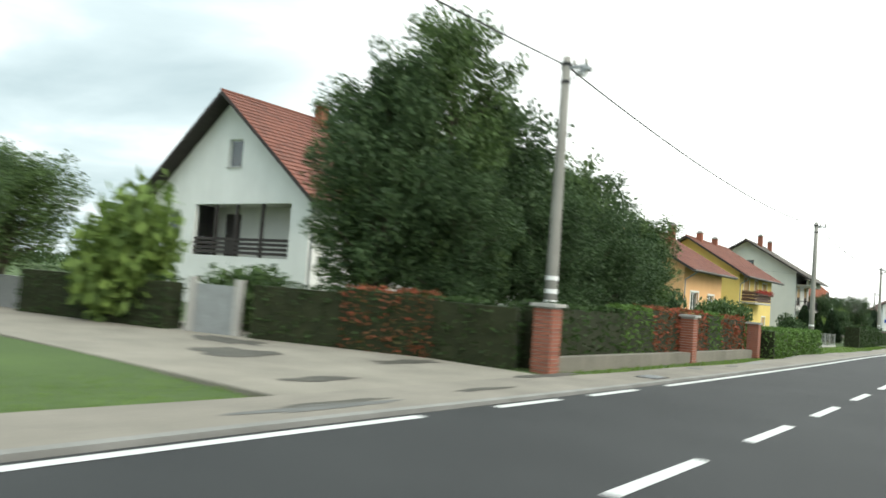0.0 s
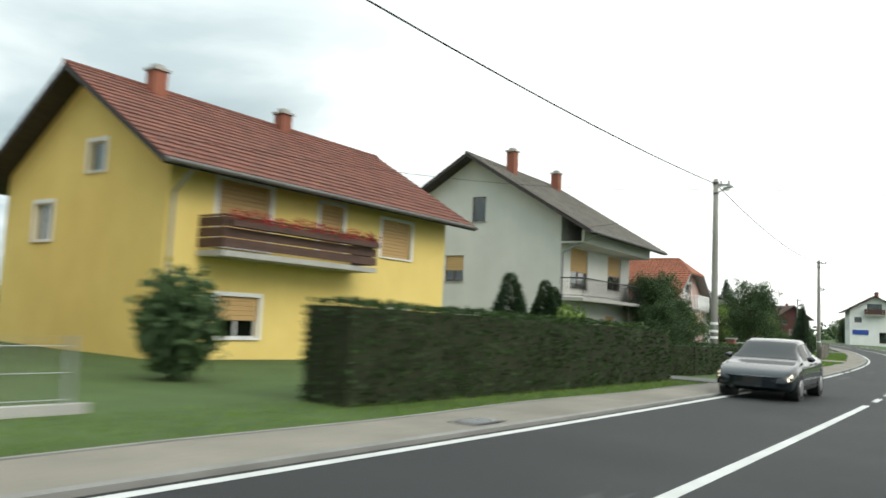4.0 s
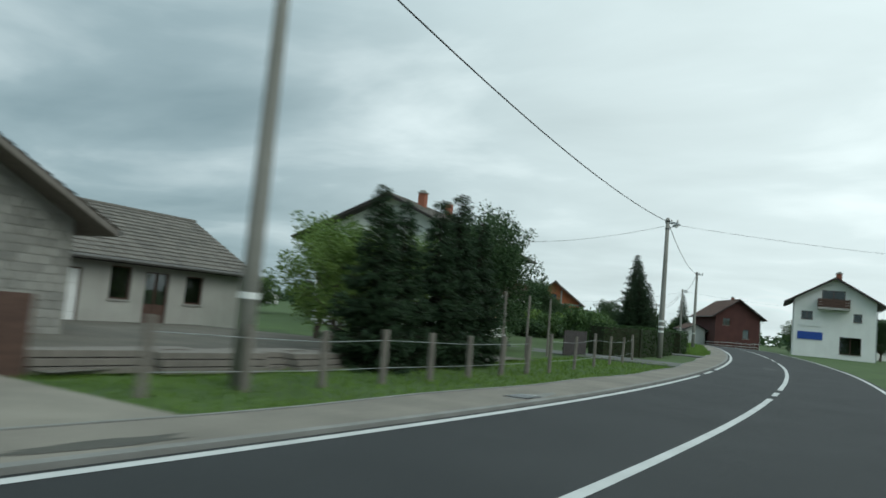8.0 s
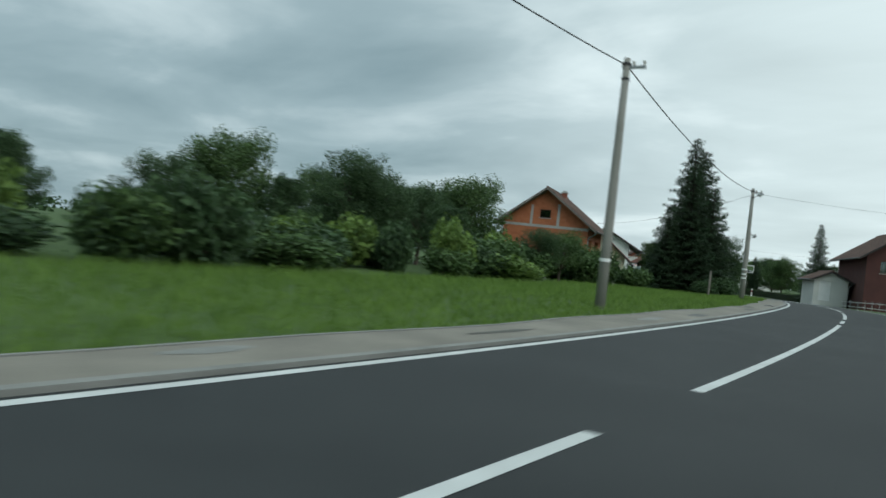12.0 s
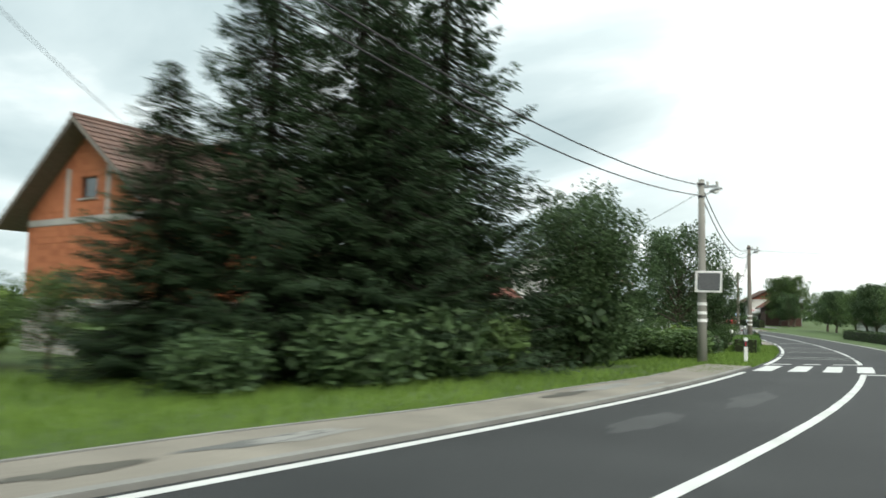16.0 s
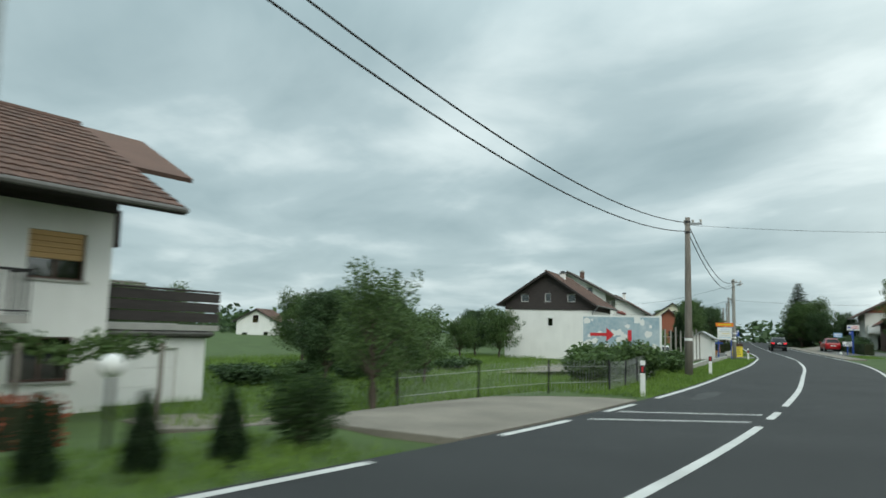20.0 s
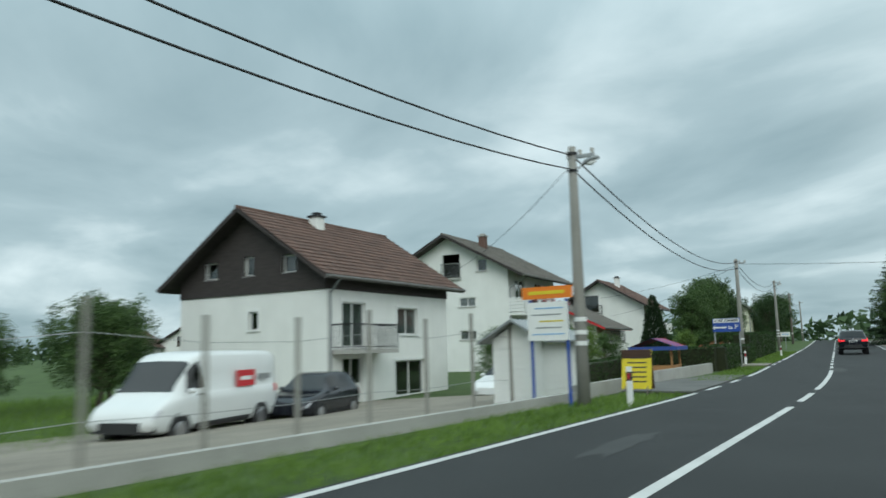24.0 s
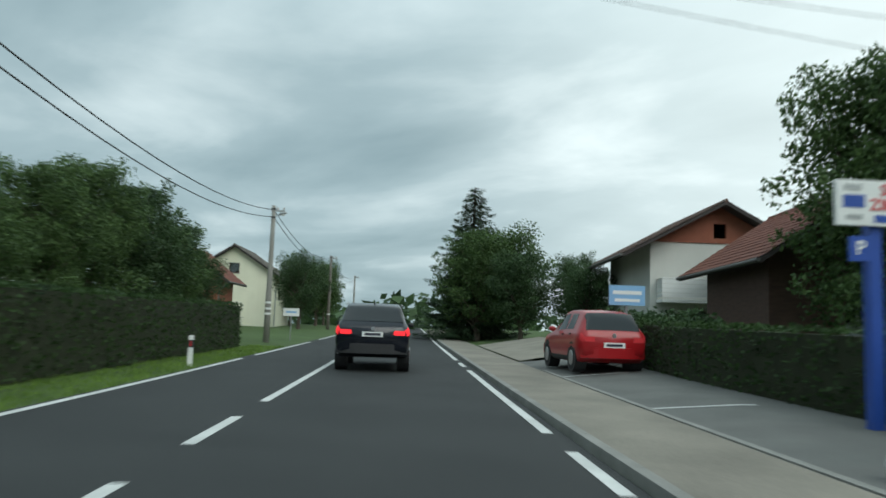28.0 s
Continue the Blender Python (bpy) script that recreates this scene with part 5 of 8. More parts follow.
HATCH = [(0, .42, .80, .83, .88, .62), (.025, .32, .90, .96, .95, .64), (.045, .26, .93, 1.12, .98, .68), (.10, .2, .93, 1.37, 1, .70), (.25, .2, .92, 1.44, 1, .70), (.45, .2, .90, 1.45, 1, .71), (.54, .2, .89, 1.40, 1, .71), (.71, .2, .88, .93, 1, .74), (.75, .2, .86, .89, 1, .8), (.88, .2, .79, .81, .99, .8), (.96, .24, .67, .69, .93, .75), (1, .36, .54, .55, .84, .7)]
SALOON = [(0, .42, .74, .77, .88, .7), (.03, .3, .86, .89, .95, .75), (.13, .22, .91, .94, 1, .75), (.17, .2, .91, .99, 1, .72), (.28, .2, .90, 1.33, 1, .67), (.37, .2, .90, 1.41, 1, .69), (.48, .2, .89, 1.41, 1, .70), (.56, .2, .88, 1.36, 1, .70), (.72, .2, .87, .92, 1, .74), (.76, .2, .85, .88, 1, .8), (.88, .2, .78, .80, .99, .8), (.96, .24, .66, .68, .93, .75), (1, .36, .52, .53, .84, .7)]
SUV = [(0, .52, 1.02, 1.06, .90, .72), (.02, .40, 1.10, 1.18, .97, .74), (.045, .34, 1.13, 1.28, .99, .75), (.11, .3, 1.14, 1.62, 1, .75), (.2, .3, 1.13, 1.71, 1, .75), (.45, .3, 1.10, 1.72, 1, .75), (.55, .3, 1.09, 1.65, 1, .74), (.69, .3, 1.08, 1.14, 1, .76), (.73, .3, 1.06, 1.09, 1, .8), (.89, .3, .98, 1.0, .99, .8), (.97, .34, .84, .86, .94, .75), (1, .46, .7, .71, .86, .7)]
VAN = [(0, .45, 1.20, 2.05, .96, .86), (.015, .34, 1.22, 2.12, .99, .88), (.1, .3, 1.22, 2.15, 1, .88), (.60, .3, 1.20, 2.15, 1, .87), (.68, .3, 1.18, 2.10, 1, .85), (.73, .3, 1.16, 1.95, 1, .82), (.86, .3, 1.08, 1.16, 1, .76), (.89, .3, 1.03, 1.07, .99, .8), (.98, .32, .84, .86, .95, .8), (1, .42, .66, .67, .90, .75)]


def car(name, s, lat, rot, label, paint_mat, stations, length=4.2, width=1.74, wheel=0.31, lit="", h=None, screens=(.035, .15, .56, .705), sides=((.20, .36), (.375, .60)), rails=False, axles=(.18, .80)):
    """A car, x forward."""
    ob = thing(name, place(s, lat, rot, h), label, "car")
    w = width / 2
    surf = car_shell(stations, length, width)
    me = Mesh()
    row = [(q * 0.5, -1) for q in range(17)] + [(8 - q * 0.5, 1) for q in range(1, 16)]
    us = np.linspace(0, 1, 45)
    for u in us:
        me.v += [tuple(surf(u, q, sd)) for q, sd in row]
    n = len(row)
    for i in range(len(us) - 1):
        for j in range(n):
            a, b = i * n + j, i * n + (j + 1) % n
            me.f.append((a, b, b + n, a + n)[::-1])
    me.f += [tuple(range(n)), tuple(range((len(us) - 1) * n, len(us) * n))[::-1]]
    part("body", me, paint_mat, ob, smoothed=True)
    for y in (-1, 1):
        for a, b in sides:
            part("side_window", patch(surf, a, b, 5.12, 5.93, y, 0.005, skew=0.02), CARGLASS, ob, smoothed=True)
        xm = sides[-1][1] if sides else screens[2]
        c = surf(xm - 0.005, 5.0, y)
        part("side_mirror", Mesh().ball(c + Vector((0, y * 0.13, 0.08)), 0.1, 10, 0.7), PLASTIC if lit == "suv" else paint_mat, ob, smoothed=True)
        for a, b in sides:
            p = surf(a + 0.03, 4.2, y)
            part("door_handle", Mesh().box(p.x - 0.08, p.x + 0.08, p.y - 0.015, p.y + 0.018, p.z - 0.015, p.z + 0.015), PLASTIC, ob)
        part("sill", patch(surf, axles[0] + .10, axles[1] - .10, 1.2, 2.2, y, 0.008), PLASTIC, ob)
        zt = stations[1][2]
        part("tail_light", patch(surf, 0.0, 0.035, 3.6, 4.9, y, 0.012, 4, 4), TAIL_GLOW if lit == "suv" else SIGNRED, ob)
        lamp = Mesh().box(-length / 2 - 0.012, -length / 2 + 0.05, min(y * w * .56, y * w * .86), max(y * w * .56, y * w * .86), zt - .21, zt - .10)
        part("tail_light", lamp, TAIL_GLOW if lit == "suv" else SIGNRED, ob)
        part("headlight", patch(surf, .95, .99, 3.9, 4.65, y, 0.012, 4, 4), HEAD_GLOW if lit == "head" else CHROME, ob)
    if screens[1] > screens[0]:
        part("rear_window", cross_patch(surf, screens[0], screens[1], 5.9), CARGLASS, ob, smoothed=True)
    part("windscreen", cross_patch(surf, screens[2], screens[3]), CARGLASS, ob, smoothed=True)
    for u in axles:
        for y in (-1, 1):
            c = Vector(((u - 0.5) * length, y * (w - 0.10), wheel))
            part("wheel_arch", Mesh().tube(c + Vector((0, -y * 0.2, 0.02)), c + Vector((0, y * 0.098, 0.02)), wheel + 0.055, None, 24), PLASTIC, ob)
            wh = part("wheel", Mesh().pipe([c + Vector((0, d, 0)) for d in (-0.1, -0.08, 0.08, 0.105)], (wheel - .03, wheel, wheel, wheel - .03), 24), RUBBER, ob, smoothed=False)
            part("rim", Mesh().tube(c + Vector((0, y * 0.09, 0)), c + Vector((0, y * 0.115, 0)), wheel * 0.66, wheel * 0.58, 16), CHROME, wh)
    xr, xf = -length / 2, length / 2
    zt = stations[1][2]
    zp = zt - .26 if lit == "suv" else .56
    part("number_plate", Mesh().box(xr - 0.035, xr + .03, -.26, .26, zp, zp + .12), PLATE, ob)
    part("plate_text", Mesh().box(xr - 0.039, xr - .035, -.2, .2, zp + .03, zp + .09), INK, ob)
    part("number_plate", Mesh().box(xf - 0.05, xf + 0.02, -.26, .26, .40, .51), PLATE, ob)
    zb = stations[0][1]
    for x, nm in ((0.0, "rear"), (1.0, "front")):
        sgn = -1 if x == 0 else 1
        bar = Mesh()
        ring = []
        for k in range(9):
            y = (k / 4 - 1) * w * .93
            ring.append((sgn * (length / 2 + .045 - .16 * abs(k / 4 - 1) ** 3), y))
        for (xa, ya), (xb, yb) in zip(ring, ring[1:]):
            bar.face((xa, ya, zb - .10), (xb, yb, zb - .10), (xb, yb, zb + .14), (xa, ya, zb + .14))
            bar.face((xa, ya, zb + .14), (xb, yb, zb + .14), (xb - sgn * .2, yb, zb + .17), (xa - sgn * .2, ya, zb + .17))
            bar.face((xa, ya, zb - .10), (xb, yb, zb - .10), (xb - sgn * .2, yb, zb - .12), (xa - sgn * .2, ya, zb - .12))
        part("bumper", bar, PLASTIC if lit == "suv" or name == "van" else paint_mat, ob)
    badge = Mesh().tube((xr - .02, 0, zt - .06), (xr + .02, 0, zt - .06), .05, .05, 14)
    part("badge", badge, CHROME, ob, "round bright badge")
    if rails:
        for y in (-1, 1):
            pts = [surf(u, 6.3, y, 0.03) for u in np.linspace(.16, .54, 9)]
            part("roof_rail", Mesh().pipe(pts, [.018] * 9, 6), STEEL, ob)
        p = surf(.17, 8, 1)
        part("aerial", Mesh().tube(p, p + Vector((-.05, 0, .09)), .02, .008, 6), PLASTIC, ob)
    return ob


NAVY = gloss("car_black_blue", (0.010, 0.012, 0.018), 0.2)
DARKGREEN = gloss("car_dark_green", (0.008, 0.013, 0.016), 0.12, 0, 0.6)
REDPAINT = gloss("car_red", (0.34, 0.012, 0.016), 0.3)
WHITEPAINT = gloss("car_white", (0.72, 0.73, 0.72), 0.3)
OLIVE = gloss("car_olive", (0.085, 0.10, 0.06), 0.45, 0, 0.2)
car("suv", 372.4, -1.27, 1.0, "black sports utility vehicle driving ahead with its tail lights lit", NAVY, SUV, 4.7, 1.9, .37, "suv", 0.02, (.03, .115, .575, .685), ((.16, .35), (.37, .61)), True)
red_car = car("hatchback", 372.2, -7.35, 3, "red parked hatchback car in the bay by the hedge", REDPAINT, HATCH, 3.95, 1.72, .30, h=0.16, screens=(.02, .105, .56, .705))
red_car.matrix_basis = red_car.matrix_basis @ Matrix.Diagonal((1.06, 1.06, 1.12, 1))
car("saloon_car", 75.72, 2.12, 180, "dark saloon car coming the other way with headlights on", DARKGREEN, SALOON, 4.3, 1.74, .31, "head", 0.0, (.18, .29, .57, .715), ((.30, .43), (.445, .62)))
car("saloon_car", 313.6, 12.6, 200, "old olive green saloon car parked in the lot", OLIVE, SALOON, 3.9, 1.6, .29, screens=(.18, .29, .57, .715), sides=((.30, .43), (.445, .62)))
car("hatchback", 327.3, 13.6, 195, "black hatchback car parked beside the house", NAVY, HATCH, 3.8, 1.62, .30)
car("saloon_car", 335.4, 10.6, 185, "white saloon car parked in the lot", WHITEPAINT, SALOON, 3.9, 1.62, .29, screens=(.18, .29, .57, .715), sides=((.30, .43), (.445, .62)))
van = car("van", 322.6, 13.6, 196, "white delivery van with a red panel on its side, parked", WHITEPAINT, VAN, 5.5, 1.85, .34, screens=(0, 0, .735, .855), sides=((.66, .78),), axles=(.17, .83))
for y in (-1, 1):
    part("red_panel", Mesh().box(-1.45, -0.55, min(y * .915, y * .93), max(y * .915, y * .93), 1.2, 1.62), SIGNRED, van, "red sign panel")
    part("panel_text", Mesh().box(-1.3, -0.7, min(y * .93, y * .934), max(y * .93, y * .934), 1.36, 1.46), SIGNWHITE, van)
    part("grey_text", Mesh().box(-2.3, -1.65, min(y * .915, y * .925), max(y * .915, y * .925), 1.35, 1.5), STEEL, van)
car("hatchback", 423, -7.5, 0, "red hatchback car far up the road", REDPAINT, HATCH, 4.0, 1.7, .30, h=0.9)

# ---- houses, in the order in which the road meets them ----
first = house("house", 21.2, 20.8, 0, 9.0, 11.4, 5.3, 9.7, WHITE, TILE_RED, "tall white gabled house with dark eaves and a red roof", windows=[("l", 5.6, 6.4, 1.0, 1.3, "w"), ("l", 3.4, 2.3, 6.8, 2.4, "o"), ("l", 1.2, 2.7, 0.9, 1.7, "w"), ("l", 1.0, 0.0, 1.1, 1.2, "w"), ("f", 2, 2.5, 1.6, 1.3, "c")], over=(0.8, 0.9), chimneys=[(5, 5.2, 10.4)], trim="plain")
LEFT_END = Matrix(((0, 1, 0, 0), (-1, 0, 0, 11.4), (0, 0, 1, 0), (0, 0, 0, 1)))
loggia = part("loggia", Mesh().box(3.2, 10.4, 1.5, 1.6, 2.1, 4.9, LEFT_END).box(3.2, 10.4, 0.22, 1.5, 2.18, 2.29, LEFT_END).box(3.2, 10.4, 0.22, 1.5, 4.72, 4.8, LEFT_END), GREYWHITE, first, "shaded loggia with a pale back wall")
for u in (4.9, 6.4, 8.2):
    part("post", Mesh().box(u, u + 0.13, 0.05, 0.17, 2.3, 4.7, LEFT_END), DARKWOOD, loggia)
for k in range(4):
    part("rail", Mesh().box(3.4, 10.2, 0.08, 0.12, 2.42 + k * 0.2, 2.55 + k * 0.2, LEFT_END), DARKWOOD, loggia)
for u in (3.9, 8.6):
    part("inner_door", Mesh().box(u, u + 1.1, 1.46, 1.5, 2.3, 4.4, LEFT_END), DARKWOOD, loggia)
house("farmhouse", 33.2, 15.9, 0, 11.0, 10.2, 3.35, 6.35, WHITE, TILE_BROWN, "low white farmhouse with a mossy brown tiled roof", over=(0.6, 0.75), windows=[("f", 3.0, 0.9, 1.6, 1.2, "w"), ("f", 7.6, 0.9, 1.5, 1.1, "b"), ("l", 4, 1.0, 1.2, 1.2, "w")], chimneys=[(9.6, 5.6, 6.9)], trim="plain")
house("house", 51.4, 15.1, 0, 9.0, 9.8, 4.95, 7.75, ORANGE, TILE_RED, "orange rendered house with white window surrounds and a red tiled roof", over=(0.75, 0.9), windows=[("l", 4.0, 4.15, 0.95, 1.25, "c"), ("l", 5.8, 4.15, 0.95, 1.25, "c"), ("f", 1.6, 1.7, 1.7, 1.35, "c"), ("f", 5.6, 1.7, 1.5, 1.25, "c"), ("f", 5.3, -0.1, 1.3, 0.5, "w")], chimneys=[(4.4, 2.6, 8.1), (8.6, 5.4, 8.0, WHITE)], plinth=(0.55, STONE))
house("house", 67.0, 15.3, 0, 12.6, 9.2, 5.6, 8.4, YELLOW, TILE_RED, "yellow rendered two-storey house with a flowered balcony", over=(0.8, 0.9), windows=[("f", 1.6, 3.2, 1.9, 1.9, "b"), ("f", 8.7, 3.55, 1.7, 1.35, "b"), ("f", 1.8, 0.6, 1.5, 1.2, "h"), ("f", 8.9, 0.6, 1.4, 1.1, "h"), ("l", 5.0, 5.3, 0.9, 0.9, "c"), ("f", 5.6, 3.3, 1.1, 1.7, "b"), ("l", 2.0, 3.3, 1.1, 1.2, "w")], balconies=[("f", 1.0, 7.2, 3.0, 1.15, "board", ((1.1, 7.1),))], chimneys=[(2.0, 4.2, 9.0), (7.6, 4.4, 9.0)])
house("house", 89.0, 14.5, 0, 9.6, 10.6, 7.2, 10.4, GREYWHITE, TILE_GREY, "grey-white three-storey house with an iron balcony and brown blinds", over=(0.85, 1.9), windows=[("l", 5.3, 6.9, 0.85, 1.35, "w"), ("l", 3.7, 3.7, 1.2, 1.4, "h"), ("f", 1.2, 3.5, 2.2, 2.1, "h"), ("f", 6.2, 3.7, 2.0, 1.9, "h"), ("f", 1.4, 0.9, 1.8, 1.3, "h"), ("f", 6.0, 0.9, 1.3, 1.3, "h")], balconies=[("f", 0.0, 9.6, 3.0, 1.25, "black")], chimneys=[(2.6, 4.4, 11.2), (8.3, 4.4, 11.0)], trim="dark", fascia=DARKWOOD)
part("loggia_wall", Mesh().box(0.0, 9.6, -1.25, -1.1, 5.75, 6.3), GREYWHITE, bpy.data.objects["house.003"])
part("loggia_floor", Mesh().box(0.0, 9.6, -1.25, 0.0, 5.68, 5.75), GREYWHITE, bpy.data.objects["house.003"])
house("shed", 90.5, 26.2, 0, 6.0, 5.0, 3.4, 4.6, GREYWHITE, TILE_GREY, "small white shed with a dark roof behind the house", windows=[("l", 3.4, 1.6, 0.9, 0.8, "w")], trim="dark", over=(0.5, 0.5))
house("house", 107.0, 14.2, 0, 9.4, 10.0, 4.1, 6.9, PINK, TILE_ORANGE, "pink rendered house with white quoins and an orange roof", "y", over=(0.7, 0.7), windows=[("f", 3.6, 3.55, 1.9, 1.65, "c"), ("f", 1.4, 0.7, 2.0, 1.5, "w"), ("f", 5.6, 0.7, 1.4, 1.3, "w"), ("l", 3, 1.0, 1.2, 1.2, "w")], balconies=[("f", 2.9, 6.2, 3.3, 1.2, "baluster")], chimneys=[(3.2, 5.6, 7.7, CONCRETE), (4.3, 7.5, 7.9, CONCRETE)], fascia=GUTTER, half_hip=1.15)
pk = bpy.data.objects["house.004"]
for z in range(14):
    part("quoin", Mesh().box(-0.04, 0.42 if z % 2 else 0.30, -0.04, 0.0, z * 0.3 - 0.2, z * 0.3 + 0.08), WHITEPVC, pk)
dish = part("satellite_dish", Mesh().tube((3.5, 4.6, 7.2), (3.5, 4.6, 8.4), 0.03), STEEL, pk, "grey satellite dish on a mast")
part("reflector", Mesh().tube((3.45, 4.35, 8.4), (3.43, 4.2, 8.45), 0.42, 0.25, 16), STEEL, dish)
house("barn", 116.4, 15.2, 0, 8.0, 9.5, 2.9, 5.0, GREYBLOCK, TILE_BROWN, "unrendered grey block barn with a wide roof edge", "y", over=(0.9, 0.6), block=(GREYBLOCK, (0.42, 0.21), "fr", -0.4), trim="dark", fascia=OLDWOOD)
house("cottage", 126.6, 21.5, 0, 10.6, 7.5, 2.5, 4.5, DIRTY, TILE_GREY, "low grey cottage with a dark tiled roof and a dark door", over=(0.4, 0.5), windows=[("f", 4.2, 0.9, 0.9, 1.2, "w"), ("f", 5.7, -0.2, 1.1, 2.2, "d"), ("f", 7.6, 0.9, 0.9, 1.1, "w"), ("f", 0.5, -0.2, 2.6, 2.1, "g")], trim="dark")
house("house", 154.8, 17.8, 0, 9.0, 10.4, 6.1, 8.4, WHITE, TILE_GREY, "white two-storey house with a brown flowered balcony and grey roof", over=(0.9, 1.5), windows=[("l", 4.6, 5.7, 1.1, 1.1, "o"), ("l", 7.2, 3.6, 1.1, 1.2, "w"), ("f", 1.4, 3.6, 2.7, 1.5, "h"), ("f", 5.9, 3.6, 1.4, 1.4, "h"), ("f", 1.2, 0.8, 2.5, 1.3, "h"), ("f", 5.4, 0.8, 1.6, 1.3, "h")], balconies=[("f", 0.0, 9.2, 2.8, 1.2, "board", ((1.0, 8.9),), FLOWER_DARK)], chimneys=[(3.7, 4.9, 9.3), (8.2, 4.9, 9.3)], trim="dark", fascia=DARKWOOD)
part("soffit_wall", Mesh().box(0.0, 9.0, -1.25, 0.0, 5.35, 5.62), WHITE, bpy.data.objects["house.005"], "white soffit beam over the balcony")
house("house", 231.8, 18.6, 0, 8.4, 7.6, 5.0, 7.85, BLOCK, TILE_BROWN, "unfinished house of bare orange hollow brick over grey blocks", over=(0.8, 0.8), windows=[("l", 3.2, 5.3, 1.0, 0.75, "w"), ("f", 0.8, 2.3, 2.0, 1.5, "o"), ("f", 4.6, 2.3, 2.2, 1.5, "o"), ("f", 1.4, -0.4, 1.2, 1.9, "d"), ("f", 4.6, -0.2, 2.0, 1.2, "w")], chimneys=[(5.2, 3.4, 8.1)], block=(BLOCK, (0.34, 0.22), "lf", 1.85), trim="dark", fascia=OLDWOOD)
br = [o for o in bpy.data.objects if o.name.startswith("house.006") and o.parent is None][0]
blk = Mesh()
for z, row in ((k * 0.22 - 0.7, k) for k in range(11)):
    u = -0.2 * (row % 2)
    while u < 7.6:
        a, b = max(u, 0), min(u + 0.388, 7.6)
        if b > a + 0.05:
            blk.box(-0.022, 0.0, a, b, z, z + 0.208)
        u += 0.4
tagged(part("blockwork", blk, GREYBLOCK, br, "grey concrete blocks of the lower storey"), kind="stuff")
part("floor_slab", Mesh().box(-0.1, 8.4, -1.15, -0.05, 1.66, 1.84), CONCRETE, br, "bare concrete balcony slab")
front_blk = Mesh()
for row in range(11):
    u = -0.2 * (row % 2)
    while u < 8.4:
        a, b, z = max(u, 0), min(u + 0.388, 8.4), row * 0.22 - 0.7
        if b > a + 0.05 and not any(w0 - 0.05 < b and a < w1 + 0.05 and z < v1 + 0.05 and z + 0.21 > v0 - 0.08 for w0, w1, v0, v1 in ((1.4, 2.6, -0.4, 1.5), (4.6, 6.6, -0.2, 1.0))):
            front_blk.box(a, b, -0.022, 0.0, z, z + 0.208)
        u += 0.4
tagged(part("blockwork", front_blk, GREYBLOCK, br, "grey concrete blocks of the lower storey"), kind="stuff")
part("ring_beam", Mesh().box(-0.05, 8.4, -0.05, 0.0, 1.72, 1.9).box(-0.05, 0, -0.05, 7.6, 1.72, 1.9).box(-0.05, 0, -0.05, 7.6, 4.45, 4.68).box(-0.05, 8.4, -0.05, 0, 4.6, 4.8), CONCRETE, br, "grey concrete ring beam")
part("column", Mesh().box(-0.045, 0, 2.6, 2.82, 4.68, 6.6).box(-0.045, 0, 5.0, 5.22, 4.68, 6.4), CONCRETE, br)
house("house", 245.4, 16.0, 0, 8.4, 5.8, 3.15, 5.6, CREAM, TILE_RED, "cream rendered house with a faded red tiled roof and grey blinds", over=(0.6, 0.65), windows=[("f", 1.6, 0.6, 1.4, 1.2, "c"), ("f", 4.9, 0.6, 1.8, 1.25, "c"), ("l", 2, 0.6, 1.1, 1.1, "c")])
house("house", 290.5, 34.0, 0, 7.5, 6.5, 2.6, 4.5, WHITE, TILE_GREY, "small white house beyond the gardens", windows=[("l", 3.2, 2.5, 0.8, 1.0, "w"), ("l", 1.2, 0.0, 0.8, 1.0, "w"), ("f", 1, 0.2, 1.0, 1.1, "w"), ("f", 4, 0.2, 1.0, 1.9, "d")], trim="dark", over=(0.5, 0.5))
w4 = house("house", 270.5, 14.5, -1, 6.0, 6.5, 5.7, 7.5, WHITE, TILE_BROWN, "white house with a brown-red tiled roof, dark eaves and a balcony", over=(0.75, 1.7), windows=[("f", 1.1, 2.3, 1.9, 2.0, "h"), ("f", 4.0, 3.05, 1.35, 1.1, "h"), ("f", 3.8, 0.75, 1.4, 1.0, "w"), ("f", 1.0, 0.7, 1.4, 1.1, "w"), ("r", 1.6, 2.9, 1.2, 1.1, "w"), ("l", 2.9, 5.1, 0.9, 0.9, "w"), ("r", 4.0, 0.6, 0.9, 1.9, "d")], balconies=[("f", 0.2, 3.7, 2.2, 0.9, "black")], chimneys=[(3.2, 2.9, 8.0)], trim="dark", h=-0.75)
part("eave_band", Mesh().box(-0.05, 6.05, -0.06, 0.0, 4.75, 5.68), DARKWOOD, w4, "dark boarded band under the eaves")
part("eave_band", Mesh().box(6.0, 6.06, 0.0, 6.5, 4.75, 5.68), DARKWOOD, w4, "dark boarded band under the eaves")
gable_box = part("gable_balcony", Mesh().box(6.06, 6.75, 0.9, 4.9, 4.05, 4.15), DARKWOOD, w4, "dark boarded balcony under the gable")
part("front_board", Mesh().box(6.69, 6.75, 0.9, 4.9, 4.15, 5.0), DARKWOOD, gable_box)
part("side_board", Mesh().box(6.06, 6.69, 0.9, 0.96, 4.15, 5.0), DARKWOOD, gable_box)
part("gable_roof", Mesh().box(6.7, 8.7, 0.0, 2.9, -0.05, 0.08, Matrix.Translation((0, 0.7, 6.12)) @ Matrix.Rotation(math.atan2(1.8, 3.25), 4, "X")), TILE_BROWN, w4, "projecting piece of roof over the gable")
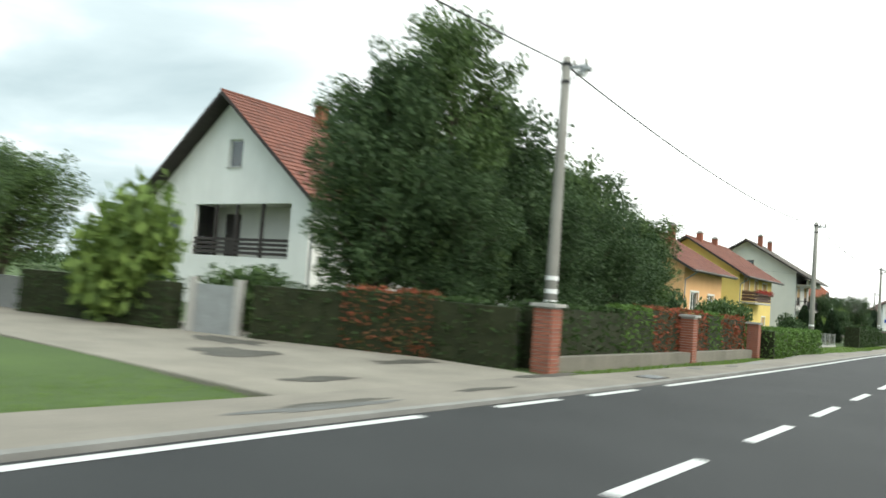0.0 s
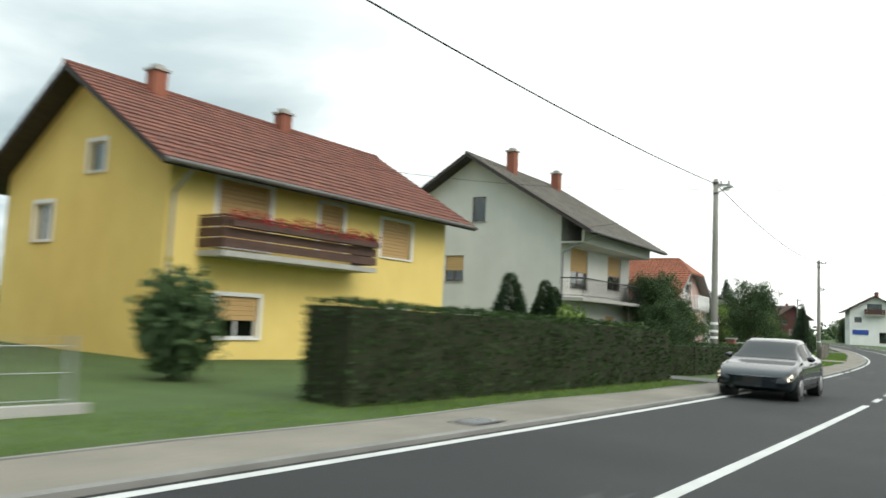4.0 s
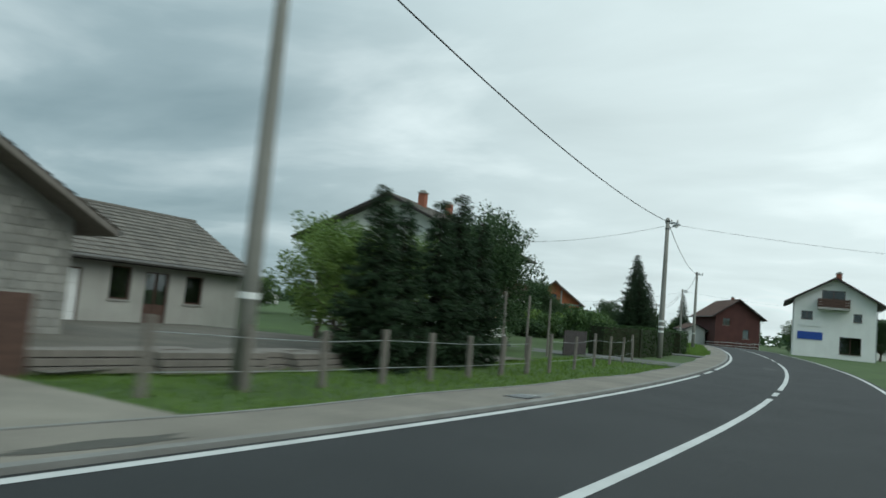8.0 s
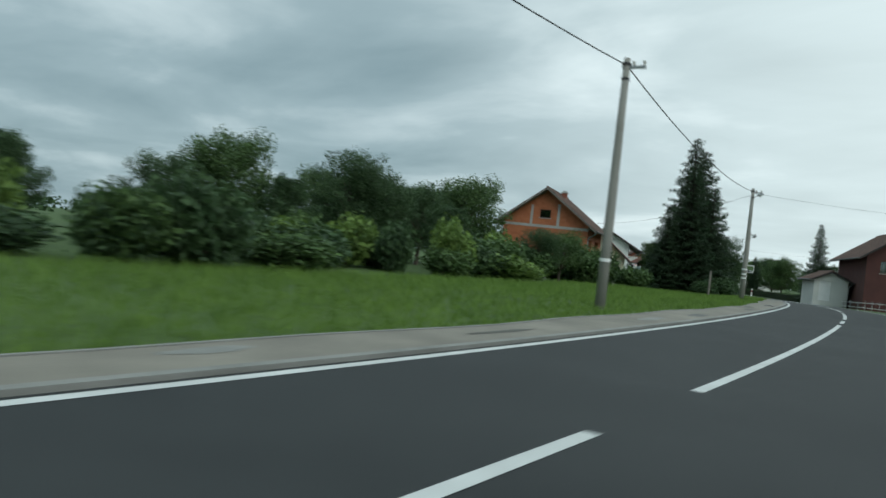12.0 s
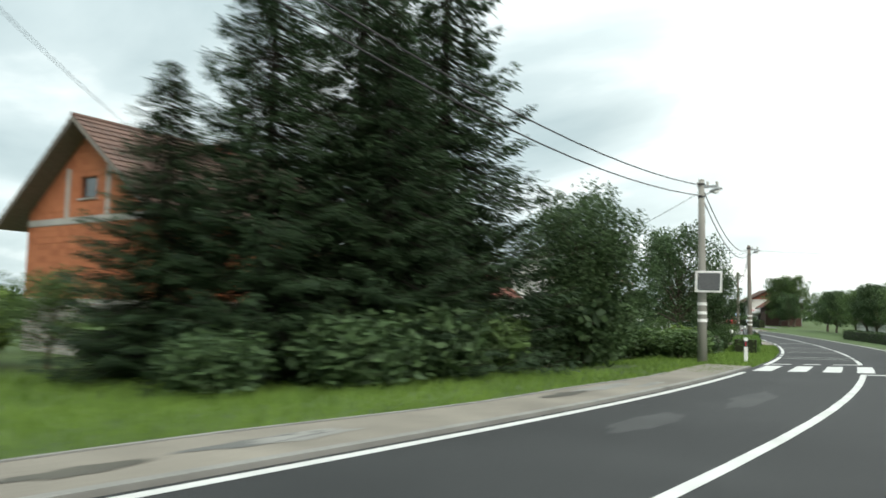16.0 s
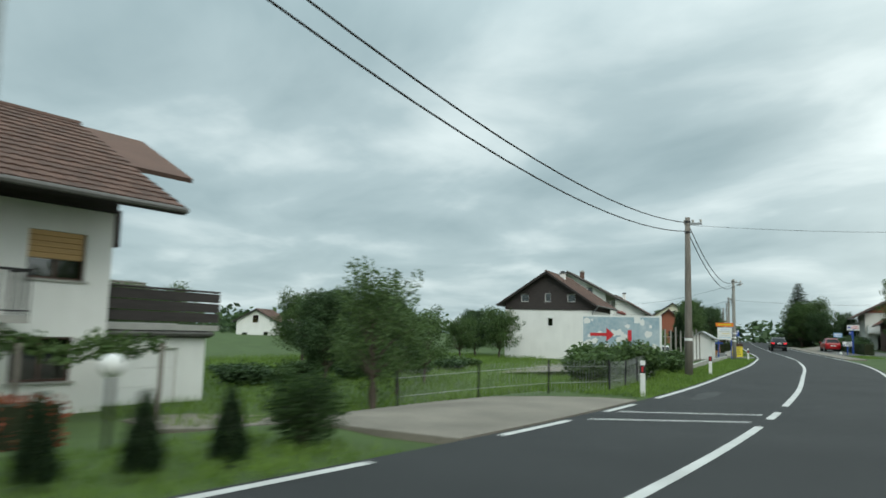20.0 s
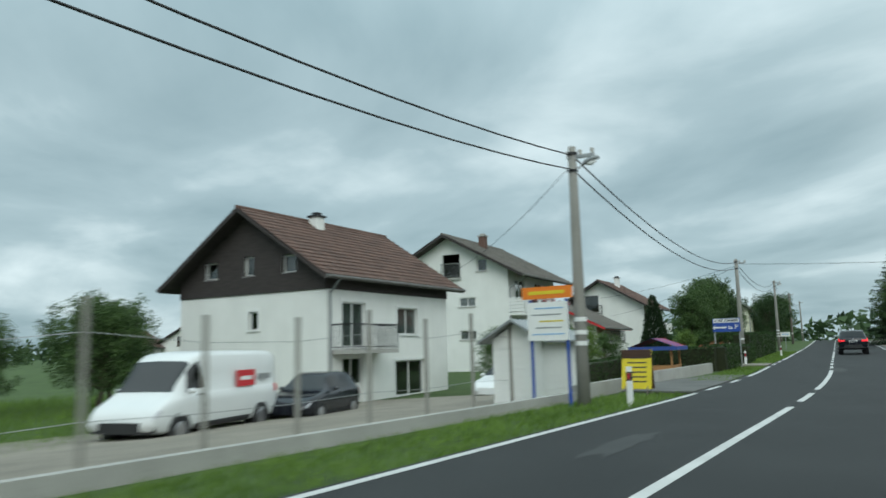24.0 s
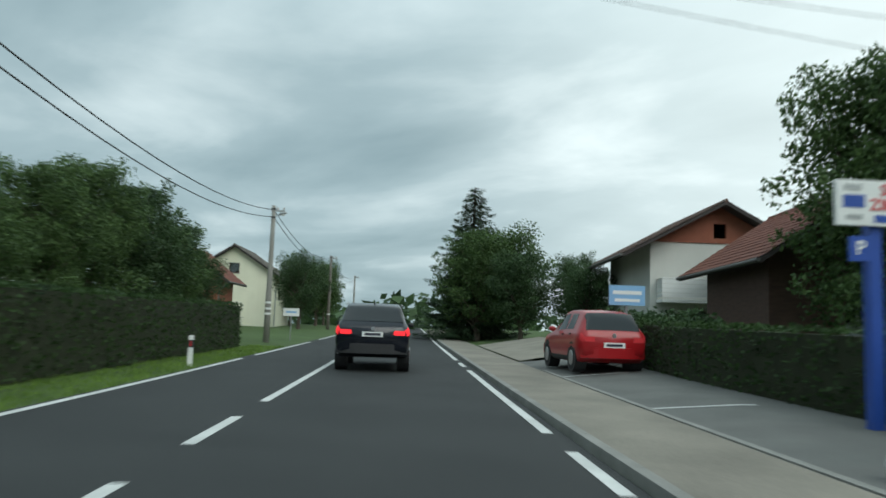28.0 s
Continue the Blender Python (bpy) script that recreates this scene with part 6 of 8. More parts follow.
house("outbuilding", 271.3, 21.6, 0, 4.0, 3.6, 2.5, 3.5, WHITE, TILE_GREY, "small white outbuilding with a dark roof behind the house", windows=[("l", 1.3, 2.1, 0.6, 0.8, "w"), ("l", 1.9, 0.6, 0.6, 0.8, "w")], trim="dark", over=(0.5, 0.45), h=-0.75)
gar = house("garage", 276.55, 15.1, 0, 4.15, 2.8, 1.85, 1.95, WHITE, CONCRETE, "white garage with a closed door and a roof terrace", over=(0.1, 0.1), windows=[("f", 0.9, -0.05, 2.3, 1.55, "g")], h=-0.75, trim="plain", pipes=False)
balcony(gar, Matrix.Identity(4), -0.2, 4.4, 2.15, 0.25, "dark")
BK_NAME = house("house", 331.3, 16.2, 0, 8.9, 8.0, 5.1, 7.75, WHITE, TILE_BROWN, "white house with a black boarded gable and brown-red roof", over=(0.75, 0.55), windows=[("l", 4.0, 2.95, 0.5, 0.75, "w"), ("l", 1.5, 5.14, 0.75, 0.7, "w"), ("l", 3.75, 5.14, 0.55, 0.8, "w"), ("l", 5.8, 5.14, 0.75, 0.7, "w"), ("f", 0.9, 2.2, 1.5, 1.75, "c"), ("f", 4.7, 2.7, 1.6, 1.15, "c"), ("f", 0.9, 0.0, 1.3, 1.8, "d"), ("f", 4.5, 0.1, 2.3, 1.5, "w")], balconies=[("f", 0.3, 3.3, 2.1, 1.0, "black")], chimneys=[(3.6, 3.5, 8.0, WHITE)], gable_mat=DARKWOOD, trim="white").name
part("eave_band", Mesh().box(0.0, 8.9, -0.05, 0.0, 4.4, 5.08).box(-0.06, 0.0, 0.0, 8.0, 4.4, 5.1), DARKWOOD, bpy.data.objects[BK_NAME], "dark boarded band under the eaves")
house("house", 354.0, 18.3, 0, 8.8, 8.8, 6.75, 9.1, WHITE, TILE_GREY, "tall white three-storey house with flower boxes on two balconies", over=(0.8, 1.3), windows=[("l", 6.6, 6.6, 0.7, 0.85, "w"), ("l", 4.0, 6.3, 1.3, 1.6, "o"), ("l", 2.0, 6.6, 0.7, 0.85, "w"), ("l", 5.2, 4.3, 1.2, 0.6, "c"), ("l", 5.2, 2.1, 1.2, 0.6, "c"), ("f", 1.2, 4.6, 1.7, 1.4, "c"), ("f", 4.8, 4.6, 1.7, 1.4, "c"), ("f", 1.2, 2.0, 1.7, 1.5, "c"), ("f", 4.8, 2.0, 1.7, 1.5, "c"), ("l", 2.0, 0.0, 1.6, 1.2, "w")], balconies=[("l", 3.9, 5.4, 6.3, 0.14, "grey"), ("f", 0.0, 8.8, 3.75, 1.1, "white", ((1.2, 1.9), (3.0, 3.7), (4.8, 5.5), (6.4, 7.1), (7.9, 8.6))), ("f", 0.0, 8.8, 1.2, 1.1, "white", ((2.2, 3.0), (6.4, 7.1)))], chimneys=[(3.7, 3.4, 9.5, TILE_BROWN)], trim="plain", fascia=DARKWOOD)
house("cottage", 371.0, 17.5, 0, 7.5, 7.0, 2.9, 4.6, GREYWHITE, TILE_GREY, "low white house with a red-edged roof and dark balcony", windows=[("l", 2.5, 1.2, 1.4, 1.2, "w"), ("f", 2, 1.0, 1.4, 1.1, "w")], balconies=[("f", 0.5, 5.5, 1.4, 1.0, "black")], trim="dark", over=(0.8, 0.9), fascia=SIGNRED)
house("house", 384.8, 16.6, 0, 9.0, 8.8, 5.0, 7.5, WHITE, TILE_BROWN, "white house with a recessed dark balcony under its gable", windows=[("l", 1.2, 4.4, 3.0, 1.7, "w"), ("f", 1, 2.6, 1.3, 1.2, "w"), ("f", 5, 2.6, 1.3, 1.2, "w"), ("l", 2, 2.0, 1.0, 1.1, "w")], balconies=[("l", 1.0, 4.6, 4.1, 0.5, "black"), ("f", 0.2, 8.8, 2.2, 1.0, "white")], chimneys=[(4, 3.6, 8.1, WHITE)], trim="dark", over=(0.9, 0.9))
house("house", 423.5, 10.6, 0, 9.0, 8.0, 5.0, 7.6, CREAM, TILE_GREY, "cream house behind the trees", windows=[("l", 3.5, 5.0, 1.0, 1.0, "w"), ("l", 1.5, 2.6, 1.1, 1.2, "w"), ("f", 2, 2.6, 1.2, 1.2, "w")], trim="dark")
house("cottage", 409, 12.4, 0, 5.0, 4.2, 4.3, 6.0, BRICK, TILE_RED, "small reddish brick outbuilding with a tiled roof", windows=[("l", 2, 1.2, 0.9, 1.0, "w")], trim="dark")
# across the road, far ahead at the bends
far_white = house("house", 200.2, -12.6, -8, 9.0, 7.7, 5.8, 8.05, WHITE, TILE_BROWN, "white gabled house with a dark balcony across the road", windows=[("l", 2.6, 5.2, 2.2, 1.6, "w"), ("l", 0.7, 3.6, 1.1, 0.9, "w"), ("l", 5.6, 3.6, 0.8, 0.9, "w"), ("l", 4.4, 0.2, 2.0, 1.8, "w"), ("b", 1.0, 2.4, 1.2, 1.2, "w"), ("b", 4.6, 2.4, 1.2, 1.2, "w")], balconies=[("l", 2.2, 5.2, 4.9, 0.9, "board")], chimneys=[(2, 3.4, 8.8), (3.2, 3.4, 8.8)], trim="dark", over=(0.7, 0.9), h=0.3)
part("wall_sign", Mesh().box(-0.06, 0.0, 5.0, 7.2, 2.9, 3.45), SIGNWHITE, far_white, "long white sign board on the wall")
part("wall_sign", Mesh().box(-0.06, 0.0, 4.9, 7.3, 1.5, 2.3), BLUE, far_white, "blue sign board on the wall")
MAROON = paint("maroon_render", (0.10, 0.040, 0.034), (0.055, 0.024, 0.022), 0.9, 0.8, 30, 0.15, streak=0.2)
house("house", 247.5, -14.2, -4, 13.0, 7.4, 4.9, 7.5, MAROON, TILE_BROWN, "dark red house with a broad brown roof by the far bend", windows=[("l", 1.2, 3.1, 1.2, 1.2, "c"), ("l", 4.6, 1.0, 1.0, 1.6, "c"), ("b", 2, 1.2, 1.2, 1.2, "w"), ("b", 5.5, 1.2, 1.2, 1.2, "w")], chimneys=[(5.0, 3.2, 8.1)], trim="dark", over=(0.8, 0.8), h=0.6)
house("garage", 252.0, -6.6, -4, 6.5, 3.2, 2.2, 3.0, GREYWHITE, TILE_BROWN, "low grey outbuilding with a white door by the far bend", windows=[("l", 0.5, 0.0, 1.1, 2.0, "g")], trim="plain", over=(0.4, 0.4), h=0.5)
house("house", 240.0, -31.0, -4, 11.0, 9.0, 4.6, 7.4, GREYWHITE, TILE_BROWN, "grey house with a brown roof behind the dark red one", windows=[("l", 3.6, 4.8, 1.1, 1.1, "w"), ("l", 1.2, 1.2, 1.2, 1.2, "w"), ("l", 5.8, 1.2, 1.2, 1.2, "w")], balconies=[("l", 2.6, 6.4, 3.3, 0.8, "board")], trim="dark", h=0.5)
tree("spruce", 263.5, -6.8, 9.6, "dark pointed spruce by the far bend", 40, 0.85)
house("house", 318, -24, 0, 12, 9, 3.0, 5.2, GREYWHITE, TILE_BROWN, "low house behind the trees across the road", windows=[("l", 3.5, 1.0, 1.2, 1.2, "w"), ("b", 3, 1, 1.2, 1.2, "w")], trim="dark")
house("house", 385.5, -20.2, -3, 8.5, 6.6, 5.15, 6.95, GREYWHITE, TILE_BROWN, "half-rendered brick house with a long balcony", "x", gable_mat=BRICK, gable_label="bare red brick gable", over=(0.9, 1.5), windows=[("l", 3.0, 3.1, 0.9, 1.1, "c"), ("l", 4.9, 2.5, 1.4, 2.0, "o"), ("l", 1.5, 0.0, 2.0, 1.9, "o"), ("l", 3.0, 5.4, 0.6, 0.7, "o")], balconies=[("l", 0.3, 6.5, 2.4, 1.0, "white")], trim="dark")
house("house", 375, -20.6, -5, 6.5, 6.4, 3.9, 6.1, BROWNWOOD, TILE_RED, "dark timber outbuilding with a red tiled porch roof", windows=[("l", 2.5, 1.0, 1.0, 1.1, "w")], trim="dark", over=(1.4, 0.8))
# ---- walls, fences, gates ----
def wall_run(name, pts, height, thick, mat, label, h0=None, category="wall"):
    me = Mesh()
    for (s0, l0), (s1, l1) in zip(pts, pts[1:]):
        n = max(int(abs(s1 - s0) / 2.0), 1)
        for k in range(n):
            c = []
            for u in (k / n, (k + 1) / n):
                s, l = s0 + (s1 - s0) * u, l0 + (l1 - l0) * u
                c.append((at(s, l, h0 if h0 is not None else fall(s, l)), heading(s)))
            (a, ha), (b, hb) = c
            sa, sb = Vector((-math.sin(ha), math.cos(ha), 0)) * thick / 2, Vector((-math.sin(hb), math.cos(hb), 0)) * thick / 2
            if abs(l1 - l0) > abs(s1 - s0):
                d = (b - a).normalized()
                sa = sb = Vector((-d.y, d.x, 0)) * thick / 2
            up, dn = Vector((0, 0, height)), Vector((0, 0, -0.35))
            q = [a - sa, b - sb, b + sb, a + sa]
            me.face(*[p + up for p in q])
            for i in range(4):
                me.face(q[i] + dn, q[(i + 1) % 4] + dn, q[(i + 1) % 4] + up, q[i] + up)
    return tagged(part(name, me, mat, None, label), category=category)


def brick_pillar(s, lat, height, mat=BRICK, label="orange brick gate pillar with a concrete cap"):
    ob = thing("brick_pillar", place(s, lat), label, "pillar", "brick pillars")
    part("core", Mesh().box(-0.19, 0.19, -0.19, 0.19, -0.2, height), CONCRETE, ob)
    one = Mesh().box(-0.2, 0.0, -0.012, 0.0, 0, 0.062).data("brick", mat)
    z, row = 0.0, 0
    while z < height - 0.05:
        for side in range(4):
            for k in range(2):
                b = new("brick", one)
                b.parent = ob
                off = (0.2 if k else 0.0) - (0.0 if row % 2 else 0.0)
                b.matrix_basis = Matrix.Rotation(side * math.pi / 2, 4, "Z") @ Matrix.Translation((off, -0.19, z))
        z += 0.075
        row += 1
    part("cap", Mesh().box(-0.26, 0.26, -0.26, 0.26, height, height + 0.07), CONCRETE, ob)
    return ob


def post_fence(name, pts, height, gap, label, post_mat=OLDWOOD, wires=2, r=0.06, wire_mat=STEEL, mesh_fill=False, cat="fence"):
    ob = thing(name, Matrix.Translation(ground(*pts[0])), label, cat)
    inv = ob.matrix_basis.inverted()
    rng = random.Random(int(pts[0][0] * 10))
    tops = []
    for (s0, l0), (s1, l1) in zip(pts, pts[1:]):
        n = max(int(math.hypot(s1 - s0, l1 - l0) / gap), 1)
        for k in range(n + 1):
            u = k / n
            p = inv @ ground(s0 + (s1 - s0) * u, l0 + (l1 - l0) * u)
            z = height * rng.uniform(0.93, 1.05)
            lean = Vector((rng.gauss(0, 0.02), rng.gauss(0, 0.02), z))
            part("post", Mesh().tube(p - Vector((0, 0, 0.2)), p + lean, r, r * 0.9, 8), post_mat, ob)
            tops.append((p, p + lean))
    for i in range(wires):
        u = (i + 0.6) / wires
        line = [a.lerp(b, u) for k, (a, b) in enumerate(tops) if k == 0 or (a - tops[k - 1][0]).length > 0.05]
        part("wire" if wire_mat is STEEL else "rail", Mesh().pipe(line, [0.006 if wire_mat is STEEL else 0.03] * len(line), 5), wire_mat, ob)
    if mesh_fill:
        mm = Mesh()
        for (a, b), (c, d) in zip(tops, tops[1:]):
            n = int((c - a).length / 0.11)
            for k in range(1, n):
                p, q = a.lerp(c, k / n), b.lerp(d, k / n)
                mm.tube(p, q, 0.005, None, 3, False)
        part("mesh", mm, STEEL, ob, "galvanised wire mesh")
    return ob


def slat_fence(s0, s1, lat, height, bay, label, mat=BROWNWOOD):
    s = s0
    while s < s1 - 0.3:
        e = min(s + bay, s1)
        a, b = ground(s, lat), ground(e, lat)
        ob = thing("slat_fence", Matrix.Translation(a), label, "fence", "slatted fence bays")
        d = b - a
        n = Vector((-d.y, d.x, 0)).normalized() * 0.03
        part("post", Mesh().box(-0.06, 0.06, -0.06, 0.06, -0.3, height + 0.08, Matrix.Rotation(math.atan2(d.y, d.x), 4, "Z")), mat, ob)
        z = 0.12
        while z < height:
            me = Mesh()
            q = [Vector((0, 0, z)) + n * 0.5, d * 0.985 + Vector((0, 0, z)) + n * 0.5]
            up = Vector((0, 0, 0.10))
            me.face(q[0] - n, q[1] - n, q[1] - n + up, q[0] - n + up)
            me.face(q[1], q[0], q[0] + up, q[1] + up)
            me.face(q[0] - n + up, q[1] - n + up, q[1] + up, q[0] + up)
            me.face(q[0], q[1], q[1] - n, q[0] - n)
            part("slat", me, mat, ob)
            z += 0.15
        s = e


# garden wall with brick pillars and the red-leaved hedge at the first corner
GREEN_RED = "dense hedge of mixed green and red leaves behind a low wall"
wall_run("garden_wall", [(13.0, 5.0), (29.0, 5.15)], 0.30, 0.28, STAINED, "low stained concrete garden wall")
for s, lat, hh in ((13.0, 4.95, 1.30), (21.9, 5.1, 1.32), (29.3, 5.05, 1.25)):
    brick_pillar(s, lat, hh)
hedge([(13.4, 5.55), (17.5, 5.6)], 1.35, 0.7, HEDGE_DARK, GREEN_RED, 1)
hedge([(17.5, 5.6), (19.5, 5.6)], 1.45, 0.7, HEDGE, GREEN_RED, 2)
hedge([(19.5, 5.6), (24.5, 5.65)], 1.5, 0.7, HEDGE_RED, GREEN_RED, 3)
hedge([(24.5, 5.65), (26.0, 5.65)], 1.5, 0.75, HEDGE, GREEN_RED, 4)
hedge([(26.0, 5.65), (29.0, 5.65)], 1.45, 0.7, HEDGE_RED, GREEN_RED, 5)
hedge([(13.0, 5.6), (10.8, 11.0)], 1.3, 0.7, HEDGE_DARK, "dense hedge along the side road", 6)
hedge([(12.3, 7.2), (11.6, 9.0)], 1.38, 0.74, HEDGE_RED, "red-leaved part of the hedge along the side road", 7)
hedge([(10.0, 13.0), (8.8, 17.5)], 1.2, 0.7, HEDGE_DARK, "dark hedge beyond the gate", 8)
gate = thing("garden_gate", place(10.3, 11.9, 110), "pale grey sheet metal garden gate between posts", "gate")
part("panel", Mesh().box(-0.5, 0.5, -0.02, 0.02, 0.05, 1.15), GUTTER, gate)
for x in (-0.6, 0.6):
    part("post", Mesh().box(x - 0.08, x + 0.08, -0.08, 0.08, -0.2, 1.3), CONCRETE, gate)
ob = wall_run("garden_wall", [(9.0, 18.0), (8.0, 24.0)], 0.9, 0.12, STEEL, "grey sheet metal fence panel")
for s, lat, hh, kd, w in ((13.9, 10.8, 6.6, "tall", 0.8), (13.6, 10.0, 7.0, "round", 0.7), (15.2, 9.5, 8.8, "tall", 0.72), (17.6, 9.4, 6.9, "round", 0.85), (20.5, 9.5, 6.2, "wide", 0.8), (24.0, 9.8, 6.0, "round", 0.9), (27.5, 9.0, 5.2, "tall", 1.0), (30.5, 10.5, 4.6, "round", 1.0), (34.0, 12.2, 4.2, "fruit", 1.0), (17.6, 7.6, 4.2, "dense", 0.8), (20.8, 7.8, 4.4, "dense", 0.8), (14.6, 8.4, 4.6, "dense", 0.75), (23.5, 8.0, 3.8, "dense", 0.9), (6.5, 20, 4.6, "wide", 1.1), (4.0, 22, 4.4, "round", 1.2), (9, 25, 5.2, "open", 1.0), (1, 20, 3.8, "tall", 1.3), (12, 27, 5.5, "wide", 1.1)):
    tree(kd, s, lat, hh, "leafy green garden tree behind the hedge", s * 37, w)
bush("light", 9.5, 14.5, 3.0, 1.6, "yellowish leafy shrub by the house")
bush("green", 12.0, 13.0, 1.5, 1.5, "green shrub behind the gate")
hedge([(29.9, 4.95), (42.2, 5.35)], 1.12, 1.1, HEDGE, "neatly clipped bright green privet hedge", 11, 210)
# yard before the orange and yellow houses
for s, lat, hh, w, kd in ((41.5, 12.8, 2.7, 1.6, "dark"), (46.5, 11.5, 2.3, 1.5, "green"), (49.0, 11.0, 2.2, 1.5, "green"), (51.5, 11.5, 1.5, 1.2, "light"), (36, 13, 1.6, 1.4, "dark"), (64.5, 10.8, 2.0, 1.1, "dark"), (79, 12.5, 1.6, 1.2, "dark")):
    bush(kd, s, lat, hh, w, "leafy garden shrub before the house", s * 31)
bush("red", 52.3, 10.6, 1.0, 0.9, "small red-leaved shrub before the house")
post_fence("mesh_fence", [(45.2, 6.75), (60.3, 6.85)], 1.0, 2.1, "grey wire mesh fence on a low kerb", STEEL, 3, 0.035, STEEL, True)
wall_run("fence_kerb", [(45.0, 6.75), (60.5, 6.85)], 0.14, 0.15, CONCRETE, "low concrete kerb under the fence")
hedge([(64.0, 6.2), (78.4, 6.15)], 1.62, 1.1, HEDGE_DARK, "tall clipped dark green hedge beside the pavement", 12, 120)
for s, lat, hh in ((74.3, 9.0, 3.0), (77.5, 10.5, 2.4), (84.0, 12.8, 3.5), (85.2, 13.0, 3.3)):
    tree("column", s, lat, hh, "small clipped conifer in the front garden", 0, 1.6)
bush("light", 82.0, 11.0, 2.0, 1.3, "garden shrub with pale flowers")
hedge([(80.7, 7.2), (82.8, 6.5), (96.0, 6.0)], 1.12, 0.85, HEDGE_DARK, "low clipped dark hedge before the grey house", 13, 120)
for s, lat, hh, kd in ((92.5, 10.5, 2.9, "round"), (95.5, 10.8, 3.2, "round"), (98.5, 12.8, 4.6, "round"), (101.5, 13.6, 5.0, "open"), (104, 12, 3.0, "fruit")):
    tree(kd, s, lat, hh, "dark leafy fruit tree in the front garden", s * 17)
brick_pillar(99.2, 7.2, 1.45, BRICK, "red brick gate pillar with a white cap")
brick_pillar(96.4, 8.0, 1.35, BRICK, "red brick gate pillar with a white cap")
gate = thing("garden_gate", place(97.8, 7.8, -14), "green-grey sheet metal gate standing closed", "gate")
part("panel", Mesh().box(-1.2, 1.2, -0.02, 0.02, 0.1, 1.2), GUTTER, gate)
slat_fence(99.6, 116.0, 6.6, 1.18, 2.6, "brown slatted timber fence along the verge")
hedge([(103.5, 7.6), (113.5, 7.7)], 1.55, 0.9, HEDGE_DARK, "dark clipped hedge behind the slatted fence", 14)
bush("trim", 115.2, 8.4, 1.6, 1.5, "round clipped bush by the fence end")
tree("open", 113.6, 10.0, 5.4, "dark cherry tree behind the slatted fence", 40)
for s, lat, hh in ((130.5, 11, 3.6), (133, 12, 3.8)):
    tree("light", s, lat, hh, "pale leafy young fruit tree", s * 11)
MUD = paint("trodden_yard", (0.15, 0.135, 0.11), (0.07, 0.064, 0.052), 0.95, 0.6, 20, 0.4)
yard_mud = Mesh()
for a, b in zip((8.0, 11, 14, 17, 20.5), (11, 14, 17, 20.5, 24)):
    rows = srange(119.8, 138.5, 1.5)
    yard_mud.strip([at(s, min(b, 8 + 16 * smooth(140.5, 134, s)) + 0.3 * math.sin(s * 1.7 + b), fall(s, b) + 0.09) for s in rows], [at(s, min(a, 8 + 16 * smooth(140.5, 134, s)) + 0.3 * math.sin(s * 1.7 + a), fall(s, a) + 0.09) for s in rows])
setting("yard", yard_mud, MUD, "trodden brown earth of the timber yard")
# old timber yard: boards, stones, post-and-rail fence, row of dark trees
wall_run("timber_gate", [(116.6, 8.2), (119.6, 8.0)], 1.15, 0.08, BROWNWOOD, "weathered brown timber gate standing closed", category="gate")
post_fence("post_fence", [(119.9, 5.9), (132.5, 5.9)], 1.0, 1.7, "old post fence of rough round timber", OLDWOOD, 2, 0.075)
post_fence("post_fence", [(134, 5.8), (147.6, 6.3)], 1.15, 2.4, "old post and wire fence along the lawn", OLDWOOD, 2, 0.055)
for k in range(9):
    m = place(121 + k * 1.05, 8.4 + 0.35 * math.sin(k * 2.1), 8 * math.sin(k * 1.7))
    stack = thing("plank_stack", m, "stack of grey weathered planks lying in the yard", "timber", "plank stacks")
    for z in range(3):
        part("plank", Mesh().box(-1.2, 1.2, -0.3 + 0.07 * z, 0.3, 0.02 + 0.12 * z, 0.12 + 0.12 * z), OLDWOOD, stack)
for s, lat, hh in ((127.4, 7.7, 4.3), (128.8, 7.9, 4.2), (130.6, 7.9, 4.5), (131.9, 8.0, 4.9), (133.4, 8.0, 4.3)):
    tree("young", s, lat, hh, "dark green cypress-like conifer in a row", s * 23, 0.92)
tree("dense", 144.3, 12.6, 5.9, "round dense leafy tree before the white house", 15, 0.98)
tree("light", 136.0, 15.5, 4.6, "pale leafy fruit tree on the lawn", 100)
tree("light", 137.5, 12.5, 4.2, "pale leafy fruit tree on the lawn", 30)
for s, lat in ((136.5, 9.2), (138.7, 9.2), (141, 9.1), (143.4, 9.0)):
    p = thing("garden_stake", place(s, lat), "tall grey wooden garden stake", "stake", "garden stakes")
    part("stake", Mesh().tube((0, 0, -0.2), (0, 0, 2.4), 0.05, 0.045), OLDWOOD, p)
gate = thing("timber_gate", place(146.3, 8.6, -4), "dark brown timber plank gate", "gate")
for k in range(12):
    part("board", Mesh().box(-1.5 + k * 0.25, -1.5 + k * 0.25 + 0.22, -0.02, 0.02, 0.08, 1.12 + 0.03 * (k % 2)), DARKWOOD, gate)
part("rail", Mesh().box(-1.5, 1.5, 0.02, 0.07, 0.3, 0.4).box(-1.5, 1.5, 0.02, 0.07, 0.8, 0.9), DARKWOOD, gate)
hedge([(149.9, 8.5), (152.2, 7.2), (161.3, 6.55)], 1.5, 1.1, HEDGE_DARK, "broad clipped dark hedge beside the pavement", 15, 110)
for s, lat, hh, w in ((156.5, 10, 1.9, 1.2), (160, 11.5, 2.2, 1.6)):
    bush("green", s, lat, hh, w, "leafy shrub behind the hedge", s)
hedge([(163.9, 6.3), (168.0, 6.1)], 1.45, 1.1, HEDGE_DARK, "clipped dark hedge at the edge of the meadow", 16, 110)
gate = thing("timber_gate", place(162.6, 7.4, 0), "dark reddish timber gate between the hedges", "gate")
